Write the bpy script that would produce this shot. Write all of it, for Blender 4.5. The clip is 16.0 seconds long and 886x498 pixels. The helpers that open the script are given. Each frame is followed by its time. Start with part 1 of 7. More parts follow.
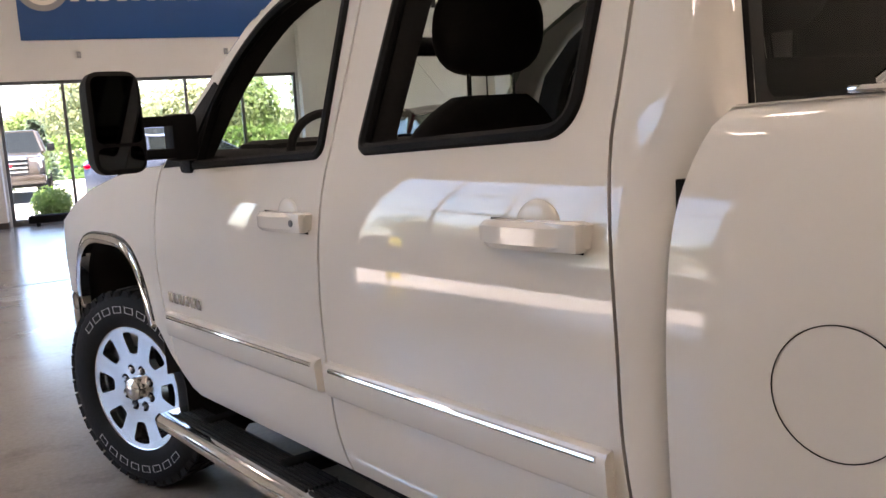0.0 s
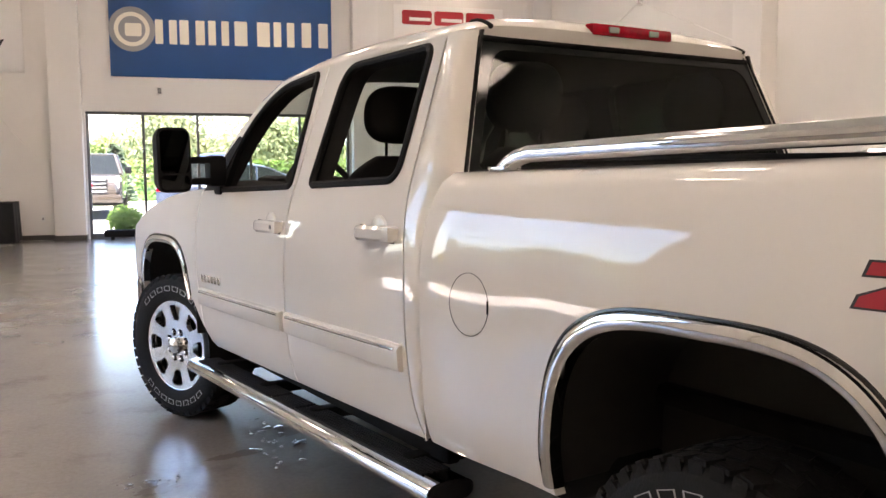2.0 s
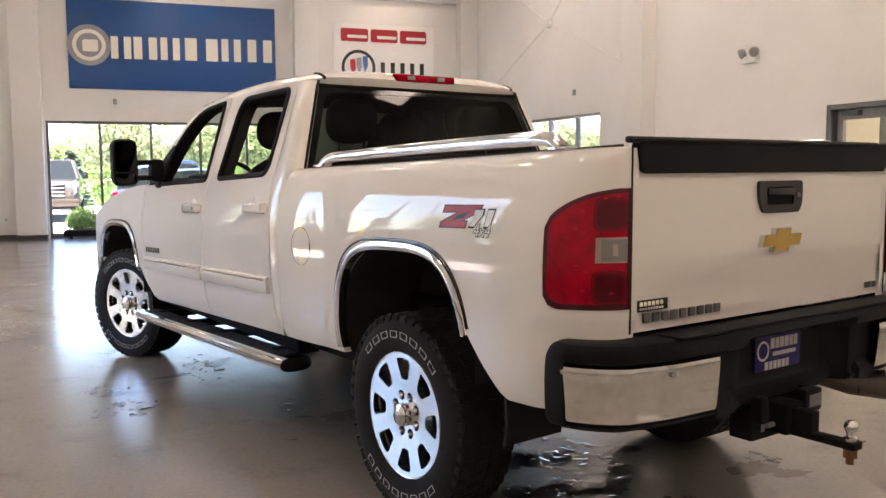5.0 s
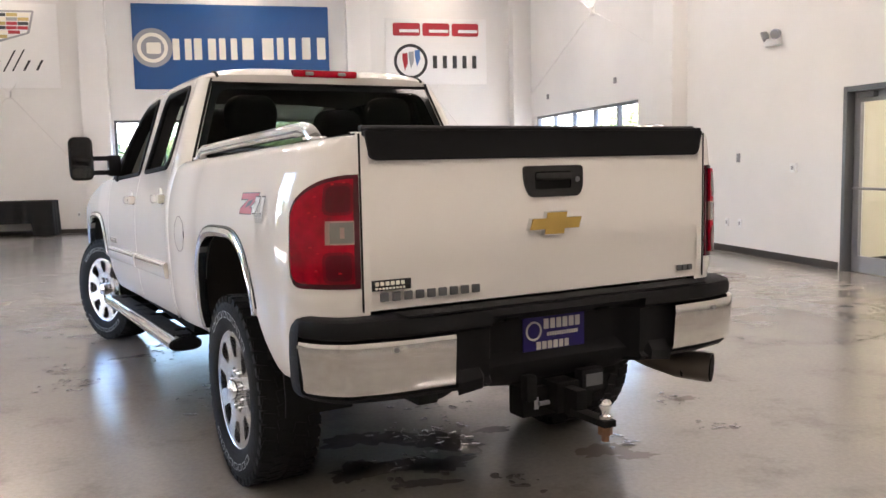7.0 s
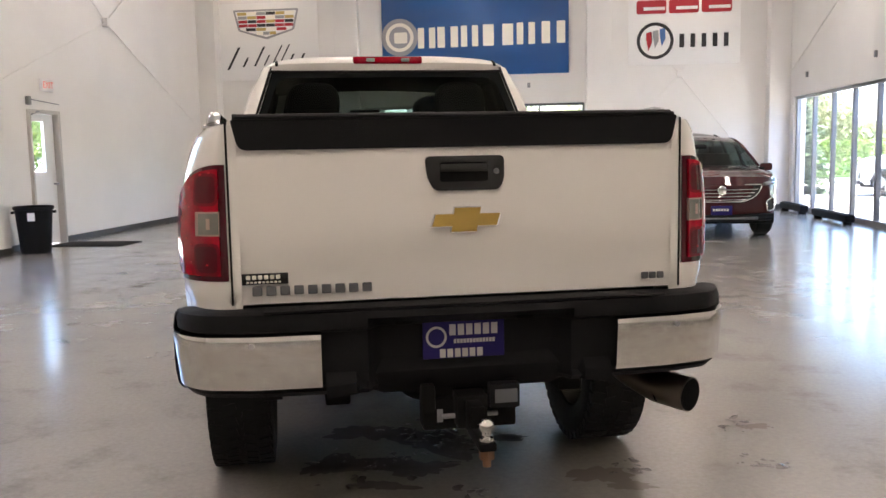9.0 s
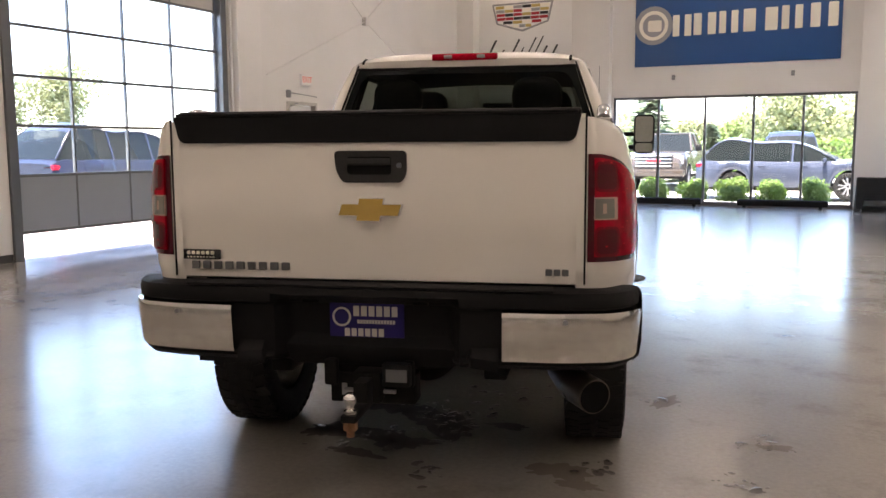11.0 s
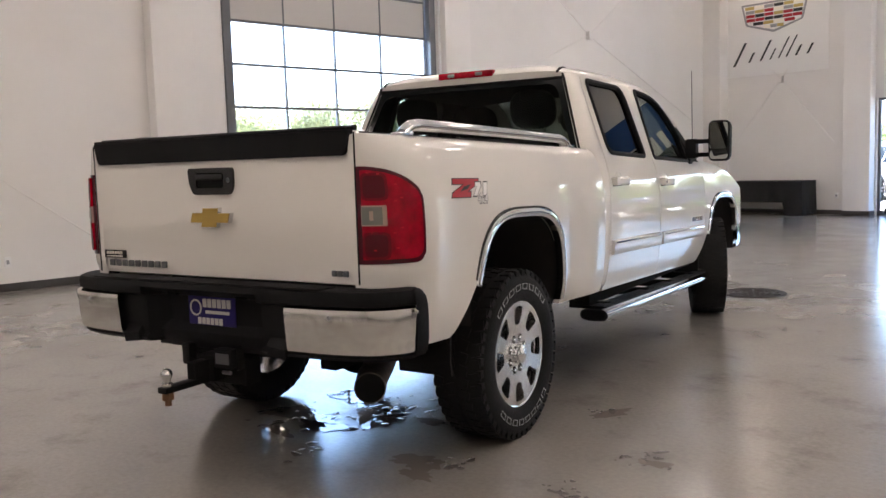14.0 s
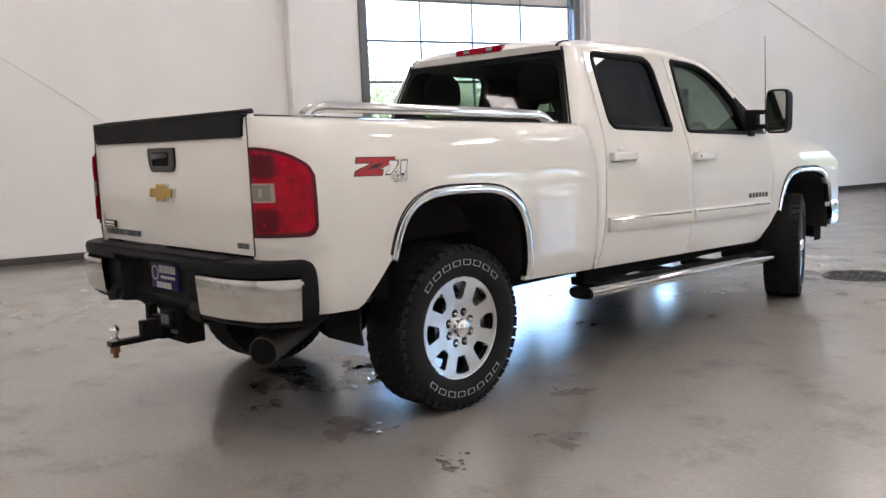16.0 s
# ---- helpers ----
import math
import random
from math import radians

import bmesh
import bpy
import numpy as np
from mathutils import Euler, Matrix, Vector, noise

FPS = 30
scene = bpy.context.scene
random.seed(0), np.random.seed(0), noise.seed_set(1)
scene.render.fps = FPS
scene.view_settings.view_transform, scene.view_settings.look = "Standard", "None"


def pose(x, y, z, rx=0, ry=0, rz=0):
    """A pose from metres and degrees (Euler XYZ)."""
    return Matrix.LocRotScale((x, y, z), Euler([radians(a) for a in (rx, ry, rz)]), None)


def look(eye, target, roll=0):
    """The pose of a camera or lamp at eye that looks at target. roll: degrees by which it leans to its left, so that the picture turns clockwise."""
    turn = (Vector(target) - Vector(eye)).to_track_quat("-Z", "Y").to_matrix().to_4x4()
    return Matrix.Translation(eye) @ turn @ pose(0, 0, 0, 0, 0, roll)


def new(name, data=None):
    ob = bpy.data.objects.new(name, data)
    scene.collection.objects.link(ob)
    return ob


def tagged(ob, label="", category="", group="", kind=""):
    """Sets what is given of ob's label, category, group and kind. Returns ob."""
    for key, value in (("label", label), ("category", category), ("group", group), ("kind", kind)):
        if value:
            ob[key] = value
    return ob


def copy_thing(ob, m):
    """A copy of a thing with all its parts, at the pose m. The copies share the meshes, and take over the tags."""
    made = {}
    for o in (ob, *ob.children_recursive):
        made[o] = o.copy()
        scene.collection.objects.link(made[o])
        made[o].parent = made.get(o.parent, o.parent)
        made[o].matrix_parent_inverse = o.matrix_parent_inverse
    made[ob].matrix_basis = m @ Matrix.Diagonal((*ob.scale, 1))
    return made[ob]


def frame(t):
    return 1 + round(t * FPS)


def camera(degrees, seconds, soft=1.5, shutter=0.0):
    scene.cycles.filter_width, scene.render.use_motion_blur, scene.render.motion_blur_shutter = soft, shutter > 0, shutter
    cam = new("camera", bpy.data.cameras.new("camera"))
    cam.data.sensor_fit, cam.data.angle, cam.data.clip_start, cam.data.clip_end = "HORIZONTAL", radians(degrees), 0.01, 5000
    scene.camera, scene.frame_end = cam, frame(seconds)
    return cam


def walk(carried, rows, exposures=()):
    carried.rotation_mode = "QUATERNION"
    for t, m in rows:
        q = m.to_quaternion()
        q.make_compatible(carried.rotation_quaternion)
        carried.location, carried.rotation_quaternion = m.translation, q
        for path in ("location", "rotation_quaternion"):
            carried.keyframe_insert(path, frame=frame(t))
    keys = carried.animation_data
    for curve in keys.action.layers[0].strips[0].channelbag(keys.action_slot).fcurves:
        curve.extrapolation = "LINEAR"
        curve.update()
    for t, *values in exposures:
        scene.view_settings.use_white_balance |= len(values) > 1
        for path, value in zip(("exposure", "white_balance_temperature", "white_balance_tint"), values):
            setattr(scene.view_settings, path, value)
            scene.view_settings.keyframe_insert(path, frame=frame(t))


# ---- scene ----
cam = camera(54.4, 16.0)
PATH = [
    (0, (-0.602, -0.594, 1.438), (0.116, 1.249, 1.14), -3.3),
    (0.5, (-0.644, -0.972, 1.46), (-0.001, 0.909, 1.239), -1.1),
    (1, (-0.616, -1.371, 1.472), (-0.022, 0.523, 1.23), -0.8),
    (1.5, (-0.647, -1.73, 1.472), (-0.055, 0.168, 1.249), -0.5),
    (2, (-0.553, -2.092, 1.462), (0.042, -0.193, 1.264), -0.2),
    (2.5, (-0.603, -2.446, 1.461), (0.035, -0.561, 1.261), -0.3),
    (3, (-0.616, -2.81, 1.456), (0.037, -0.929, 1.265), -0.2),
    (5.5, (-0.442, -4.172, 1.423), (0.241, -2.301, 1.239), -0.3),
    (6, (-0.135, -4.345, 1.42), (0.508, -2.461, 1.224), -0.2),
    (6.5, (0.207, -4.339, 1.406), (0.772, -2.432, 1.203), -1.1),
    (7, (0.566, -4.447, 1.398), (1.018, -2.509, 1.199), -1.2),
    (7.5, (0.904, -4.434, 1.39), (1.206, -2.468, 1.183), -0.9),
    (8, (1.252, -4.363, 1.387), (1.381, -2.377, 1.181), -1.7),
    (8.5, (1.635, -4.406, 1.403), (1.589, -2.418, 1.193), -1.5),
    (9, (1.954, -4.307, 1.391), (1.738, -2.332, 1.169), -1.1),
    (9.5, (2.325, -4.289, 1.391), (1.914, -2.345, 1.17), -1.2),
    (10, (2.663, -4.242, 1.397), (2.076, -2.344, 1.173), -0.6),
    (12.5, (4.285, -3.691, 1.388), (3.073, -2.116, 1.167), -2.1),
    (13, (4.556, -3.492, 1.376), (3.247, -1.993, 1.176), -2.7),
    (13.5, (4.928, -3.395, 1.381), (3.529, -1.978, 1.194), -2.6),
    (14, (5.162, -3.188, 1.361), (3.696, -1.841, 1.167), -1.8),
    (14.5, (5.414, -2.975, 1.371), (3.866, -1.724, 1.172), -1.9),
    (15, (5.7, -2.77, 1.38), (4.088, -1.603, 1.175), -1.8),
    (15.5, (5.849, -2.471, 1.368), (4.176, -1.398, 1.14), -1.7),
    (16, (6.063, -2.161, 1.36), (4.31, -1.23, 1.112), -2.2),
]
walk(cam, [(t, look(eye, target, roll)) for t, eye, target, roll in PATH],
     exposures=[(0, 3.38, 7450, 24), (0.5, 3.53, 7450, 22), (1.0, 3.57, 7450, 23), (2, 3.77, 7400, 22), (3, 3.77, 7350, 22), (5.5, 3.79, 7250, 22), (6.0, 4.07, 7100, 20), (6.5, 4.10, 6850, 20), (7, 4.15, 6550, 19), (7.5, 4.25, 6350, 18), (8.5, 3.99, 6350, 17), (9.5, 3.84, 6950, 19), (10, 3.74, 6850, 19), (12.5, 3.18, 7900, 28), (13.0, 3.20, 7800, 28), (13.5, 3.43, 7150, 25), (14.5, 3.81, 6150, 17), (15, 3.80, 6100, 17), (16, 4.06, 6050, 16)])

# ---- world, sun and daylight ----
world = bpy.data.worlds.new("world")
scene.world = world
world.use_nodes = True
wn = world.node_tree
sky = wn.nodes.new("ShaderNodeTexSky")
sky.sky_type, sky.sun_disc = "NISHITA", False
sky.sun_elevation, sky.sun_rotation = radians(76), radians(195)
cool = wn.nodes.new("ShaderNodeMixRGB")
cool.blend_type, cool.inputs[0].default_value, cool.inputs[2].default_value = "MULTIPLY", 1.0, (0.90, 0.99, 1.11, 1)
wn.links.new(sky.outputs[0], cool.inputs[1])
wn.links.new(cool.outputs[0], wn.nodes["Background"].inputs[0])
wn.nodes["Background"].inputs[1].default_value = 0.15
sun = new("sun", bpy.data.lights.new("sun", "SUN"))
sun.data.energy, sun.data.angle, sun.data.color = 5.0, radians(0.5), (1.0, 0.95, 0.87)
sun.matrix_world = look((0, 0, 30), (0.06 * 20, 0.23 * 20, 30 - 0.97 * 20))


# ---- materials ----
def material(name):
    m = bpy.data.materials.new(name)
    m.use_nodes = True
    t = m.node_tree
    return m, t, t.nodes["Principled BSDF"]


def rgb(c):
    return (*c, 1.0)


def noise_on(t, scale, detail=4.0, rough=0.55, stretch=(1, 1, 1), coord="Object"):
    co, mp, nz = (t.nodes.new("ShaderNode" + n) for n in ("TexCoord", "Mapping", "TexNoise"))
    t.links.new(co.outputs[coord], mp.inputs[0])
    mp.inputs["Scale"].default_value = stretch
    t.links.new(mp.outputs[0], nz.inputs["Vector"])
    nz.inputs["Scale"].default_value, nz.inputs["Detail"].default_value = scale, detail
    nz.inputs["Roughness"].default_value = rough
    return nz.outputs[0]


def ramp(t, fac, stops):
    r = t.nodes.new("ShaderNodeValToRGB")
    e = r.color_ramp.elements
    while len(e) < len(stops):
        e.new(0.5)
    for k, (p, c) in zip(e, stops):
        k.position, k.color = p, rgb(c) if len(c) == 3 else c
    t.links.new(fac, r.inputs[0])
    return r.outputs[0]


def bump_on(t, b, height, strength, distance=0.01):
    n = t.nodes.new("ShaderNodeBump")
    n.inputs["Strength"].default_value, n.inputs["Distance"].default_value = strength, distance
    t.links.new(height, n.inputs["Height"])
    t.links.new(n.outputs[0], b.inputs["Normal"])


def plain(name, color, rough=0.5, metal=0.0, vary=0.06, scale=12.0, bump=0.0, bscale=60.0, coat=0.0, spec=0.5):
    """A surface with slight wear: colour and roughness wander at two scales."""
    m, t, b = material(name)
    big, fine = noise_on(t, scale, 5), noise_on(t, scale * 9, 3)
    mix = t.nodes.new("ShaderNodeMath")
    mix.operation = "ADD"
    t.links.new(big, mix.inputs[0])
    t.links.new(fine, mix.inputs[1])
    lo, hi = ([min(1.0, c * k) for c in color] for k in (1 - vary, 1 + vary))
    t.links.new(ramp(t, mix.outputs[0], [(0.35, lo), (0.75, hi)]), b.inputs["Base Color"])
    lift = t.nodes.new("ShaderNodeMapRange")
    lift.inputs[1].default_value, lift.inputs[2].default_value = 0.6, 1.4
    lift.inputs[3].default_value, lift.inputs[4].default_value = max(0.0, rough - 0.05), min(1.0, rough + 0.06)
    t.links.new(mix.outputs[0], lift.inputs[0])
    t.links.new(lift.outputs[0], b.inputs["Roughness"])
    b.inputs["Metallic"].default_value, b.inputs["Coat Weight"].default_value = metal, coat
    b.inputs["Coat Roughness"].default_value, b.inputs["Specular IOR Level"].default_value = 0.03, spec
    if bump:
        bump_on(t, b, noise_on(t, bscale, 4), bump)
    return m


def glow(name, color, strength):
    m, t, b = material(name)
    b.inputs["Base Color"].default_value = rgb(color)
    b.inputs["Emission Color"].default_value, b.inputs["Emission Strength"].default_value = rgb(color), strength
    return m


def pane_material(name, tint, rough=0.0, base=0.045, slant=0.9):
    """Thin glass: tinted see-through with mirror gloss that grows at a slant."""
    m, t, b = material(name)
    t.nodes.remove(b)
    clear, gloss, mix, lw, up, fac = (t.nodes.new("ShaderNode" + n) for n in ("BsdfTransparent", "BsdfGlossy", "MixShader", "LayerWeight", "Math", "Math"))
    clear.inputs[0].default_value, gloss.inputs["Roughness"].default_value = rgb(tint), rough
    up.operation, up.inputs[1].default_value = "POWER", 4.5
    fac.operation, fac.inputs[1].default_value, fac.inputs[2].default_value = "MULTIPLY_ADD", slant, base
    t.links.new(lw.outputs["Facing"], up.inputs[0])
    t.links.new(up.outputs[0], fac.inputs[0])
    t.links.new(fac.outputs[0], mix.inputs[0])
    t.links.new(clear.outputs[0], mix.inputs[1])
    t.links.new(gloss.outputs[0], mix.inputs[2])
    t.links.new(mix.outputs[0], t.nodes["Material Output"].inputs[0])
    return m


def floor_material():
    m, t, b = material("polished_concrete")
    big, mid, fine = noise_on(t, 0.35, 6, 0.6), noise_on(t, 2.2, 8, 0.65), noise_on(t, 38, 5, 0.7)
    a = ramp(t, big, [(0.3, (0.245, 0.227, 0.202)), (0.7, (0.318, 0.299, 0.269))])
    c = ramp(t, mid, [(0.28, (0.60, 0.58, 0.56)), (0.46, (0.95, 0.95, 0.95)), (0.8, (1.0, 0.98, 0.95))])
    mul = t.nodes.new("ShaderNodeMixRGB")
    mul.blend_type, mul.inputs[0].default_value = "MULTIPLY", 0.8
    t.links.new(a, mul.inputs[1])
    t.links.new(c, mul.inputs[2])
    mul2 = t.nodes.new("ShaderNodeMixRGB")
    mul2.blend_type, mul2.inputs[0].default_value = "MULTIPLY", 0.5
    t.links.new(mul.outputs[0], mul2.inputs[1])
    t.links.new(ramp(t, fine, [(0.3, (0.7, 0.7, 0.7)), (0.65, (1.05, 1.05, 1.05))]), mul2.inputs[2])
    t.links.new(mul2.outputs[0], b.inputs["Base Color"])
    t.links.new(ramp(t, mid, [(0.3, (0.15,) * 3), (0.75, (0.27,) * 3)]), b.inputs["Roughness"])
    b.inputs["Specular IOR Level"].default_value, b.inputs["IOR"].default_value = 1.0, 1.6
    bump_on(t, b, mid, 0.05, 0.01)
    return m


def wall_material():
    m, t, b = material("white_wall_paint")
    t.links.new(ramp(t, noise_on(t, 0.5, 6), [(0.3, (0.74, 0.72, 0.69)), (0.7, (0.81, 0.79, 0.76))]), b.inputs["Base Color"])
    b.inputs["Roughness"].default_value = 0.75
    bump_on(t, b, noise_on(t, 90, 4), 0.12, 0.004)
    return m


def brushed(name, color, rough, metal=1.0, scale=30):
    m, t, b = material(name)
    n = noise_on(t, scale, 4)
    t.links.new(ramp(t, n, [(0.3, [c * 0.9 for c in color]), (0.7, color)]), b.inputs["Base Color"])
    t.links.new(ramp(t, n, [(0.3, (rough * 0.7,) * 3), (0.7, (rough * 1.3,) * 3)]), b.inputs["Roughness"])
    b.inputs["Metallic"].default_value = metal
    return m


def leaf_material(name, lo, hi, scale=3.0):
    m, t, b = material(name)
    t.links.new(ramp(t, noise_on(t, scale, 5), [(0.3, lo), (0.7, hi)]), b.inputs["Base Color"])
    b.inputs["Roughness"].default_value = 0.6
    thin, mix = t.nodes.new("ShaderNodeBsdfTranslucent"), t.nodes.new("ShaderNodeMixShader")
    t.links.new(b.inputs["Base Color"].links[0].from_socket, thin.inputs[0])
    mix.inputs[0].default_value = 0.5
    t.links.new(b.outputs[0], mix.inputs[1])
    t.links.new(thin.outputs[0], mix.inputs[2])
    t.links.new(mix.outputs[0], t.nodes["Material Output"].inputs[0])
    return m


def paint(name, color, flake=0.02, rough=0.32):
    m, t, b = material(name)
    n = noise_on(t, 1.1, 4)
    t.links.new(ramp(t, n, [(0.3, [c * (1 - flake) for c in color]), (0.7, color)]), b.inputs["Base Color"])
    b.inputs["Roughness"].default_value, b.inputs["Coat Weight"].default_value = rough + 0.25, 1.0
    b.inputs["Specular IOR Level"].default_value = 0.12
    b.inputs["Coat Roughness"].default_value = 0.012
    bump_on(t, b, noise_on(t, 3.0, 2), 0.008, 0.02)
    return m


M = {
    "floor": floor_material(),
    "wall": wall_material(),
    "ceiling": plain("ceiling_paint", (0.66, 0.65, 0.63), 0.8, bump=0.1),
    "base": plain("dark_vinyl_base", (0.045, 0.04, 0.037), 0.5),
    "alu": plain("anodised_aluminium", (0.26, 0.26, 0.27), 0.45, 0.4, vary=0.05),
    "alu_dark": plain("dark_steel_frame", (0.12, 0.125, 0.13), 0.4, 0.4),
    "panel_grey": plain("grey_door_panel", (0.27, 0.29, 0.315), 0.45),
    "pane": pane_material("window_glass", (0.93, 0.96, 0.95)),
    "blue": plain("blue_banner_vinyl", (0.005, 0.070, 0.235), 0.35, vary=0.08, scale=2),
    "banner": plain("white_banner_vinyl", (0.80, 0.79, 0.77), 0.4, vary=0.03, scale=2),
    "cream": plain("cream_print", (0.82, 0.78, 0.68), 0.5),
    "black_print": plain("black_print", (0.02, 0.02, 0.022), 0.5),
    "red_print": plain("red_print", (0.40, 0.014, 0.024), 0.4),
    "grey_print": plain("grey_print", (0.30, 0.30, 0.31), 0.4),
    "white": paint("white_car_paint", (0.80, 0.775, 0.725)),
    "red": paint("deep_red_car_paint", (0.055, 0.005, 0.008), 0.2, 0.25),
    "silver": paint("silver_car_paint", (0.55, 0.56, 0.57)),
    "navy": paint("dark_blue_car_paint", (0.012, 0.018, 0.04)),
    "brown": paint("bronze_car_paint", (0.045, 0.034, 0.026)),
    "chrome": brushed("chrome", (0.74, 0.74, 0.73), 0.05),
    "polished": brushed("polished_wheel_alloy", (0.70, 0.69, 0.67), 0.20, scale=5),
    "brass": brushed("gold_emblem", (0.58, 0.40, 0.11), 0.42, 0.7),
    # cream print dimmed: the shade under the bumper is put into the colour
    "plate_print": plain("shaded_plate_print", (0.50, 0.48, 0.46), 0.5),
    # wheel well black, raised to put the lens veil into the colour
    "well": plain("veil_lifted_wheel_well_plastic", (0.022, 0.021, 0.020), 0.8, vary=0.25, spec=0.25),
    "rubber": plain("tyre_rubber", (0.009, 0.009, 0.009), 0.75, bump=0.3, bscale=120, spec=0.25),
    "plastic": plain("black_textured_plastic", (0.007, 0.007, 0.0078), 0.6, bump=0.25, bscale=300, spec=0.15),
    "plastic_shiny": plain("glossy_black_plastic", (0.008, 0.008, 0.0085), 0.22),
    # underbody black, also used for shade painted into gaps
    "under": plain("underbody_steel_and_gap_shade", (0.006, 0.0058, 0.0056), 0.85, spec=0.2),
    "trim_dark": plain("dark_cabin_cloth", (0.011, 0.011, 0.0115), 0.85, bump=0.2, bscale=200),
    "liner": plain("grey_headliner", (0.06, 0.058, 0.056), 0.9),
    "tint_side": pane_material("tinted_side_glass", (0.16, 0.165, 0.16), base=0.025),
    "tint": pane_material("dark_tinted_glass", (0.15, 0.175, 0.155), base=0.014, slant=0.4),
    "clear": pane_material("car_window_glass", (0.54, 0.60, 0.56), base=0.025),
    "cover": plain("black_vinyl_cover", (0.01, 0.01, 0.01), 0.65, bump=0.3, bscale=250, spec=0.25),
    "exhaust": brushed("sooty_steel", (0.16, 0.14, 0.12), 0.45),
    "rust": plain("rusty_steel", (0.16, 0.075, 0.035), 0.7, bump=0.4, bscale=80),
    "black_cloth": plain("black_table_cloth", (0.008, 0.008, 0.0085), 0.85, bump=0.3, bscale=20),
    "iron": plain("cast_iron", (0.045, 0.04, 0.036), 0.6, 0.6, bump=0.3),
    # the car park's ground, pale concrete
    "asphalt": plain("pale_concrete_paving", (0.28, 0.272, 0.26), 0.85, vary=0.2, scale=1.2, bump=0.4, bscale=150),
    "kerb": plain("kerb_concrete", (0.35, 0.34, 0.32), 0.8, bump=0.2),
    "grass": leaf_material("lawn", (0.035, 0.09, 0.012), (0.10, 0.19, 0.03), 6),
    # spruce and tree greens lightened: outdoor glare and haze put into the colour
    "spruce": leaf_material("spruce_needles", (0.12, 0.17, 0.11), (0.21, 0.28, 0.18), 4),
    "leaf": leaf_material("shrub_leaves", (0.07, 0.14, 0.02), (0.15, 0.24, 0.045), 5),
    "leaf_light": leaf_material("tree_leaves", (0.13, 0.19, 0.055), (0.24, 0.31, 0.10), 2),
    "leaf_glare": leaf_material("glare_paled_tree_leaves", (0.19, 0.21, 0.10), (0.30, 0.32, 0.17), 1.5),
    "bark": plain("bark", (0.09, 0.065, 0.045), 0.9, vary=0.3, bump=0.5),
    "yellow": plain("yellow_bollard_paint", (0.72, 0.52, 0.02), 0.4),
    "lamp_body": plain("white_lamp_steel", (0.75, 0.75, 0.74), 0.4),
    "tube": glow("lamp_diffuser", (1.0, 0.91, 0.80), 2.4),
    "spot": glow("banner_lamp_glow", (1.0, 0.88, 0.70), 3.0),
    "exit": glow("exit_face", (0.8, 0.10, 0.05), 0.04),
    # purple darkened by the shade round the dealer plate, as base colour
    "plate": plain("purple_plate", (0.016, 0.011, 0.10), 0.35, vary=0.1, scale=20, spec=0.2),
    "lamp_red": None,
    "panel_pale": plain("pale_grey_door_panel", (0.46, 0.44, 0.41), 0.5),
    # near-black for the shade inside the exhaust pipe
    "bore_shade": plain("bore_shade", (0.003, 0.003, 0.003), 0.9, spec=0.1),
    "blue_print": plain("blue_print", (0.06, 0.16, 0.42), 0.4),
    "gold_print": plain("gold_print", (0.48, 0.36, 0.12), 0.4),
    "beige": plain("beige_wall_paint", (0.58, 0.54, 0.42), 0.7),
    "panel_brown": plain("brown_wall_panel", (0.07, 0.055, 0.045), 0.5, vary=0.15, scale=4),
    "carpet": plain("grey_carpet", (0.17, 0.17, 0.17), 0.95, vary=0.2, scale=40, bump=0.2, bscale=300),
    "green_glass": pane_material("green_car_glass", (0.33, 0.40, 0.35), base=0.05),
    "car_glass": plain("dark_car_glass", (0.006, 0.008, 0.008), 0.04, spec=0.18),
    "mirror_clear": brushed("mirror_silver", (0.42, 0.44, 0.42), 0.015),
    # near-black mirror: the dark reflection is put into its colour
    "mirror": brushed("mirror_dark_reflection", (0.035, 0.036, 0.038), 0.03),
    "navy_grey": plain("slate_blue_car_paint", (0.045, 0.055, 0.085), 0.3, 0.3, coat=0.25),
    # darker blue than navy, with weak gloss and no coat
    "navy_dull": plain("low_gloss_dark_blue_car_paint", (0.010, 0.014, 0.030), 0.3, spec=0.25),
    "chrome_dull": brushed("satin_chrome", (0.72, 0.71, 0.69), 0.12),
    "letter": plain("white_tyre_print", (0.42, 0.42, 0.41), 0.6),
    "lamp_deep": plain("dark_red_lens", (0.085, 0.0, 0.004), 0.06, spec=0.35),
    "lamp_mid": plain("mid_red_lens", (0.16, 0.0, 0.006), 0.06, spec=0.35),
    # brighter red for the glints painted on the tail lamps
    "lamp_glint": plain("red_lens_glint", (0.48, 0.012, 0.02), 0.1, spec=0.4),
    "lamp_rim": plain("dark_red_lamp_rim", (0.062, 0.001, 0.006), 0.08),
    "smoke_lens": plain("smoky_clear_lens", (0.15, 0.145, 0.125), 0.08, 0.4, vary=0.5, scale=40, coat=1.0),
    "lens_frame": plain("pale_lens_frame", (0.26, 0.17, 0.15), 0.12, vary=0.4, scale=60),
    "pane_lens": plain("clear_lamp_lens", (0.33, 0.32, 0.31), 0.12, 0.3, coat=1.0),
}


def lamp_red():
    m, t, b = material("red_lamp_lens")
    n = noise_on(t, 16, 3, 0.6)
    t.links.new(ramp(t, n, [(0.30, (0.22, 0.0, 0.006)), (0.52, (0.34, 0.0, 0.010)), (0.75, (0.48, 0.001, 0.016))]), b.inputs["Base Color"])
    b.inputs["Roughness"].default_value, b.inputs["Specular IOR Level"].default_value = 0.05, 0.28
    return m


M["lamp_red"] = lamp_red()


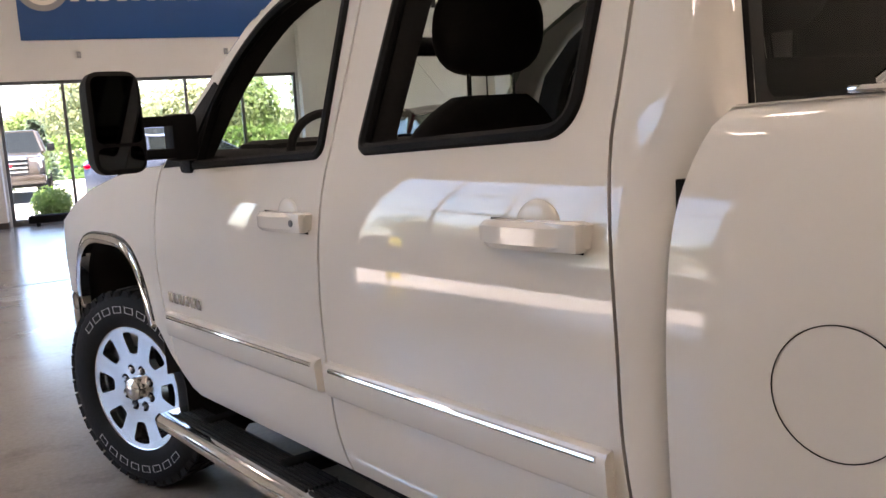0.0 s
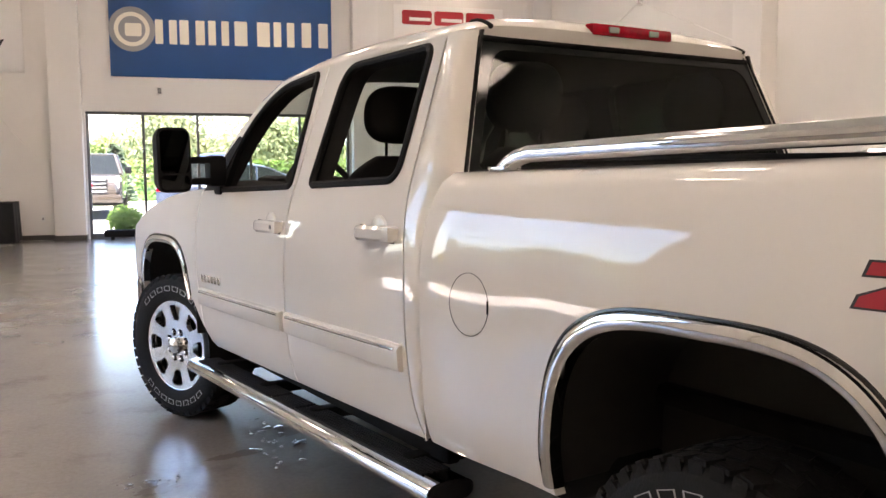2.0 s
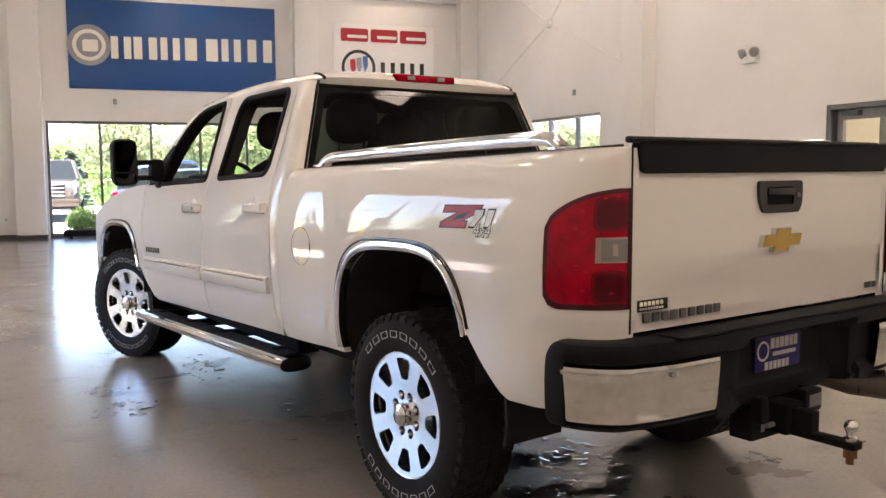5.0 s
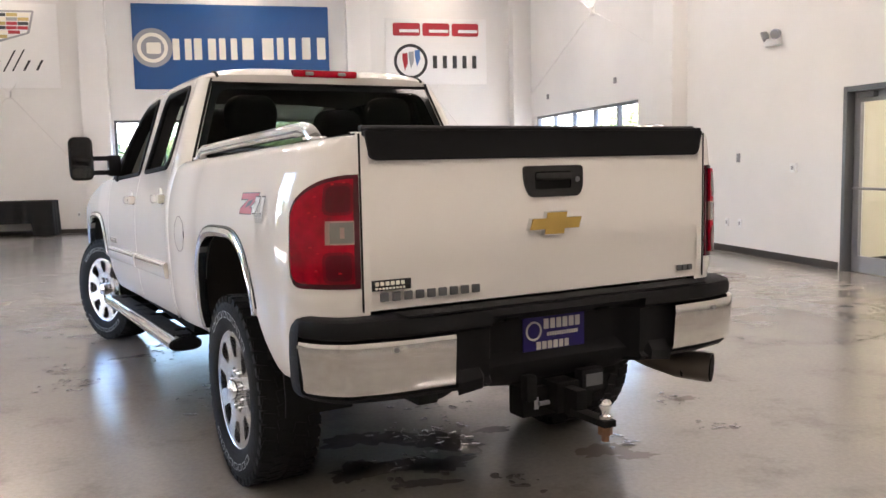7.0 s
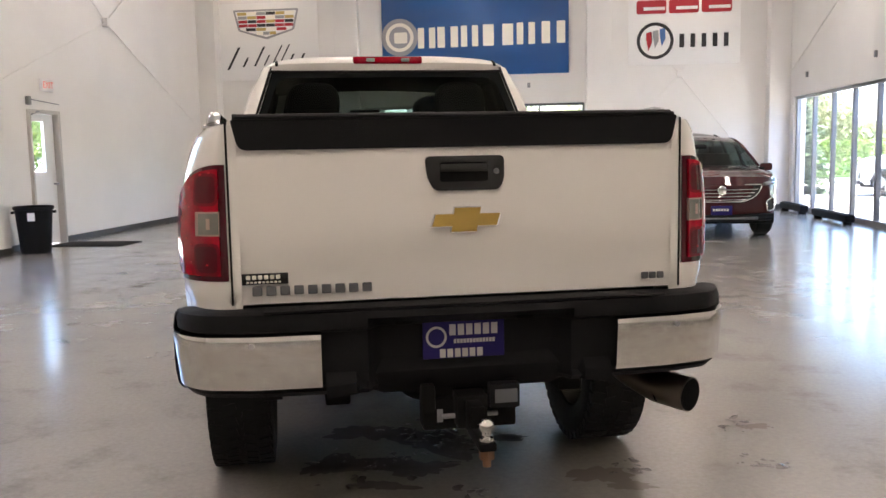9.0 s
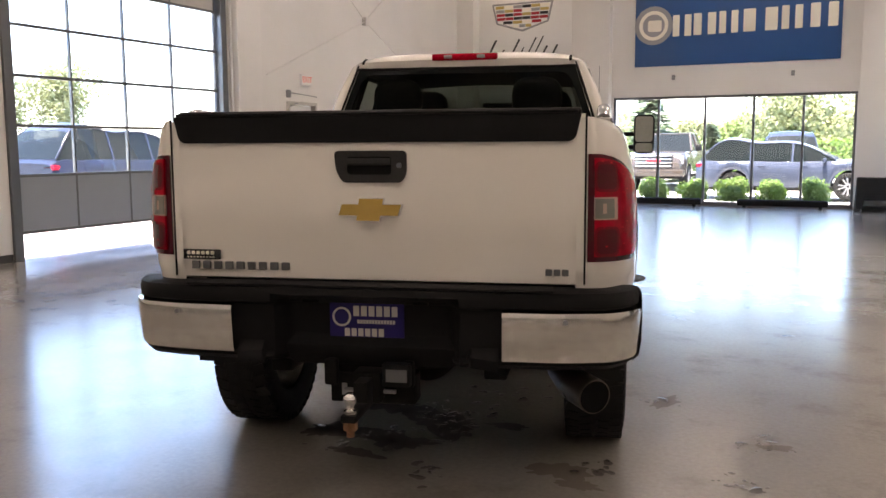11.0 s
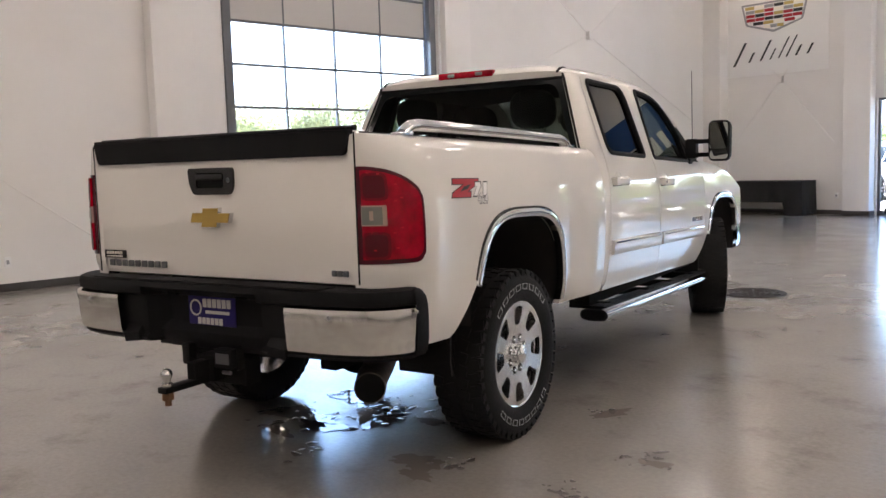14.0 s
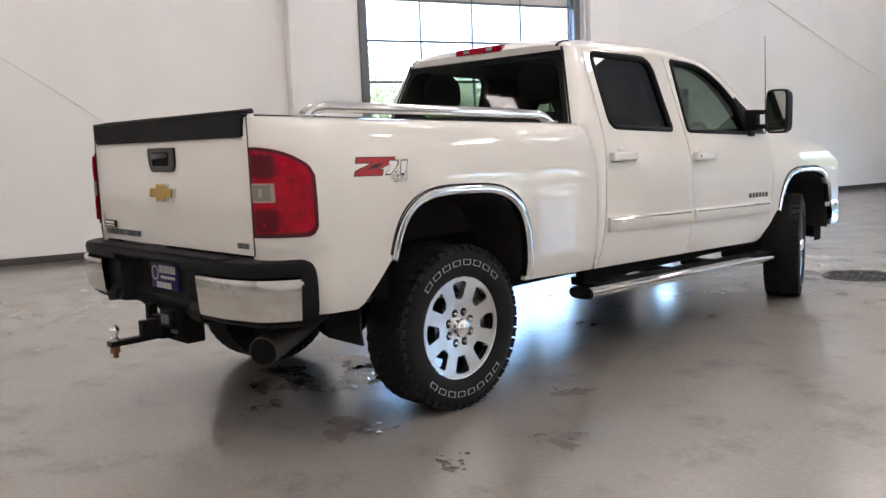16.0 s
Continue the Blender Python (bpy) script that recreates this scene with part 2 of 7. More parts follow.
# ---- mesh helpers ----
def finish(name, bm, mat, sharp=38):
    me = bpy.data.meshes.new(name)
    bmesh.ops.recalc_face_normals(bm, faces=bm.faces[:])
    bm.to_mesh(me)
    bm.free()
    for p in me.polygons:
        p.use_smooth = True
    me.set_sharp_from_angle(angle=radians(sharp))
    for one in mat if isinstance(mat, (list, tuple)) else [mat]:
        me.materials.append(one)
    return new(name, me)


def part(name, bm, mat, parent=None, label="", sharp=38):
    """One mesh object, under a thing or under a part."""
    ob = finish(name, bm, mat, sharp)
    if parent:
        ob.parent = parent
    return tagged(ob, label) if label else ob


def thing(name, m, label, category, group="", kind=""):
    ob = new(name)
    ob.empty_display_size = 0.1
    ob.matrix_world = m
    return tagged(ob, label, category, group, kind)


def alone(name, bm, mat, label, category, group="", kind="", m=None, sharp=38):
    ob = finish(name, bm, mat, sharp)
    if m is not None:
        ob.matrix_world = m
    return tagged(ob, label, category, group, kind)


def add_box(bm, c, s, bevel=0.0, turn=None, seg=2):
    r = bmesh.ops.create_cube(bm, size=1.0)
    vs = r["verts"]
    m = Matrix.Translation(c) @ (turn.to_4x4() if turn else Matrix()) @ Matrix.Diagonal((*s, 1))
    bmesh.ops.transform(bm, matrix=m, verts=vs)
    if bevel:
        es = list({e for v in vs for e in v.link_edges})
        bmesh.ops.bevel(bm, geom=es, offset=bevel, segments=seg, profile=0.6, affect="EDGES", clamp_overlap=True)


def box(c, s, bevel=0.0, turn=None):
    bm = bmesh.new()
    add_box(bm, c, s, bevel, turn)
    return bm


def add_rod(bm, a, b, r, seg=16, r2=None, cap=True):
    a, b = Vector(a), Vector(b)
    d = b - a
    m = Matrix.Translation((a + b) / 2) @ d.to_track_quat("Z", "Y").to_matrix().to_4x4()
    bmesh.ops.create_cone(bm, cap_ends=cap, segments=seg, radius1=r, radius2=r if r2 is None else r2, depth=d.length, matrix=m)


def rod(a, b, r, seg=16, r2=None):
    bm = bmesh.new()
    add_rod(bm, a, b, r, seg, r2)
    return bm


def add_tube(bm, pts, r, seg=10, closed=False, flat=1.0):
    """A tube along points; flat squeezes it across."""
    pts = [Vector(p) for p in pts]
    n = len(pts)
    rings, side = [], None
    for i, p in enumerate(pts):
        a = pts[(i - 1) % n] if closed or i else p
        b = pts[(i + 1) % n] if closed or i < n - 1 else p
        d = (b - a).normalized()
        if side is None:
            side = d.orthogonal().normalized()
        side = (side - d * side.dot(d)).normalized()
        up = d.cross(side)
        rr = r[i] if isinstance(r, (list, tuple)) else r
        rings.append([bm.verts.new(p + (side * math.cos(q) + up * math.sin(q) * flat) * rr) for q in (2 * math.pi * k / seg for k in range(seg))])
    for i in range(n if closed else n - 1):
        x, y = rings[i], rings[(i + 1) % n]
        for k in range(seg):
            bm.faces.new((x[k], x[(k + 1) % seg], y[(k + 1) % seg], y[k]))
    if not closed:
        bm.faces.new(rings[0])
        bm.faces.new(rings[-1])


def tube(pts, r, seg=10, closed=False, flat=1.0):
    bm = bmesh.new()
    add_tube(bm, pts, r, seg, closed, flat)
    return bm


def add_lathe(bm, profile, seg=48, m=None, closed=False):
    """profile: (radius, height along x) turned round the x axis."""
    m = m or Matrix()
    rings = []
    for r, h in profile:
        rings.append([bm.verts.new(m @ Vector((h, r * math.cos(q), r * math.sin(q)))) for q in (2 * math.pi * k / seg for k in range(seg))])
    n = len(rings)
    for i in range(n if closed else n - 1):
        x, y = rings[i], rings[(i + 1) % n]
        for k in range(seg):
            bm.faces.new((x[k], x[(k + 1) % seg], y[(k + 1) % seg], y[k]))


def lathe(profile, seg=48, m=None, closed=False):
    bm = bmesh.new()
    add_lathe(bm, profile, seg, m, closed)
    return bm


def add_grid(bm, rows, closed=False):
    """Faces over rows of points."""
    vs = [[bm.verts.new(p) for p in row] for row in rows]
    for a, b in zip(vs, vs[1:]):
        for k in range(len(a) if closed else len(a) - 1):
            q = (k + 1) % len(a)
            bm.faces.new((a[k], a[q], b[q], b[k]))
    return vs


def sheet(rows, depth=None):
    """A surface over rows of points, with a rim pushed back by depth."""
    bm = bmesh.new()
    vs = add_grid(bm, rows)
    if depth is not None:
        d = Vector(depth)
        loop = vs[0] + [r[-1] for r in vs[1:]] + vs[-1][-2::-1] + [r[0] for r in vs[-2:0:-1]]
        back = [bm.verts.new(v.co + d) for v in loop]
        for k in range(len(loop)):
            q = (k + 1) % len(loop)
            bm.faces.new((loop[k], loop[q], back[q], back[k]))
    return bm


def slab(outline, holes, place, thick):
    """A flat plate with holes: outlines in two dimensions, laid out by place(a, b); thick: the vector to its back."""
    bm = bmesh.new()
    edges = []
    for line in (outline, *holes):
        vs = [bm.verts.new(place(*p)) for p in line]
        edges += [bm.edges.new((vs[k], vs[(k + 1) % len(vs)])) for k in range(len(vs))]
    if holes:
        bmesh.ops.triangle_fill(bm, edges=edges, use_beauty=True)
    else:
        bmesh.ops.contextual_create(bm, geom=edges)
    if thick is not None:
        r = bmesh.ops.extrude_face_region(bm, geom=bm.faces[:], use_keep_orig=True)
        bmesh.ops.translate(bm, verts=[g for g in r["geom"] if isinstance(g, bmesh.types.BMVert)], vec=Vector(thick))
    return bm


def rounded(points, r, n=5):
    """An outline with its corners rounded; r: one radius or one for each corner."""
    out, k = [], len(points)
    for i, p in enumerate(points):
        p, a, b = Vector(p), Vector(points[i - 1]), Vector(points[(i + 1) % k])
        rr = r[i] if isinstance(r, (list, tuple)) else r
        u, w = (a - p), (b - p)
        cut = min(rr, u.length * 0.49, w.length * 0.49)
        s, e = p + u.normalized() * cut, p + w.normalized() * cut
        if cut < 1e-4:
            out.append(tuple(p))
            continue
        for j in range(n + 1):
            f = j / n
            out.append(tuple(s * (1 - f) ** 2 + p * 2 * f * (1 - f) + e * f * f))
    return out


def curve(points):
    """A smooth function through (x, y) points."""
    xs, ys = (np.array(a, float) for a in zip(*points))
    ms = np.gradient(ys, xs)

    def at(x):
        k = int(np.clip(np.searchsorted(xs, x) - 1, 0, len(xs) - 2))
        h = xs[k + 1] - xs[k]
        f = min(max((x - xs[k]) / h, 0.0), 1.0)
        return float((2 * f**3 - 3 * f**2 + 1) * ys[k] + (f**3 - 2 * f**2 + f) * h * ms[k] + (3 * f**2 - 2 * f**3) * ys[k + 1] + (f**3 - f**2) * h * ms[k + 1])

    return at


def span(a, b, n):
    return [a + (b - a) * k / n for k in range(n + 1)]

# ---- the showroom ----
WX, EX, SY, NY, TOP = -6.0, 7.57, -9.0, 16.11, 6.4


def wall(name, at, axis, a0, a1, openings, outward, label):
    """An upright wall with real openings. axis: the one it runs along; openings: (a0, a1, z0, z1)."""
    xs = sorted({a0, a1, *(v for o in openings for v in o[:2])})
    zs = sorted({0.0, TOP, *(v for o in openings for v in o[2:])})
    solid = lambda i, j: 0 <= i < len(xs) - 1 and 0 <= j < len(zs) - 1 and not any(  # noqa: E731
        o[0] <= (xs[i] + xs[i + 1]) / 2 <= o[1] and o[2] <= (zs[j] + zs[j + 1]) / 2 <= o[3] for o in openings)
    bm = bmesh.new()
    t = 0.26 * outward
    P = lambda a, d, z: (a, at + d, z) if axis == "x" else (at + d, a, z)  # noqa: E731
    q = lambda *p: bm.faces.new([bm.verts.new(P(*v)) for v in p])  # noqa: E731
    for i in range(len(xs) - 1):
        for j in range(len(zs) - 1):
            if not solid(i, j):
                continue
            x0, x1, z0, z1 = xs[i], xs[i + 1], zs[j], zs[j + 1]
            q((x0, 0, z0), (x1, 0, z0), (x1, 0, z1), (x0, 0, z1))
            q((x0, t, z0), (x1, t, z0), (x1, t, z1), (x0, t, z1))
            if not solid(i - 1, j):
                q((x0, 0, z0), (x0, 0, z1), (x0, t, z1), (x0, t, z0))
            if not solid(i + 1, j):
                q((x1, 0, z0), (x1, 0, z1), (x1, t, z1), (x1, t, z0))
            if not solid(i, j - 1):
                q((x0, 0, z0), (x1, 0, z0), (x1, t, z0), (x0, t, z0))
            if not solid(i, j + 1):
                q((x0, 0, z1), (x1, 0, z1), (x1, t, z1), (x0, t, z1))
    bmesh.ops.remove_doubles(bm, verts=bm.verts[:], dist=0.0005)
    return alone(name, bm, M["wall"], label, "wall", kind="structure", sharp=20)


WIN_N = (-2.12, 3.08, 0.0, 2.49)
WIN_E = (9.95, 15.5, 0.0, 2.46)
DOOR_E = (2.42, 4.48, 0.0, 2.19)
DOOR_W = (8.6, 9.5, 0.0, 2.2)
GATE_W = (3.06, 6.92, 0.0, 4.7)
alone("floor", box(((WX + EX) / 2, (SY + NY) / 2, -0.1), (EX - WX + 0.5, NY - SY + 0.5, 0.2)), M["floor"],
      "polished grey concrete showroom floor with wet patches", "floor", kind="structure")
# the ceiling is unseen; its pale colour is chosen to bounce light
alone("ceiling", box(((WX + EX) / 2, (SY + NY) / 2, TOP + 0.1), (EX - WX + 0.5, NY - SY + 0.5, 0.2)), M["ceiling"],
      "plain ceiling, out of view, kept pale to bounce light", "ceiling", kind="structure")
wall("wall_north", NY, "x", WX - 0.26, EX + 0.26, [WIN_N], 1, "white painted wall with a low window strip and banners")
wall("wall_east", EX, "y", SY, NY, [WIN_E, DOOR_E], 1, "white painted wall with tall windows and glass doors")
wall("wall_west", WX, "y", SY, NY, [DOOR_W, GATE_W], -1, "white painted wall with a glazed overhead door")
wall("wall_south", SY, "x", WX - 0.26, EX + 0.26, [], -1, "plain white painted wall")


def pilaster(x0, x1, y0, y1):
    bm = box(((x0 + x1) / 2, (y0 + y1) / 2, TOP / 2), (x1 - x0, y1 - y0, TOP - 0.004), 0.006)
    alone("pilaster", bm, M["wall"], "white boxed-in wall column", "column", "wall columns", "structure")
    bm = box(((x0 + x1) / 2, (y0 + y1) / 2, 0.052), (x1 - x0 + 0.02, y1 - y0 + 0.02, 0.1), 0.003)
    alone("baseboard", bm, M["base"], "dark vinyl baseboard round a column", "baseboard", kind="structure")


for spot in ((-2.72, -2.16, 15.84, NY - 0.003), (3.12, 3.66, 15.84, NY - 0.003), (WX + 0.003, -5.55, 15.72, NY - 0.003), (7.12, EX - 0.003, 15.75, NY - 0.003),
             (7.3, EX - 0.003, 8.2, 8.86), (WX + 0.003, -5.78, 1.83, 2.42), (WX + 0.003, -5.85, 7.15, 7.75)):
    pilaster(*spot)


def baseboard(axis, at, a0, a1, inward):
    c = ((a0 + a1) / 2, at + inward * 0.008, 0.052) if axis == "x" else (at + inward * 0.008, (a0 + a1) / 2, 0.052)
    s = (a1 - a0, 0.014, 0.1) if axis == "x" else (0.014, a1 - a0, 0.1)
    alone("baseboard", box(c, s, 0.003), M["base"], "dark vinyl baseboard along the wall", "baseboard", kind="structure")


for run in (("x", NY, -5.55, -2.72, -1), ("x", NY, 3.66, 7.12, -1), ("y", EX, -9, 2.36, -1), ("y", EX, 4.55, 8.2, -1), ("y", EX, 8.86, 9.93, -1),
            ("y", WX, -9, 1.83, 1), ("y", WX, 2.42, 2.96, 1), ("y", WX, 7.02, 7.15, 1), ("y", WX, 7.75, 8.54, 1), ("y", WX, 9.56, 15.72, 1), ("x", SY, WX, EX, 1)):
    baseboard(*run)


def storefront(name, axis, at, a0, a1, z1, cuts, mat, depth, label):
    """A glazed strip in a metal frame: posts at the cuts, a sill and a head."""
    P = lambda a, z: (a, at, z) if axis == "x" else (at, a, z)  # noqa: E731
    S = lambda w, h, d: (w, d, h) if axis == "x" else (d, w, h)  # noqa: E731
    win = thing(name, Matrix(), label, "window", kind="structure")
    for z, h in ((0.05, 0.1), (z1 - 0.03, 0.058)):
        part("window_frame", box(P((a0 + a1) / 2, z), S(a1 - a0 - 0.004, h, depth), 0.004), mat, win)
    ends = [a0 + 0.028, *cuts, a1 - 0.028]
    for a in ends:
        part("mullion", box(P(a, (z1 + 0.04) / 2), S(0.052, z1 - 0.165, depth - 0.006), 0.004), mat, win)
    for a, b in zip(ends, ends[1:]):
        p = part("pane", box(P((a + b) / 2, (z1 + 0.04) / 2), S(b - a - 0.05, z1 - 0.16, 0.006)), M["pane"], win)
        p.visible_shadow = False
    return win


storefront("window_1", "x", NY + 0.1, WIN_N[0], WIN_N[1], 2.49, [-1.06, -0.02, 1.02, 2.04], M["alu_dark"], 0.09,
           "low storefront window strip in dark metal frames")
storefront("window_2", "y", EX + 0.1, WIN_E[0], WIN_E[1], 2.46, [10.95, 12.08, 13.2, 14.35], M["alu"], 0.1,
           "tall storefront windows in bright aluminium frames")


def gate():
    """The sectional overhead door, standing a hand's height open."""
    g = thing("door_1", Matrix(), "glazed sectional overhead door, slightly raised, with white upper panels", "overhead door", kind="structure")
    x, y0, y1 = WX - 0.09, 3.10, 6.88
    cols = [3.13, 4.04, 4.965, 5.885, 6.85]
    rows = [0.34, 1.05, 1.67, 2.285, 2.90, 3.515, 4.12, 4.68]
    for z in rows:
        part("rail", box((x, (y0 + y1) / 2, z), (0.05, y1 - y0, 0.038), 0.004), M["alu_dark"], g)
    for a, b in zip(rows, rows[1:]):
        for y in cols:
            part("stile", box((x, y, (a + b) / 2), (0.046, 0.026, b - a - 0.038), 0.003), M["alu_dark"], g)
        for c, d in zip(cols, cols[1:]):
            glazed = 1.0 <= a < 3.5
            p = part("pane" if glazed else "panel", box((x, (c + d) / 2, (a + b) / 2), (0.008 if glazed else 0.03, d - c - 0.026, b - a - 0.038)),
                     M["pane"] if glazed else (M["panel_grey"] if a < 1 else M["panel_pale"]), g)
            if glazed:
                p.visible_shadow = False
    for y in (3.035, 6.945):
        part("guide_rail", box((WX - 0.055, y, 2.35), (0.20, 0.125, 4.7), 0.006), M["alu_dark"], g, "dark steel guide rail")
    part("handle", box((WX - 0.02, 6.6, 0.64), (0.04, 0.16, 0.04), 0.008), M["alu_dark"], g)
    return g


gate()
c = thing("conduit", Matrix(), "white painted pipe beside the overhead door", "pipe")
part("pipe", rod((WX + 0.05, 7.09, 0.35), (WX + 0.05, 7.09, 5.8), 0.025, 12), M["lamp_body"], c)
part("switch_box", box((WX + 0.05, 7.09, 0.95), (0.08, 0.09, 0.16), 0.006), M["alu_dark"], c)
part("switch_box", box((WX + 0.05, 7.09, 0.33), (0.08, 0.14, 0.05), 0.006), M["alu_dark"], c)


def side_door():
    d = thing("door_2", Matrix(), "white steel exit door with a small window", "door", kind="structure")
    x = WX - 0.06
    for y in (8.63, 9.47):
        part("door_frame", box((x + 0.03, y, 1.1), (0.16, 0.055, 2.195), 0.005), M["panel_pale"], d)
    part("door_frame", box((x + 0.03, 9.05, 2.17), (0.16, 0.78, 0.055), 0.005), M["panel_pale"], d)
    leaf = slab([(8.66, 0.012), (9.44, 0.012), (9.44, 2.135), (8.66, 2.135)], [[(8.78, 1.2), (9.16, 1.2), (9.16, 2.02), (8.78, 2.02)]],
                lambda a, b: (x, a, b), (-0.045, 0, 0))
    leaf = part("door_leaf", leaf, M["lamp_body"], d)
    p = part("pane", box((x - 0.02, 8.97, 1.61), (0.006, 0.378, 0.818)), M["pane"], leaf)
    p.visible_shadow = False
    part("door_handle", box((x + 0.05, 9.36, 1.0), (0.05, 0.1, 0.03), 0.008), M["alu"], leaf)
    arm = tube([(x + 0.03, 8.72, 2.1), (x + 0.12, 8.8, 2.16), (x + 0.05, 9.1, 2.2)], 0.014, 8)
    part("door_closer", arm, M["alu"], leaf)
    return d


side_door()


def glass_doors():
    d = thing("door_3", Matrix(), "pair of aluminium glass entrance doors", "door", kind="structure")
    x = EX + 0.07
    for y in (2.45, 4.45):
        part("door_frame", box((x - 0.02, y, 1.095), (0.18, 0.06, 2.185), 0.005), M["alu_dark"], d)
    part("door_frame", box((x - 0.02, 3.45, 2.155), (0.18, 1.93, 0.06), 0.005), M["alu_dark"], d)
    for lo, hi, hinge in ((3.455, 4.415, 1), (2.485, 3.445, -1)):
        leaf = slab([(lo, 0.01), (hi, 0.01), (hi, 2.12), (lo, 2.12)], [[(lo + 0.1, 0.2), (hi - 0.1, 0.2), (hi - 0.1, 2.0), (lo + 0.1, 2.0)]],
                    lambda a, b: (x, a, b), (0.045, 0, 0))
        leaf = part("door_leaf", leaf, M["alu"], d)
        p = part("pane", box((x + 0.02, (lo + hi) / 2, 1.1), (0.006, hi - lo - 0.198, 1.798)), M["pane"], leaf)
        p.visible_shadow = False
        part("push_bar", rod((x - 0.05, lo + 0.06, 1.0), (x - 0.05, hi - 0.06, 1.0), 0.016, 12), M["alu"], leaf)
        near = lo + 0.05 if hinge > 0 else hi - 0.05
        part("lock", box((x - 0.01, near, 1.12), (0.03, 0.04, 0.07), 0.006), M["under"], leaf)
        pull = near + hinge * 0.10
        part("pull_handle", tube([(x + 0.05, pull, 1.02), (x + 0.10, pull, 1.03), (x + 0.11, pull, 1.08), (x + 0.11, pull, 1.26), (x + 0.10, pull, 1.31), (x + 0.05, pull, 1.32)], 0.012, 10), M["chrome"], leaf, "chrome pull handle")
        part("door_closer", box((x - 0.04, (hi - 0.26) if hinge > 0 else lo + 0.26, 2.07), (0.07, 0.26, 0.06), 0.008), M["alu_dark"], leaf)
    return d


glass_doors()


# ---- banners ----
def plate_on_wall(x0, x1, z0, z1, mat, thick=0.012, d=0.02):
    return box(((x0 + x1) / 2, NY - d - thick / 2, (z0 + z1) / 2), (x1 - x0, thick, z1 - z0), 0.002)


def flat(points, d, thick=0.006):
    """A printed shape on the north wall's banners, from an outline in x and z."""
    return slab(points, [], lambda a, b: (a, NY - d, b), (0, -thick, 0))


def ring(cx, cz, r0, r1, sx=1.0, n=48, d=0.034):
    o = [(cx + sx * r1 * math.cos(2 * math.pi * k / n), cz + r1 * math.sin(2 * math.pi * k / n)) for k in range(n)]
    i = [(cx + sx * r0 * math.cos(2 * math.pi * k / n), cz + r0 * math.sin(2 * math.pi * k / n)) for k in range(n)]
    return slab(o, [i], lambda a, b: (a, NY - d, b), (0, -0.008, 0))


def disc(cx, cz, r, n=40):
    return [(cx + r * math.cos(2 * math.pi * k / n), cz + r * math.sin(2 * math.pi * k / n)) for k in range(n)]


def bars(x0, x1, z0, z1, n, fill=0.72, lean=0.0):
    """Plain upright bars of a word's size, one for each character."""
    w = (x1 - x0) / n
    return [[(x0 + k * w, z0), (x0 + k * w + w * fill, z0), (x0 + k * w + w * fill + lean, z1), (x0 + k * w + lean, z1)] for k in range(n)]


b = thing("blue_banner", Matrix(), "large blue vinyl banner with a round silver badge and cream bars", "banner")
part("sheet", plate_on_wall(-1.62, 2.72, 3.17, 5.05, M["blue"]), M["blue"], b)
part("badge_ring", ring(-1.2, 4.085, 0.33, 0.43), M["grey_print"], b)
part("badge_ring", ring(-1.2, 4.085, 0.25, 0.33, d=0.033), M["cream"], b)
part("badge_face", flat(disc(-1.2, 4.085, 0.25), 0.033), M["grey_print"], b)
for o in ([(-1.33, 3.95), (-1.02, 3.95), (-1.02, 4.2), (-1.33, 4.2)],):
    part("badge_mark", flat(rounded(o, 0.05), 0.04), M["cream"], b)
for x0, x1 in ((-0.77, -0.36), (-0.31, 0.17), (0.24, 0.64), (0.75, 1.45), (1.53, 1.95), (2.10, 2.64)):
    lift = 0.02 * (x0 + 0.77)
    w = (x1 - x0) * 0.36
    for a0 in (x0, x1 - w):
        o = [(a0, 3.82 + lift * 0.5), (a0 + w, 3.82 + lift * 0.5), (a0 + w, 4.29 + lift), (a0, 4.29 + lift)]
        part("bar", flat(rounded(o, 0.02), 0.034), M["cream"], b)

b = thing("white_banner", Matrix(), "white vinyl banner with red bars and a round tri-colour emblem", "banner", "white banners")
part("sheet", plate_on_wall(4.06, 6.54, 3.28, 4.83, M["banner"]), M["banner"], b)
for o in bars(4.24, 6.4, 4.42, 4.72, 3, 0.92):
    part("bar", flat(rounded(o, 0.06), 0.034), M["red_print"], b)
    inner = [(o[0][0] + 0.16, 4.5), (o[1][0] - 0.03, 4.5), (o[1][0] - 0.03, 4.57), (o[0][0] + 0.16, 4.57)]
    part("bar", flat(inner, 0.041), M["banner"], b)
part("emblem_ring", ring(4.66, 3.82, 0.34, 0.41), M["black_print"], b)
for k, mat in enumerate(("red_print", "grey_print", "blue_print")):
    x = 4.46 + k * 0.15
    part("emblem_shield", flat([(x, 3.86 + k * 0.05), (x + 0.05, 3.6 + k * 0.05), (x + 0.13, 3.78 + k * 0.05), (x + 0.12, 4.02 + k * 0.04), (x, 4.0 + k * 0.04)], 0.034), M[mat], b)
for o in bars(5.2, 6.42, 3.66, 3.96, 5, 0.42):
    part("bar", flat(o, 0.034), M["black_print"], b)

b = thing("white_banner", Matrix(), "white vinyl banner with a coloured crest over slanted black bars", "banner", "white banners")
part("sheet", plate_on_wall(-5.62, -3.15, 3.2, 5.0, M["banner"]), M["banner"], b)
crest = [(-5.2, 4.85), (-3.6, 4.85), (-3.72, 4.36), (-4.4, 4.15), (-5.08, 4.36)]
part("crest", flat(rounded(crest, 0.04), 0.033), M["grey_print"], b)
part("crest_field", flat([(-4.4 + (x + 4.4) * 0.93, 4.54 + (z - 4.54) * 0.86) for x, z in crest], 0.036), M["banner"], b)
inks = ("gold_print", "black_print", "cream", "red_print", "grey_print", "red_print", "gold_print", "black_print", "red_print")
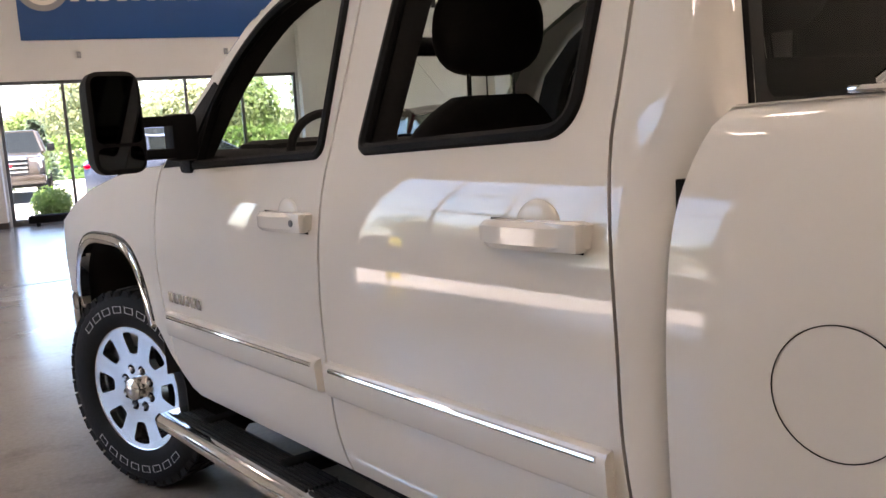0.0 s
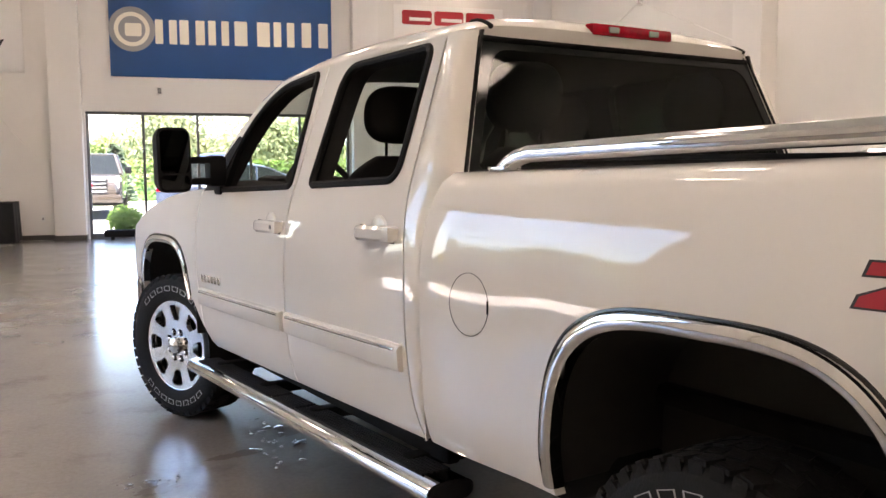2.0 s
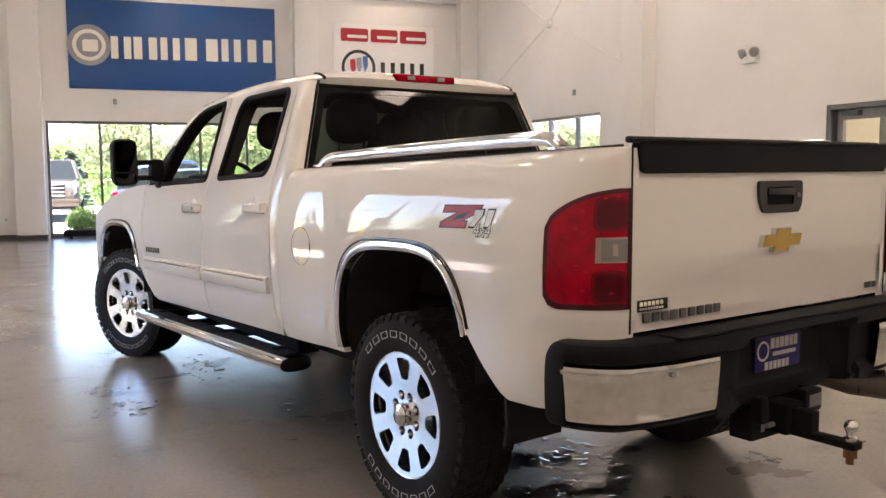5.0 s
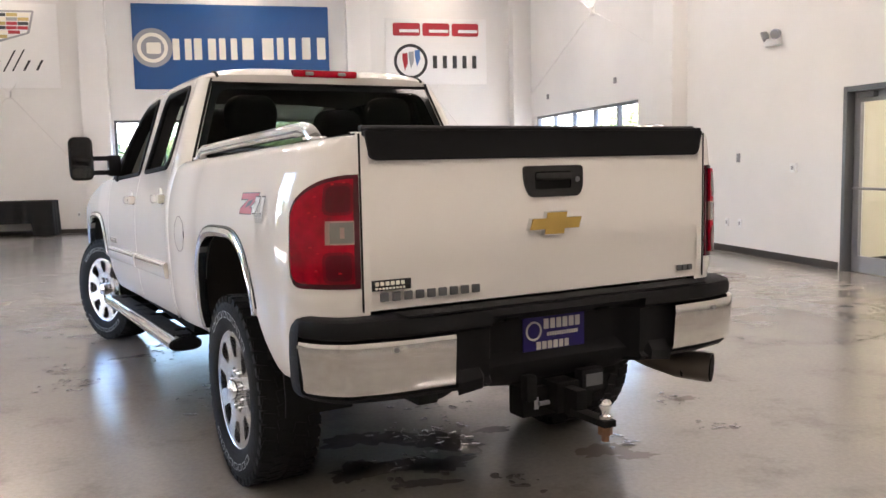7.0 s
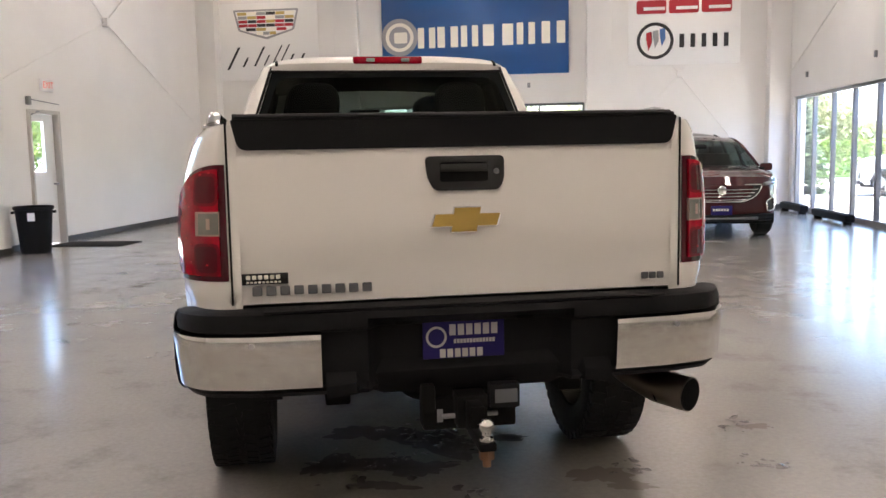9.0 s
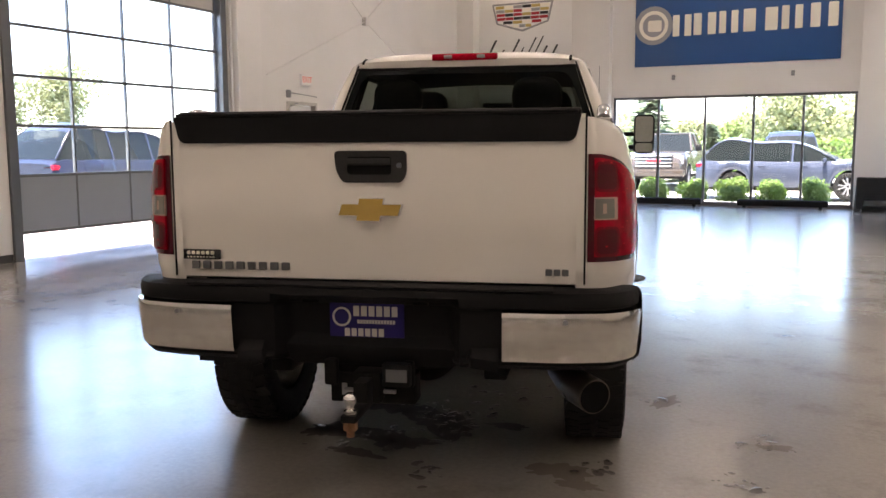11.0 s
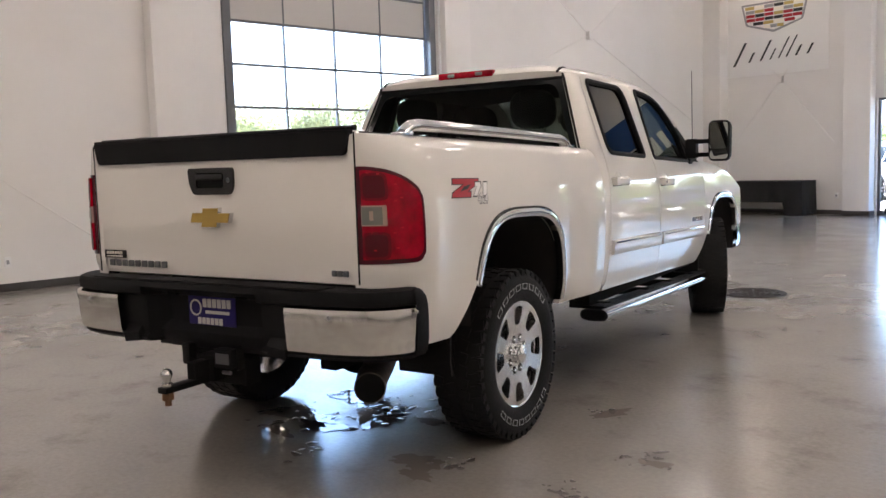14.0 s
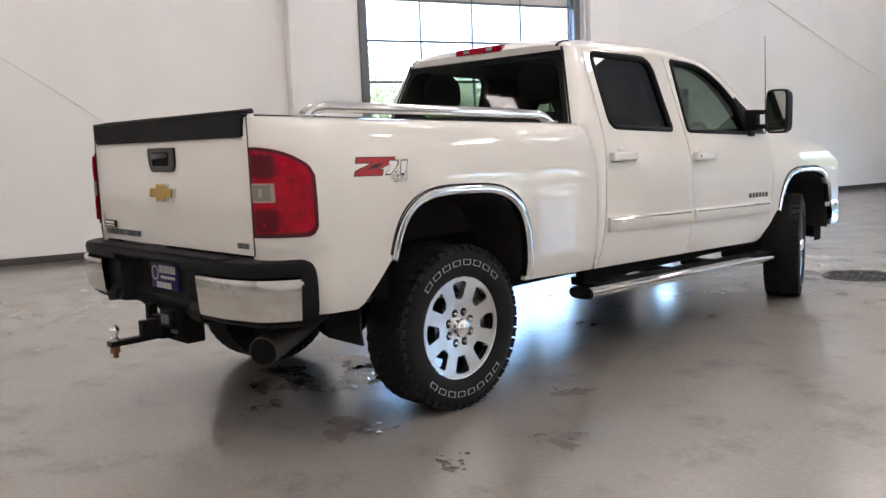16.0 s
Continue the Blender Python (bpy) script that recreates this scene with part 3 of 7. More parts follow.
for r in range(6):
    z1 = 4.79 - r * 0.092
    half = 0.70 - 0.012 * r if r < 4 else 0.50 - 0.26 * (r - 4)
    n = 6 if r < 4 else 4 - (r - 4)
    for k in range(n):
        x0, x1 = -4.4 - half + 2 * half * k / n, -4.4 - half + 2 * half * (k + 1) / n
        o = [(x0 + 0.006, z1 - 0.07), (x1 - 0.006, z1 - 0.07), (x1 - 0.006, z1), (x0 + 0.006, z1)]
        part("crest_bar", flat(o, 0.040), M[inks[(r * 4 + k * 2 + k // 3) % 9]], b)
for x0, w, z0, z1 in ((-5.40, 0.06, 3.46, 3.98), (-5.02, 0.05, 3.52, 3.74), (-4.74, 0.05, 3.53, 3.98), (-4.50, 0.035, 3.54, 3.78), (-4.30, 0.035, 3.55, 4.0),
                      (-4.12, 0.035, 3.56, 4.02), (-3.90, 0.05, 3.57, 3.79), (-3.64, 0.05, 3.58, 3.80)):
    lean = (z1 - z0) * 0.55
    part("script_bar", flat([(x0, z0), (x0 + w, z0), (x0 + w + lean, z1), (x0 + lean, z1)], 0.034), M["black_print"], b)


# ---- ceiling lamps ----
def troffer(x, y):
    t = thing("ceiling_light", Matrix.Translation((x, y, 6.1)), "square white suspended ceiling light, out of view, switched on", "ceiling light", "ceiling lights")
    part("housing", box((0, 0, 0.05), (0.64, 0.64, 0.08), 0.01), M["lamp_body"], t)
    for y0 in (-0.145, 0.145):
        part("diffuser", box((0, y0, 0.0), (0.56, 0.27, 0.02), 0.004), M["tube"], t)
    for y0 in (-0.25, 0.25):
        part("hanger", rod((0, y0, 0.09), (0, y0, 0.3), 0.006, 6), M["lamp_body"], t)
    return t


first = troffer(-3.6, -7.2)
# column 3.5 and the northernmost row are added to brighten floor and wall
for x, ys in ((-3.6, (-3.9, -0.5, 3.5, 7.5, 11.6)), (0.4, (-7.8, -4.6, -0.5, 3.5, 7.5, 11.6)), (3.5, (-6.2, -1.6, 2.2, 5.8, 10.4)), (6.6, (-7.0, -3.1, 0.4, 3.9, 7.5, 11.6))):
    for y in ys:
        copy_thing(first, Matrix.Translation((x, y, 6.1)))


# ---- the white pickup ----
truck = thing("pickup_truck", pose(1.42, -0.361, 0, 0, 0, 15.88),
              "white crew cab pickup truck with chrome trim and black bed cover", "pickup truck")
RAKE, SLIM = 0.028, 0.977


# how far the bedside swells round the wheel and draws in towards its ends
SWELL = curve([(-1.1, -0.008), (-0.84, -0.001), (-0.63, 0.005), (-0.38, 0.008), (-0.12, 0.006), (0.15, 0.001), (0.35, -0.001),
               (0.50, -0.005), (0.62, -0.011), (0.70, -0.012), (0.78, -0.008), (0.88, -0.003), (0.98, 0.0), (1.08, -0.002), (1.16, -0.006)])


def T(u, v, z):
    """The body stands nose down: a place on it, right, forward from the rear axle, up."""
    if v < 1.16 and abs(u) > 0.84 and z > 0.5:
        f = min(1.0, (abs(u) - 0.84) / 0.09) * min(1.0, (z - 0.5) / 0.08)
        u += SWELL(v) * f * (1 if u > 0 else -1)
    if v > 3.5 and abs(u) > 0.84 and z > 0.5:  # the front fenders flare a little
        u += math.copysign(0.012 * min(1.0, (v - 3.5) / 0.4) * min(1.0, (abs(u) - 0.84) / 0.09), u)
    return (u * SLIM, v, z + RAKE * (1 - v))


CAB = curve([(0.53, 0.915), (0.58, 0.945), (0.66, 0.968), (0.80, 0.980), (0.95, 0.986), (1.08, 0.985), (1.20, 0.976), (1.29, 0.960), (1.35, 0.944), (1.40, 0.925)])
BED = curve([(0.53, 0.915), (0.58, 0.950), (0.66, 0.975), (0.80, 0.988), (0.95, 0.996), (1.08, 0.997), (1.18, 0.990), (1.26, 0.978), (1.33, 0.960), (1.38, 0.943), (1.41, 0.928), (1.425, 0.912), (1.433, 0.895)])
REAR_ARCH, FRONT_ARCH = (0.057, 0.493, 0.45, 1.084), (4.035, 0.475, 0.45, 1.10)


def arch_z(v, arch):
    c, a, z0, z1 = arch
    x = min(1.0, abs((v - c) / a))
    return z0 + (z1 - z0) * (1 - x**3.5) ** (1 / 3.5)


def low(v):
    """The lower edge of the body."""
    z = 0.575
    if -0.62 < v < -0.25:  # cut off at a slant behind the rear wheel
        z = max(z, 0.80 - max(0.0, -0.437 - v) * 1.25)
    if v > 4.5:  # the bumper closes the front end
        z = 0.83
    if 3.37 < v < 3.8:  # and behind the front one
        z = max(z, 0.575 + min(0.22, (v - 3.37) * 1.15))
    for a in (REAR_ARCH, FRONT_ARCH):
        if abs(v - a[0]) < a[1]:
            z = max(z, arch_z(v, a))
    return z


def corner_u(v, u):
    """How the bedside wraps round to the tailgate."""
    if v > -0.72:
        return u
    f = 1 - math.sqrt(max(0.0, 1 - ((-0.72 - v) / 0.33) ** 2))
    return u + (0.805 - u) * f


def dent(v, z):
    """The shallow step in the body above the bumper's end."""
    a = min(1.0, max(0.0, (-0.775 - v) / 0.03))
    b = min(1.0, max(0.0, (0.885 - z) / 0.025))
    return 0.014 * a * a * (3 - 2 * a) * b * b * (3 - 2 * b)


def side_panel(s, cols, top, prof, nz=26, front=None, back=None, depth=0.035):
    """A body panel: columns from the sill to the top edge; front and back shift its seams by height."""
    v0, v1 = cols[0], cols[-1]
    rows = []
    for v in cols:
        zl, zh = low(v), top(v)
        row = []
        for k in range(nz + 1):
            z = zl + (zh - zl) * k / nz
            f = (v - v0) / (v1 - v0)
            w = v + (1 - f) * (back(z) if back else 0) + f * (front(z) if front else 0)
            d = dent(w, z)
            f = min(1.0, max(0.0, (-0.72 - w) / 0.33))
            row.append(T(s * (corner_u(w, prof(z)) - d * (1 - f * f)), w + d * f * f, z))
        rows.append(row)
    return sheet(rows, (-s * depth, 0, 0))


def arch_cols(arch, a, b, n=10):
    """Columns that lie close together where the arch is steep."""
    c, h = arch[0], arch[1]
    inner = [c - h * math.cos(math.pi * k / 40) for k in range(41)]
    inner[0], inner[-1] = c - h + 0.0004, c + h - 0.0004
    return span(a, c - h, n) + inner + span(c + h, b, n)


seam_r = lambda z: -0.075 * max(0.0, (1.0 - z) / 0.45) ** 2 + 0.055 * min(1.0, max(0.0, z - 1.0) / 0.4) ** 1.6  # noqa: E731
seam_m = lambda z: -0.035 * max(0.0, (1.0 - z) / 0.45) ** 2  # noqa: E731
seam_f = lambda z: -0.10 * max(0.0, (1.1 - z) / 0.5) ** 1.5  # noqa: E731
wrap = [-0.72 - 0.33 * math.sin(math.pi / 2 * k / 16) for k in range(16, 0, -1)]
bed_cols = wrap + arch_cols(REAR_ARCH, -0.71, 1.15)
seam_b = lambda z: -0.055 * max(0.0, (z - 1.2) / 0.233) ** 2.4  # noqa: E731
fender_top = curve([(3.4, 1.40), (3.7, 1.385), (4.1, 1.335), (4.4, 1.27), (4.7, 1.15)])


def belt(u_z):
    return 0.925 - (u_z - 1.40) * 0.343


def wheel_trim(s, arch, lo_front, lo_back, prof):
    """The bright lip round a wheel arch."""
    c, a, z0, z1 = arch
    pts = []
    for k in range(61):
        v = c - a * math.cos(math.pi * k / 60)
        z = arch_z(v, arch)
        if (v < c and z < lo_back) or (v > c and z < lo_front):
            continue
        pts.append((v, z))
    pts = [(pts[0][0] - 0.004, lo_back)] + pts + [(pts[-1][0] + 0.004, lo_front)]
    rows = []
    for k, (v, z) in enumerate(pts):
        a0, b0 = pts[max(0, k - 1)], pts[min(len(pts) - 1, k + 1)]
        d = Vector((b0[0] - a0[0], b0[1] - a0[1])).normalized()
        n = Vector((-d.y, d.x))
        row = []
        for off, out in ((-0.012, -0.035), (-0.012, 0.004), (-0.002, 0.014), (0.012, 0.016), (0.028, 0.010), (0.033, -0.006)):
            row.append(T(s * (prof(max(0.55, z + n.y * off)) + out), v + n.x * off, z + n.y * off))
        rows.append(row)
    return sheet(rows)


def arch_line(s, arch, lo_front, lo_back, prof):
    """The thin black gasket round the outside of the lip."""
    c, a, z0, z1 = arch
    pts = []
    for k in range(61):
        v = c - (a + 0.034) * math.cos(math.pi * k / 60)
        z = z0 + (z1 + 0.034 - z0) * (1 - min(1.0, abs((v - c) / (a + 0.034))) ** 3.5) ** (1 / 3.5)
        if z > (lo_back if v < c else lo_front):
            pts.append(T(s * (prof(max(0.55, z)) + 0.001), v, z))
    return tube(pts, 0.005, 6)


def liner(s, arch):
    """The dark inside of a wheel arch."""
    c, a, z0, z1 = arch
    rows = []
    for k in range(33):
        q = math.pi * k / 32
        v, z = c - (a + 0.01) * math.cos(q), 0.60 + (z1 - 0.58) * math.sin(q) ** 0.6
        rows.append([T(s * u, v, z) for u in (0.95, 0.75, 0.52)])
    bm = sheet(rows)
    add_grid(bm, [[T(s * 0.52, c - (a + 0.01) * math.cos(math.pi * k / 32), z) for z in (0.52, 0.60 + (z1 - 0.58) * math.sin(math.pi * k / 32) ** 0.6)] for k in range(33)])
    return bm


def side_text(s, v0, v1, z0, z1, n, out=0.006, fill=0.7):
    """A raised badge on a door, as plain bars."""
    bm = bmesh.new()
    w = (v1 - v0) / n
    for k in range(n):
        v = v0 + (k + fill / 2) * w
        add_box(bm, T(s * (CAB((z0 + z1) / 2) + out / 2), v, (z0 + z1) / 2), (out, w * fill, z1 - z0), 0.0015, seg=1)
    return bm


def place_upper(s):
    return lambda v, z: T(s * belt(z), v, z)


REAR_WIN = rounded([(1.402, 1.416), (2.088, 1.405), (2.055, 1.878), (1.408, 1.874)], [0.07, 0.03, 0.11, 0.05], 8)
FRONT_WIN = rounded([(2.285, 1.402), (3.20, 1.390), (3.03, 1.675), (2.74, 1.862), (2.325, 1.884)], [0.03, 0.02, 0.16, 0.22, 0.03], 8)
for s, side in ((-1, "driver"), (1, "passenger")):
    bedside = side_panel(s, bed_cols, lambda v: 1.433, BED, 34, seam_b)
    add_grid(bedside, [[T(s * corner_u(v, u), v - 0.055 * (v + 1.05) / 2.2, z) for u, z in ((0.90, 1.433), (0.88, 1.437), (0.83, 1.438), (0.79, 1.432))] for v in bed_cols])
    bed = part("bedside", bedside, M["white"], truck, "white bedside with a rounded rear corner")
    part("wheel_arch_trim", wheel_trim(s, REAR_ARCH, 0.60, 0.78, BED), M["chrome"], bed, "chrome wheel arch trim")
    part("trim_gasket", arch_line(s, REAR_ARCH, 0.60, 0.78, BED), M["plastic_shiny"], bed)
    part("wheel_arch_liner", liner(s, REAR_ARCH), M["well"], truck)
    # rear door and front door, each one panel with its window frame
    cols = span(1.255, 2.232, 24)
    door = side_panel(s, cols, lambda v: 1.402, CAB, 24, seam_m, seam_r)
    frame_r = slab([(1.31, 1.402), (1.322, 1.62), (1.333, 1.80), (1.338, 1.905), (2.236, 1.910), (2.234, 1.70), (2.232, 1.402)], [REAR_WIN], place_upper(s), (-s * 0.05, 0, 0))
    rear_door = part("rear_door", door, M["white"], truck)
    part("window_frame", frame_r, M["white"], rear_door)
    cols = span(2.242, 3.435, 26)
    door = side_panel(s, cols, lambda v: 1.402 - 0.012 * (v - 2.24), CAB, 24, seam_f, seam_m)
    frame_f = slab([(2.242, 1.402), (3.43, 1.386), (3.36, 1.48), (3.15, 1.68), (2.95, 1.81), (2.74, 1.893), (2.56, 1.908), (2.246, 1.910), (2.244, 1.70)], [FRONT_WIN], place_upper(s), (-s * 0.05, 0, 0))
    front_door = part("front_door", door, M["white"], truck)
    part("window_frame", frame_f, M["white"], front_door)
    inside = lambda v, z: T(s * (belt(z) - 0.054), v, z)  # noqa: E731,B023
    part("pillar_lining", slab([(1.15, 1.402), (1.21, 1.905), (2.238, 1.908), (2.236, 1.402)], [REAR_WIN], inside, (-s * 0.01, 0, 0)), M["trim_dark"], rear_door)
    part("pillar_lining", slab([(2.244, 1.402), (3.36, 1.388), (3.15, 1.66), (2.95, 1.79), (2.74, 1.885), (2.56, 1.904), (2.246, 1.906)], [FRONT_WIN], inside, (-s * 0.01, 0, 0)), M["trim_dark"], front_door)
    for d, hole in ((rear_door, REAR_WIN), (front_door, FRONT_WIN)):
        part("window_seal", tube([T(s * (belt(z) - 0.004), v, z) for v, z in hole], 0.017, 8, True), M["plastic"], d, "black rubber window seal")
        cv, cz = sum(p[0] for p in hole) / len(hole), sum(p[1] for p in hole) / len(hole)
        deep = [[T(s * (belt(z) - dx), v + (cv - v) * k, z + (cz - z) * k) for dx, k in ((0.008 if s < 0 else 0.026, 0.0), (0.03, 0.025), (0.06, 0.055), (0.085, 0.065))] for v, z in hole + hole[:1]]
        part("inner_frame", sheet(deep), M["trim_dark"], d, "dark inner window trim")
        inner = slab([(v, z) for v, z in hole], [], lambda v, z: T(s * (belt(z) - 0.014), v, z), (-s * 0.004, 0, 0))
        if s > 0:
            part("window_glass", inner, M["tint_side"] if d is rear_door else M["clear"], d, "dark tinted glass" if d is rear_door else "lightly tinted glass").visible_shadow = False
        else:
            inner.free()
    sail = slab([(3.10, 1.392), (3.40, 1.388), (3.32, 1.50), (3.10, 1.66), (3.055, 1.64)], [], lambda v, z: T(s * (belt(z) + 0.008), v, z), (-s * 0.03, 0, 0))
    part("mirror_sail", sail, M["plastic"], front_door)
    for d, a, b, z in ((rear_door, 1.315, 1.58, 1.238), (front_door, 2.275, 2.545, 1.232)):
        cup = bmesh.new()
        bmesh.ops.create_uvsphere(cup, u_segments=24, v_segments=12, radius=1.0, matrix=Matrix.Translation(T(s * (CAB(z) - 0.006), (a + b) / 2 + 0.0, z)) @ Matrix.Diagonal((0.012, 0.062, 0.062, 1)))
        part("handle_cup", cup, M["white"], d)
        # dark plate on the skin stands for the shade behind the handle
        part("handle_shade_plate", box(T(s * (CAB(z) + 0.0055), (a + b) / 2, z - 0.002), (0.004, b - a - 0.03, 0.053), 0.0015), M["under"], d)
        bar = bmesh.new()
        rows = []
        for k in range(13):
            f = k / 12
            v, o = a + (b - a) * f, 0.018 + 0.024 * math.sin(math.pi * f) ** 0.6
            h = 0.026 if 0.05 < f < 0.95 else 0.02
            rows.append([T(s * (CAB(z) + o + dx), v, z + dz) for dx, dz in ((-0.03, h), (-0.004, h), (0.006, h * 0.6), (0.006, -h * 0.6), (-0.004, -h), (-0.03, -h))])
        vs = add_grid(bar, rows)
        bar.faces.new(vs[0])
        bar.faces.new(vs[-1])
        handle = part("door_handle", bar, M["white"], d, "white pull handle")
        key = box(T(s * (CAB(z) + 0.022), a + 0.045, z), (0.034, 0.088, 0.054), 0.012)
        part("handle_end", key, M["white"], handle)
        if d is front_door:
            part("lock", rod(T(s * (CAB(z) + 0.03), a + 0.04, z), T(s * (CAB(z) + 0.043), a + 0.04, z), 0.009, 14), M["alu_dark"], handle)
    for d, a, b in ((rear_door, 1.27, 2.215), (front_door, 2.262, 3.36)):
        rows = [[T(s * (CAB(0.838) + o), v, zz) for o, zz in ((-0.012, 0.786), (0.013, 0.789), (0.019, 0.797), (0.022, 0.835), (0.024, 0.862), (0.017, 0.874), (-0.012, 0.882))] for v in span(a, b, 12)]
        bm = sheet(rows)
        for r in (rows[0], rows[-1]):
            bm.faces.new([bm.verts.new(p) for p in r])
        mould = part("side_moulding", bm, M["white"], d, "white door moulding")
        part("chrome_strip", tube([T(s * (CAB(0.838) + 0.0235), v, 0.862) for v in span(a + 0.02, b - 0.03, 8)], 0.0065, 8), M["chrome"], mould, "thin chrome strip")
    part("model_badge", side_text(s, 3.04, 3.35, 0.915, 0.952, 6), M["chrome"], front_door, "small chrome badge of plain bars")
    # cab corner between the rear door and the bed
    rows = []
    for z in span(0.575, 1.40, 16) + span(1.42, 1.905, 12):
        us = CAB(z) if z <= 1.40 else belt(z)
        vb = 1.085 + (z - 1.42) * 0.29 if z > 1.42 else 1.17 - 0.085 * max(0.0, (z - 1.25) / 0.17) ** 2
        ug = 0.845 - max(0.0, z - 1.42) * 0.335 + 0.11 * min(1.0, max(0.0, (1.40 - z) / 0.2))
        row = [T(s * ug, vb + 0.006, z)]
        for k in range(13):
            q = math.pi / 2 * k / 12
            full = 0.034 * math.sin(2 * q) * min(1.0, max(0.0, (z - 1.36) / 0.1)) * min(1.0, max(0.0, (1.905 - z) / 0.16))
            row.append(T(s * (ug + (us - ug) * math.sin(q) ** 0.9 + full), vb + (1.247 + seam_r(z) + max(0.0, z - 1.4) * 0.05 - vb) * (1 - math.cos(q)) ** 1.25, z))
        rows.append(row)
    part("cab_corner", sheet(rows), M["white"], truck)
    # fender ahead of the front door
    cols = arch_cols(FRONT_ARCH, 3.445, 4.66)
    fender = side_panel(s, cols, fender_top, CAB, 26, None, seam_f)
    fender = part("front_fender", fender, M["white"], truck)
    part("wheel_arch_trim", wheel_trim(s, FRONT_ARCH, 0.82, 0.79, CAB), M["chrome"], fender, "chrome wheel arch trim")
    part("trim_gasket", arch_line(s, FRONT_ARCH, 0.82, 0.79, CAB), M["plastic_shiny"], fender)
    part("wheel_arch_liner", liner(s, FRONT_ARCH), M["well"], truck)
    # tow mirror
    arm = bmesh.new()
    for z in (1.437, 1.541):
        add_box(arm, T(s * 1.05, 3.12, z), (0.22, 0.045, 0.034), 0.008)
    add_box(arm, T(s * 0.96, 3.14, 1.487), (0.09, 0.09, 0.155), 0.02)
    add_box(arm, T(s * 0.925, 3.17, 1.43), (0.05, 0.10, 0.13), 0.02)
    mirror = part("wing_mirror", arm, M["plastic"], truck, "black towing mirror on a double arm")
    head = bmesh.new()
    out = rounded([(-0.10, -0.155), (0.10, -0.155), (0.105, 0.155), (-0.095, 0.155)], 0.055, 6)
    rows = [[T(s * 1.20 + a * k * s * 0.82, 3.03 + d, 1.538 + b * k) for a, b in out] for k, d in ((0.93, -0.005), (1.0, 0.0), (1.0, 0.05), (0.94, 0.09), (0.7, 0.13), (0.3, 0.15))]
    vs = add_grid(head, rows, True)
    head.faces.new(vs[-1])
    head.faces.new(vs[0])
    head = part("mirror_head", head, M["plastic"], mirror)
    for lo, hi in ((-0.062, 0.14), (-0.14, -0.072)):
        o = rounded([(-0.085, lo), (0.085, lo), (0.088, hi), (-0.083, hi)], 0.03, 5)
        # driver's glass has its dark reflection painted in, the passenger's is paler
        part("mirror_glass", slab(o, [], lambda a, b: T(s * 1.20 + a * s * 0.82, 3.022, 1.538 + b), (0, 0.004, 0)), M["mirror"] if s < 0 else M["mirror_clear"], mirror)
    # side step: an oval bar with a ribbed tread and brackets
    pts = [T(s * 0.955, v, 0.447) for v in span(1.03, 3.46, 10)]
    rows = []
    for p in pts:
        row = []
        for k in range(20):
            q = 2 * math.pi * k / 20
            row.append((p[0] + 0.088 * math.copysign(abs(math.cos(q)) ** 0.7, math.cos(q)), p[1], p[2] + 0.038 * math.copysign(abs(math.sin(q)) ** 0.8, math.sin(q))))
        rows.append(row)
    bm = bmesh.new()
    vs = add_grid(bm, rows, True)
    step = part("side_step", bm, M["chrome"], truck, "chrome oval side step")
    for p, dv in ((pts[0], -0.012), (pts[-1], 0.012)):
        cap = bmesh.new()
        ring0 = [(p[0] + 0.086 * math.copysign(abs(math.cos(q)) ** 0.7, math.cos(q)), p[1] + dv * 0.2, p[2] + 0.037 * math.copysign(abs(math.sin(q)) ** 0.8, math.sin(q))) for q in (2 * math.pi * k / 20 for k in range(20))]
        ring1 = [(p[0] + (a - p[0]) * 0.86, p[1] + dv, p[2] + (c - p[2]) * 0.8) for a, b, c in ring0]
        vs = add_grid(cap, [ring0, ring1], True)
        cap.faces.new(vs[1])
        part("end_cap", cap, M["plastic"], step)
    for a, b in ((1.12, 2.12), (2.14, 2.36), (2.38, 3.38)):
        pad = bmesh.new()
        n = 7
        for k in range(n):
            x = 0.955 - 0.062 + k * 0.0165
            rows = [[T(s * (x + dx), v, 0.481 + dz) for dx, dz in ((0, 0), (0.001, 0.007), (0.010, 0.007), (0.011, 0))] for v in span(a, b, 4)]
            vs = add_grid(pad, rows)
            for e in (vs[0], vs[-1]):
                pad.faces.new(e)
        part("tread", pad, M["plastic"], step, "ribbed black tread pad")
    for v in (1.3, 2.05, 2.6, 3.2):
        br = bmesh.new()
        add_box(br, T(s * 0.82, v, 0.47), (0.26, 0.06, 0.05), 0.008)
        add_box(br, T(s * 0.76, v, 0.54), (0.06, 0.07, 0.16), 0.008)
        part("bracket", br, M["under"], step)
    # chrome bed rail
    pts = [T(s * 0.862, v, z) for v, z in ((-0.80, 1.442), (-0.775, 1.460), (-0.745, 1.475), (-0.69, 1.483), (-0.2, 1.484), (0.3, 1.484), (0.76, 1.483), (0.81, 1.475), (0.85, 1.460), (0.88, 1.440))]
    rail = part("bed_rail", tube(pts, 0.026, 14), M["chrome"], truck, "chrome bed rail tube")
    part("rail_strip", box(T(s * 0.842, 0.04, 1.447), (0.03, 1.66, 0.012), 0.003), M["plastic"], rail)
    for v in (-0.80, 0.88):
        part("rail_foot", box(T(s * 0.862, v, 1.443), (0.062, 0.085, 0.012), 0.005), M["chrome"], rail)

# the fuel door, on the driver's side
FZ, FV = 1.055, 0.877
o = [(FV + 0.092 * math.cos(q), FZ + 0.092 * math.sin(q)) for q in (2 * math.pi * k / 48 for k in range(48))]
i = [(FV + 0.0903 * math.cos(q), FZ + 0.0903 * math.sin(q)) for q in (2 * math.pi * k / 48 for k in range(48))]
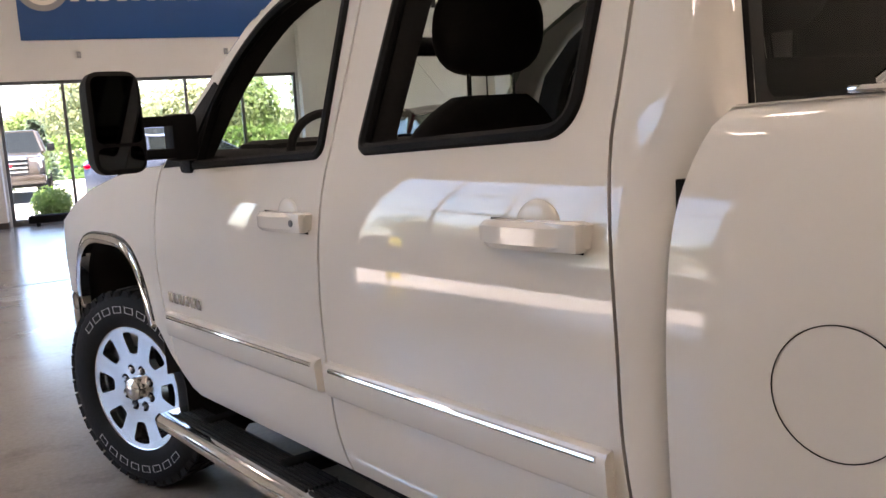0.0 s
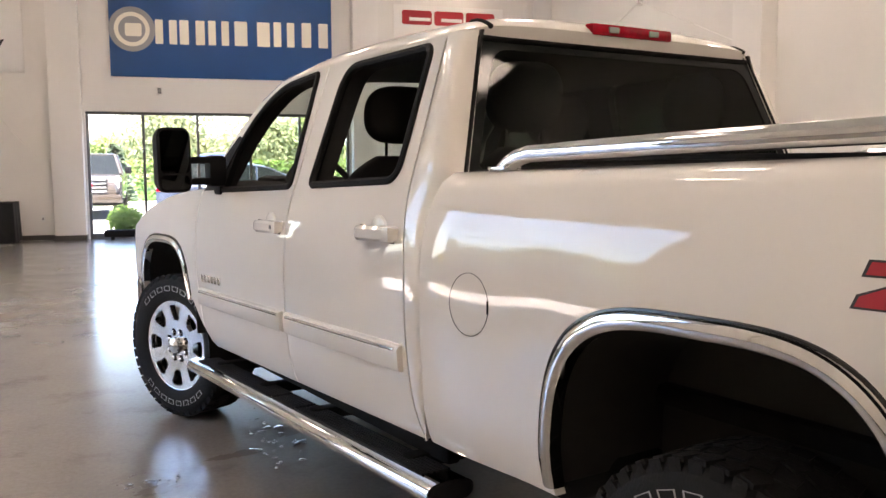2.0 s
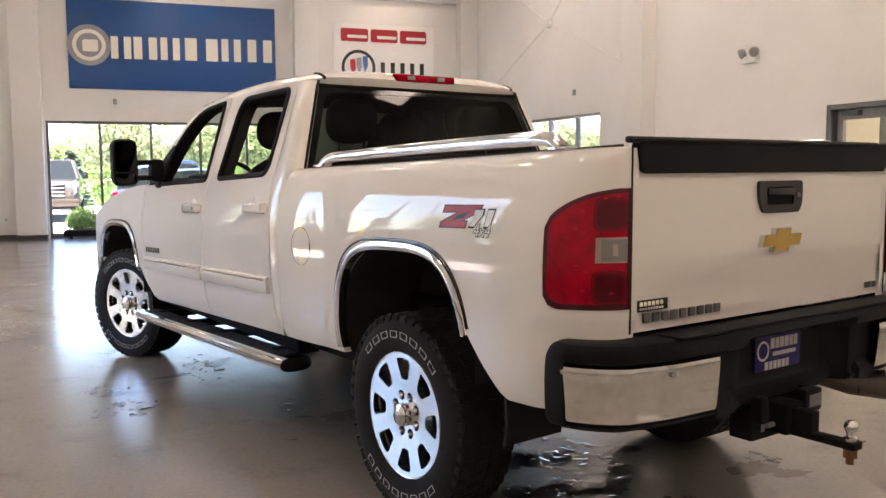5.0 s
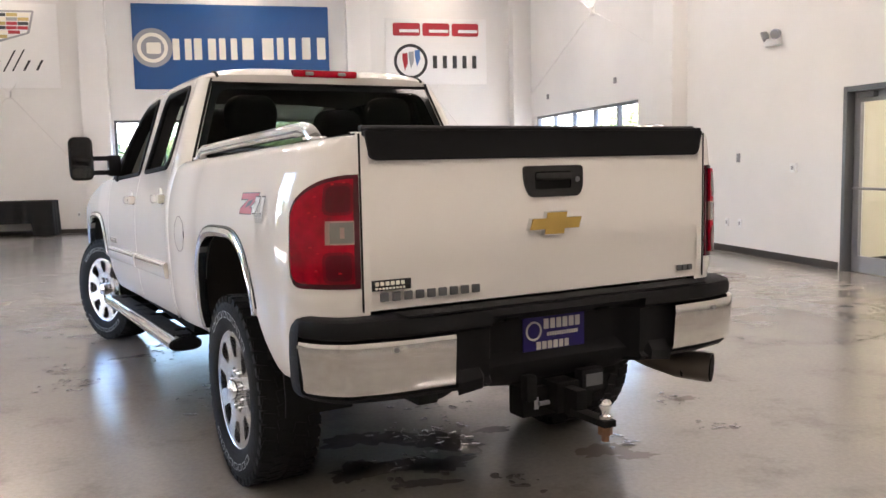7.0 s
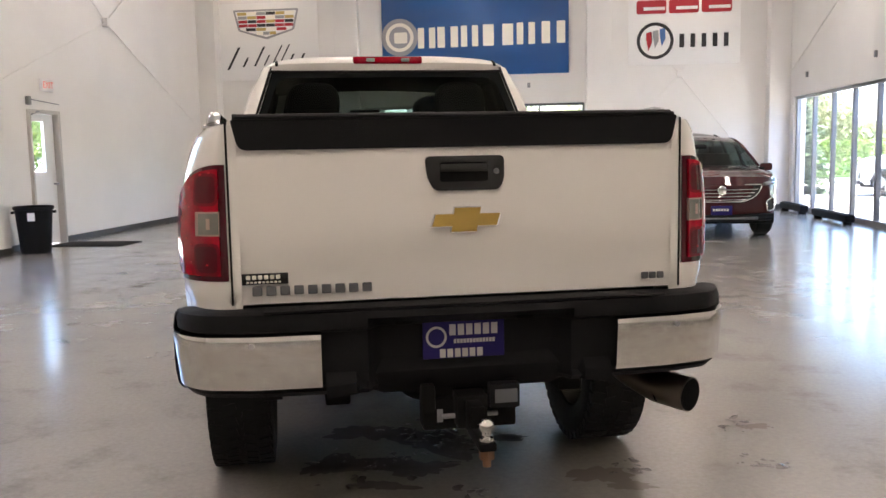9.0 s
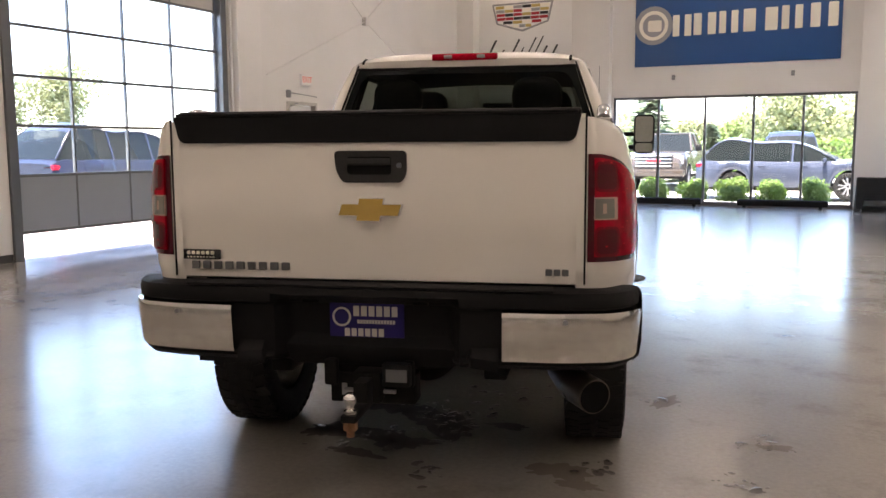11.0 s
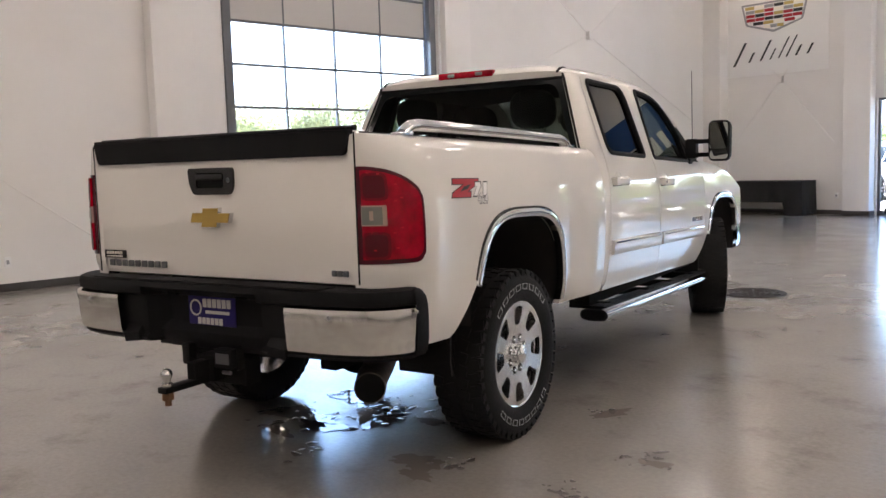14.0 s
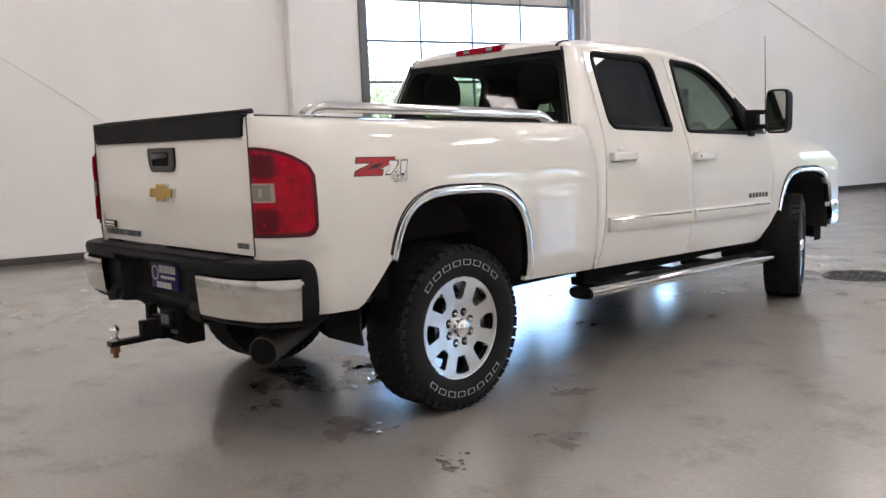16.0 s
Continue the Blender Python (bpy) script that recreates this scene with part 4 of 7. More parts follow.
bm = slab(o, [i], lambda v, z: T(-(BED(z) + 0.001), v, z), (-0.0008, 0, 0))
fuel = part("fuel_door", bm, M["under"], truck, "round fuel filler door")
part("finger_notch", box(T(-(BED(FZ) + 0.001), FV - 0.088, FZ), (0.003, 0.007, 0.038), 0.001), M["under"], fuel)

# roof, windscreen pillars, glass
def roof_z(u, v):
    top = 1.972 + 0.052 * math.sin(math.pi * min(1.0, (v - 1.20) / 1.72)) - (0.075 * ((v - 2.38) / 0.3) ** 2 if v > 2.38 else 0) - (0.045 * ((1.293 - v) / 0.09) ** 2 if v < 1.293 else 0)
    return 1.902 + (top - 1.902) * (1 - (abs(u) / 0.757) ** 4) ** 0.6


def roof_back(u, v):
    """The rear edge of the roof curves forward at its corners."""
    f = max(0.0, (abs(u) - 0.60) / 0.157)
    return v + 0.15 * (1 - math.sqrt(max(0.0, 1 - f**2.2))) * max(0.0, 1 - (v - 1.205) / 0.4)


across = [0.757 * math.sin(math.pi / 2 * k / 20) for k in range(-20, 21)]
rows = [[T(u, roof_back(u, 1.219), 1.878) for u in across]]
rows += [[T(u, roof_back(u, v), roof_z(u, v)) for u in across]
         for v in [1.205, 1.213, 1.233, 1.265, 1.33, 1.5, 1.8, 2.1, 2.3, 2.42, 2.52, 2.6, 2.68]]
roof = part("roof", sheet(rows), M["white"], truck)
for s in (-1, 1):
    part("roof_seam", tube([T(s * 0.660, roof_back(0.660, v) - 0.003, roof_z(0.660, v) - 0.002) for v in (1.205, 1.218, 1.233, 1.253, 1.283, 1.32)], 0.0095, 6), M["under"], roof, "dark roof seam")
    rows = [[T(s * belt(z), v, z), T(s * (belt(z) - 0.025), v + 0.03, z + 0.018), T(s * (0.735 - (z - 1.386) * 0.25), v + 0.06, z + 0.022)]
            for v, z in ((3.43, 1.386), (3.36, 1.48), (3.15, 1.68), (2.95, 1.81), (2.74, 1.893), (2.56, 1.908))]
    part("windscreen_pillar", sheet(rows), M["white"], truck)
rows = [[T(u, v + 0.05 - 0.10 * (abs(u) / 0.75) ** 2, z) for u in span(-w, w, 10)] for v, z, w in ((3.56, 1.372, 0.745), (3.24, 1.69, 0.68), (3.02, 1.83, 0.64), (2.66, 1.945, 0.60))]
part("windscreen", sheet(rows), M["clear"], truck, "clear curved windscreen").visible_shadow = False
rows = [[T(u, 1.088 + (z - 1.42) * 0.29 + 0.006, z) for u in span(-w, w, 8)] for z, w in ((1.41, 0.855), (1.55, 0.808), (1.72, 0.75), (1.888, 0.692))]
part("rear_window", sheet(rows), M["tint"], truck, "dark tinted rear window").visible_shadow = False
RW = curve([(1.41, 0.855), (1.55, 0.808), (1.72, 0.75), (1.888, 0.692)])
glass_at = lambda u, z: T(u, 1.0895 + (z - 1.42) * 0.29, z)  # noqa: E731
edge = [(-RW(1.43), 1.43), (RW(1.43), 1.43), (RW(1.885), 1.885), (-RW(1.885), 1.885)]
inner = rounded([(-0.795, 1.445), (0.795, 1.445), (0.652, 1.845), (-0.652, 1.845)], [0.03, 0.03, 0.07, 0.07], 6)
part("window_border", slab(edge, [inner], glass_at, None), M["car_glass"], truck, "black rear window border")
# dark box added for the shadow line between bed and cab
part("bed_gap_shade", box(T(0, 1.161, 0.96), (1.83, 0.016, 0.74), 0.002), M["under"], truck)
part("cab_back", box(T(0, 1.12, 1.0), (1.72, 0.04, 0.83), 0.01), M["white"], truck)
frit = bmesh.new()
for s in (-1, 1):
    add_tube(frit, [T(s * 0.853, 1.092, 1.43), T(s * 0.700, 1.221, 1.880)], 0.009, 8)
add_tube(frit, [T(-0.700, 1.221, 1.880), T(0.700, 1.221, 1.880)], 0.009, 8)
part("window_seal", frit, M["under"], truck, "black rear window seal")
chm = part("high_brake_light", box(T(0, 1.223, 1.945), (0.41, 0.05, 0.045), 0.014), M["lamp_red"], truck, "red high brake light with clear ends")
for s in (-1, 1):
    part("cargo_lamp", box(T(s * 0.105, 1.199, 1.945), (0.05, 0.012, 0.022), 0.004), M["pane_lens"], chm)

# tailgate
rows = []
for v, z in ((-1.0, 1.452), (-1.03, 1.45), (-1.046, 1.43), (-1.052, 1.30), (-1.053, 1.10), (-1.051, 1.005), (-1.044, 0.985), (-1.042, 0.90), (-1.040, 0.842), (-1.02, 0.835)):
    rows.append([T(u, v + 0.006 * (u / 0.79) ** 2, z) for u in span(-0.797, 0.797, 16)])
gate_t = part("tailgate", sheet(rows, (0, 0.05, 0)), M["white"], truck, "white tailgate with a gold emblem")
for s in (-1, 1):
    # raised dark strip drawn in place of the shaded gap
    part("gate_gap_shade", box(T(s * 0.8015, -1.0502, 1.143), (0.007, 0.004, 0.60), 0.001), M["under"], truck)
cap = [(-0.785, 1.452), (0.785, 1.452), (0.762, 1.352), (-0.762, 1.352)]
bm = slab(rounded(cap, [0.012, 0.012, 0.03, 0.03]), [], lambda u, z: T(u, -1.062, z), (0, 0.03, 0))
part("gate_cap", bm, M["plastic"], gate_t, "black plastic gate cap")
part("gate_cap_top", box(T(0, -1.03, 1.458), (1.51, 0.075, 0.012), 0.005), M["plastic"], gate_t)
o = rounded([(-0.137, 1.322), (0.143, 1.322), (0.143, 1.24), (0.125, 1.205), (-0.105, 1.205), (-0.13, 1.25)], 0.02)
hole = rounded([(-0.085, 1.30), (0.085, 1.30), (0.085, 1.235), (-0.085, 1.235)], 0.012)
bm = slab(o, [hole], lambda u, z: T(u, -1.064, z), (0, 0.03, 0))
latch = part("gate_handle", bm, M["plastic_shiny"], gate_t, "black handle bezel with a lock")
part("handle_recess", box(T(0, -1.0535, 1.268), (0.17, 0.006, 0.07)), M["under"], latch)
part("handle_flap", box(T(0, -1.058, 1.282), (0.165, 0.022, 0.03), 0.006), M["plastic_shiny"], latch)
part("lock", rod(T(0.115, -1.06, 1.268), T(0.115, -1.067, 1.268), 0.010, 16), M["alu_dark"], latch)
bow = [(-0.122, 1.083), (-0.048, 1.083), (-0.052, 1.062), (0.04, 1.062), (0.044, 1.083), (0.115, 1.083), (0.128, 1.127), (0.053, 1.127), (0.057, 1.15), (-0.038, 1.15), (-0.042, 1.127), (-0.108, 1.127)]
emblem = part("emblem", slab(bow, [], lambda u, z: T(u, -1.075, z), (0, 0.024, 0)), M["chrome"], gate_t, "gold cross-shaped emblem with chrome rim")
part("emblem_face", slab([(u * 0.965, 1.106 + (z - 1.106) * 0.92) for u, z in bow], [], lambda u, z: T(u, -1.078, z), (0, 0.004, 0)), M["brass"], emblem)


def gate_bars(u0, u1, z0, z1, n, fill=0.68, v=-1.047):
    bm = bmesh.new()
    w = (u1 - u0) / n
    for k in range(n):
        add_box(bm, T(u0 + (k + fill / 2) * w, v, (z0 + z1) / 2), (w * fill, 0.01, z1 - z0), 0.002, seg=1)
    return bm


for k in range(9):
    w = 0.42 / 9
    part("badge_bar", gate_bars(-0.735 + k * w, -0.735 + (k + 1) * w, 0.872, 0.902, 1), M["alu_dark"], gate_t)
for k in range(3):
    part("badge_bar", gate_bars(0.66 + k * 0.03, 0.69 + k * 0.03, 0.872, 0.896, 1, 0.8), M["alu_dark"], gate_t)
st = part("dealer_sticker", box(T(-0.693, -1.046, 0.928), (0.155, 0.006, 0.038), 0.003), M["plastic_shiny"], gate_t, "black dealer sticker with pale bars")
for u0, u1, z0, z1, n in ((-0.755, -0.635, 0.927, 0.941, 6), (-0.755, -0.635, 0.914, 0.921, 9)):
    part("print", gate_bars(u0, u1, z0, z1, n, 0.72, -1.047), M["cream"], st)

# tail lamps, wrapped round the rear corners
for s in (-1, 1):
    def lamp_at(f, z, off):
        """f: 0 at the tailgate, 1 at the front edge of the lamp."""
        a = math.pi / 2 * (1 - f) + radians(21) * f
        v = -0.72 - 0.33 * math.sin(a)
        w = v - off * math.sin(a)
        return T(s * (corner_u(v, BED(z)) + off * math.cos(a)), w, z)

    def lamp_shell(f0, f1, z0, z1, off, top_round, low_round=0.0, nf=22, nz=20):
        def corner(f, end):
            """How far the outline is cut at the outer corners, above and below."""
            g = max(0.0, 1 - (end - f) / 0.5)
            h = max(0.0, 1 - (end - f) / 0.16)
            return (top_round * (0.35 * max(0.0, (f - 0.2) / 0.8) ** 1.5 + 0.65 * (1 - math.sqrt(max(0.0, 1 - g * g)))),
                    low_round * (1 - math.sqrt(max(0.0, 1 - h * h))))

        rows = []
        for k in range(nf + 1):
            f = f0 + (f1 - f0) * k / nf
            drop, lift = corner(f, f1)
            rows.append([lamp_at(f, z0 + lift + (z1 - drop - z0 - lift) * j / nz, off) for j in range(nz + 1)])
        bm = bmesh.new()
        vs = add_grid(bm, rows)
        loop = vs[0] + [r[-1] for r in vs[1:]] + vs[-1][-2::-1] + [r[0] for r in vs[-2:0:-1]]
        idx = [(0, j) for j in range(nz + 1)] + [(k, nz) for k in range(1, nf + 1)] + [(nf, j) for j in range(nz - 1, -1, -1)] + [(k, 0) for k in range(nf - 1, 0, -1)]
        back = []
        for k, j in idx:
            f = f0 + (f1 - f0) * k / nf
            drop, lift = corner(f, f1)
            back.append(bm.verts.new(lamp_at(f, z0 + lift + (z1 - drop - z0 - lift) * j / nz, -0.02)))
        for k in range(len(loop)):
            q = (k + 1) % len(loop)
            bm.faces.new((loop[k], loop[q], back[q], back[k]))
        return bm

    tail = part("tail_lamp", lamp_shell(0.02, 1.0, 0.925, 1.308, 0.006, 0.12, 0.04), M["lamp_rim"], truck, "red tail lamp with a clear centre in a dark rim")
    part("red_lens", lamp_shell(0.12, 0.95, 0.944, 1.294, 0.016, 0.115, 0.035, 26, 26), M["lamp_red"], tail)
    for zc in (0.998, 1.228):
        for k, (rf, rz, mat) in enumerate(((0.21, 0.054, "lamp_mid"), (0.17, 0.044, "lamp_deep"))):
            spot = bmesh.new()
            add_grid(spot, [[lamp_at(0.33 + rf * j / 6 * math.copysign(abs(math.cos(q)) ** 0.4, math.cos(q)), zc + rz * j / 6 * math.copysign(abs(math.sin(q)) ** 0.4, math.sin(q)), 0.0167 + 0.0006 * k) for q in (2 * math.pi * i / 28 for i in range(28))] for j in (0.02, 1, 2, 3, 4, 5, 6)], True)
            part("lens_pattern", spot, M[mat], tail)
    frame_c = part("lens_frame", lamp_shell(0.115, 0.50, 1.076, 1.156, 0.0172, 0.0, 0.0, 10, 4), M["lens_frame"], tail, "pale frame of the reversing lamp")
    part("clear_lens", lamp_shell(0.125, 0.44, 1.081, 1.151, 0.0182, 0.0, 0.0, 10, 4), M["smoke_lens"], frame_c, "grey clear reversing lamp")
    part("reflector", lamp_shell(0.25, 0.31, 1.098, 1.134, 0.0190, 0.0, 0.0, 4, 3), M["lens_frame"], frame_c)
    # thin strips of brighter red: the lens's glints put into the colour
    for f0, zc in ((0.60, 0.985), (0.57, 1.045), (0.66, 1.065), (0.60, 1.170), (0.68, 1.182), (0.30, 0.978), (0.62, 1.235), (0.40, 1.275), (0.24, 1.28)):
        part("lens_glint", lamp_shell(f0, f0 + 0.04, zc, zc + 0.006, 0.0176, 0.0, nf=3, nz=2), M["lamp_glint"], tail)

# rear bumper
BP = curve([(0.0, -1.190), (0.3, -1.187), (0.55, -1.174), (0.75, -1.158), (0.86, -1.130)])


def bump_plan(f):
    """Round the bumper: f from 0 at the middle to 1 at its front end."""
    if f < 0.72:
        u = 0.86 * f / 0.72
        return u, BP(u)
    q = (f - 0.72) / 0.28
    return 0.86 + 0.150 * math.sin(min(1.0, q) * math.pi / 2) ** 0.68, -1.130 + 0.216 * q**1.15


def bump_row(f, s, prof, well=0.0):
    """A section of the bumper; well: how far its face steps back round the plate."""
    u, v = bump_plan(f)
    w = well * min(1.0, max(0.0, (0.36 - u) / 0.05))
    u2, v2 = bump_plan(f + 0.01)
    u1, v1 = bump_plan(max(0.0, f - 0.01))
    n = Vector((v2 - v1, -(u2 - u1))).normalized()
    return [T(s * (u + n.x * o), v + n.y * o + (w if 0.53 < z < 0.79 and o > -0.1 else 0.0), z) for o, z in prof]


def bumper_shell(f0, f1, s, prof, n=30):
    rows = [bump_row(f0 + (f1 - f0) * k / n, s, prof) for k in range(n + 1)]
    bm = sheet(rows)
    return bm


body = bmesh.new()
for s in (-1, 1):
    prof = [(-0.16, 0.80), (-0.16, 0.828), (-0.03, 0.830), (-0.008, 0.822), (0.0, 0.80), (-0.004, 0.768), (-0.03, 0.755), (-0.035, 0.58), (-0.02, 0.562), (-0.04, 0.545), (-0.16, 0.545)]
    add_grid(body, [bump_row(k / 60, s, prof, 0.085) for k in range(61)])
bumper = part("rear_bumper", body, M["plastic"], truck, "black step bumper with chrome corners and a dealer plate")
for s in (-1, 1):
    prof = [(-0.035, 0.574), (-0.006, 0.577), (0.0, 0.588), (0.006, 0.66), (0.012, 0.738), (0.009, 0.754), (-0.03, 0.762)]
    bm = bumper_shell(0.43, 0.958, s, prof)
    part("chrome_corner", bm, M["chrome_dull"], bumper, "chrome bumper corner")
    end = []
    for k in range(15):
        f = 0.948 + 0.102 * k / 14
        cut = 0.07 * (1 - math.sqrt(max(0.0, 1 - max(0.0, (k - 5) / 9) ** 2)))
        tuck = 0.02 * max(0.0, (k - 11) / 3) ** 2
        end.append(bump_row(f, s, [(o - tuck, z) for o, z in ((-0.08, 0.828 - cut), (-0.01, 0.828 - cut), (0.004, 0.812 - cut), (0.010, 0.78 - cut * 0.8), (0.012, 0.70), (0.010, 0.62), (0.002, 0.575), (-0.015, 0.555), (-0.08, 0.55))]))
    bm = sheet(end)
    bm.faces.new([bm.verts.new(p) for p in end[-1]])
    part("bumper_end", bm, M["plastic"], bumper, "black bumper end cap")
    u, v = bump_plan(0.62)
    part("sensor", rod(T(s * u, v - 0.012, 0.725), T(s * u, v - 0.020, 0.725), 0.009, 16), M["alu"], bumper)
mid = bmesh.new()
prof = [(-1.10, 0.82), (-1.13, 0.79), (-1.135, 0.66), (-1.15, 0.63), (-1.175, 0.60), (-1.17, 0.56), (-1.14, 0.52), (-1.05, 0.51)]
add_grid(mid, [[T(u, v + 0.075 * min(1.0, max(0.0, (0.40 - abs(u)) / 0.06)), z - (0.0 if abs(u) < 0.3 else (abs(u) - 0.3) * 0.12 if z > 0.55 else -(abs(u) - 0.3) * 0.4)) for v, z in prof] for u in span(-0.50, 0.50, 40)])
part("step_insert", mid, M["plastic"], bumper)
part("step_pad", box(T(0, -1.125, 0.8325), (1.36, 0.10, 0.007), 0.003), M["plastic"], bumper)
for s in (-1, 1):
    part("plate_lamp", box(T(s * 0.215 - 0.014, -1.10, 0.775), (0.06, 0.03, 0.03), 0.008), M["under"], bumper)
pl = part("dealer_plate", box(T(-0.014, -1.078, 0.709), (0.286, 0.006, 0.158), 0.003), M["plate"], bumper, "purple dealer plate with pale bars")


def plate_bars(parent, u0, u1, z0, z1, n, mat, v=-1.0825):
    w = (u1 - u0) / n
    bm = bmesh.new()
    for k in range(n):
        add_box(bm, T(u0 + (k + 0.36) * w, v, (z0 + z1) / 2), (w * 0.72, 0.003, z1 - z0))
    part("print", bm, mat, parent)


plate_bars(pl, -0.065, 0.115, 0.710, 0.748, 6, M["plate_print"])
plate_bars(pl, -0.05, 0.10, 0.682, 0.696, 13, M["plate_print"])
plate_bars(pl, -0.10, 0.06, 0.634, 0.663, 6, M["plate_print"])
plate_bars(pl, -0.10, 0.06, 0.770, 0.783, 9, M["plate_print"])
o, i = ([(-0.112 + r0 * math.cos(q), 0.706 + r0 * math.sin(q)) for q in (2 * math.pi * k / 28 for k in range(28))] for r0 in (0.037, 0.029))
part("print", slab(o, [i], lambda u, z: T(u, -1.0815, z), (0, -0.002, 0)), M["plate_print"], pl)

# hitch
bm = bmesh.new()
add_box(bm, T(0, -1.0, 0.47), (0.075, 0.30, 0.075), 0.006)
add_box(bm, T(0, -0.98, 0.53), (0.30, 0.16, 0.10), 0.015)
add_box(bm, T(0, -0.96, 0.56), (0.5, 0.08, 0.08), 0.01)
add_box(bm, T(0.005, -1.03, 0.435), (0.33, 0.10, 0.115), 0.012)
add_box(bm, T(0, -1.10, 0.455), (0.105, 0.10, 0.115), 0.008)
hitch = part("hitch_receiver", bm, M["under"], truck, "black tow hitch with a chrome ball")
part("socket", box(T(0.115, -1.13, 0.505), (0.105, 0.05, 0.085), 0.008), M["plastic"], hitch)
# silver label, drawn in dark steel grey
part("label", box(T(0.118, -1.158, 0.505), (0.078, 0.003, 0.046)), M["alu_dark"], hitch, "silver rating label in dark grey")
part("pin", rod(T(-0.10, -1.095, 0.43), T(0.10, -1.095, 0.43), 0.009, 10), M["alu"], hitch)
part("label", box(T(-0.105, -1.085, 0.43), (0.02, 0.003, 0.045)), M["alu"], hitch)
for s in (-1, 1):
    part("chain_loop", box(T(s * 0.15, -1.10, 0.50), (0.05, 0.05, 0.10), 0.015), M["under"], hitch)
bm = bmesh.new()
add_box(bm, T(0, -1.17, 0.445), (0.05, 0.12, 0.10), 0.006)
add_box(bm, T(0, -1.29, 0.405), (0.055, 0.20, 0.026), 0.006)
mount = part("ball_mount", bm, M["under"], hitch)
ball = lathe([(0.0, 0.072), (0.012, 0.071), (0.020, 0.064), (0.0245, 0.052), (0.022, 0.039), (0.015, 0.028), (0.013, 0.016), (0.022, 0.010), (0.022, 0.0)], 24, Matrix.Translation(T(0, -1.36, 0.418)) @ pose(0, 0, 0, 0, -90, 0))
part("ball", ball, M["chrome_dull"], mount)
bm = rod(T(0, -1.36, 0.335), T(0, -1.36, 0.405), 0.014, 12)
add_rod(bm, T(0, -1.36, 0.36), T(0, -1.36, 0.392), 0.026, 6)
part("shank", bm, M["rust"], mount)

# exhaust, underbody
bm = bmesh.new()
path = [(0.50, 0.0, 0.56), (0.58, -0.42, 0.56), (0.66, -0.66, 0.53), (0.72, -0.82, 0.478), (0.77, -0.95, 0.450), (0.846, -1.068, 0.438)]
add_tube(bm, [T(*p) for p in path], [0.05, 0.05, 0.052, 0.06, 0.064, 0.064], 24)
bm.faces.ensure_lookup_table()
tip = part("exhaust", bm, M["exhaust"], truck, "large sooty steel exhaust tip")
d = Vector((0.085, -0.125, -0.006)).normalized()
e = Vector(T(*path[-1]))
# solid plug, coloured black in place of the shade inside the pipe
part("exhaust_bore", rod(e - d * 0.12, e + d * 0.003, 0.059, 24), M["bore_shade"], tip)
chassis = part("chassis", box(T(0, 2.3, 0.66), (1.7, 2.5, 0.08), 0.02), M["under"], truck, "dark steel underbody")
for s in (-1, 1):
    part("frame_rail", box(T(s * 0.45, 1.88, 0.58), (0.09, 5.46, 0.15), 0.01), M["under"], chassis)
    # dark filler added for the shade between body and side step
    part("rocker_filler", box(T(s * 0.85, 2.26, 0.555), (0.05, 2.2, 0.09), 0.01), M["under"], chassis)
for v in (-0.75, 0.6, 1.5, 2.6, 3.4):
    part("crossmember", box(T(0, v, 0.56), (0.9, 0.1, 0.10), 0.01), M["under"], chassis)
part("bed_floor", box(T(0, 0.0, 0.78), (1.1, 2.0, 0.06), 0.02), M["under"], chassis)
part("fuel_tank", box(T(-0.62, 1.0, 0.56), (0.26, 0.9, 0.20), 0.05), M["under"], chassis)
# dark block added to hide bright floor below the body
part("leaf_spring_block", box(T(0.60, 0.95, 0.57), (0.22, 0.8, 0.15), 0.05), M["under"], chassis)
part("engine_sump", box(T(0.0, 3.9, 0.62), (1.0, 1.0, 0.3), 0.05), M["under"], chassis)
bm = bmesh.new()
add_rod(bm, (-0.8, 0, 0.42), (0.8, 0, 0.42), 0.055, 20)
bmesh.ops.create_uvsphere(bm, u_segments=24, v_segments=14, radius=0.19, matrix=Matrix.Translation((0.0, -0.02, 0.42)) @ Matrix.Diagonal((0.9, 1, 0.95, 1)))
for s in (-1, 1):
    add_box(bm, (s * 0.55, 0, 0.53), (0.07, 1.3, 0.05), 0.01)
part("rear_axle", bm, M["under"], truck)
bm = lathe([(0.22, -0.11), (0.36, -0.12), (0.39, -0.07), (0.39, 0.07), (0.36, 0.12), (0.22, 0.11)], 40, Matrix.Translation(T(0.0, -0.58, 0.60)) @ pose(0, 0, 0, 0, 90, 0), True)
part("spare_tyre", bm, M["rubber"], truck)
for s in (-1, 1):
    rows = [[T(s * u, v - 0.03 * (u - 0.6), z) for u in (0.66, 0.80, 0.945)] for v, z in ((-0.435, 0.82), (-0.50, 0.735), (-0.57, 0.645), (-0.605, 0.575), (-0.605, 0.47), (-0.595, 0.40))]
    part("mud_flap", sheet(rows, (0, 0.012, 0)), M["rubber"], truck, "black rubber mud flap")

for s in (-1, 1):
    rows = [[T(s * u, v, z) for u in (0.66, 0.80, 0.935)] for v, z in ((3.575, 0.83), (3.52, 0.74), (3.45, 0.655), (3.405, 0.575), (3.40, 0.46))]
    part("mud_flap", sheet(rows, (0, 0.012, 0)), M["rubber"], truck, "black rubber mud flap")

# cabin
bm = bmesh.new()
add_box(bm, T(0, 2.3, 0.76), (1.72, 2.3, 0.08), 0.02)
for s in (-1, 1):
    add_box(bm, T(s * 0.875, 2.3, 1.08), (0.05, 2.2, 0.60), 0.02)
add_box(bm, T(0, 1.20, 1.05), (1.66, 0.06, 0.66), 0.02)
part("cabin_trim", bm, M["trim_dark"], truck)
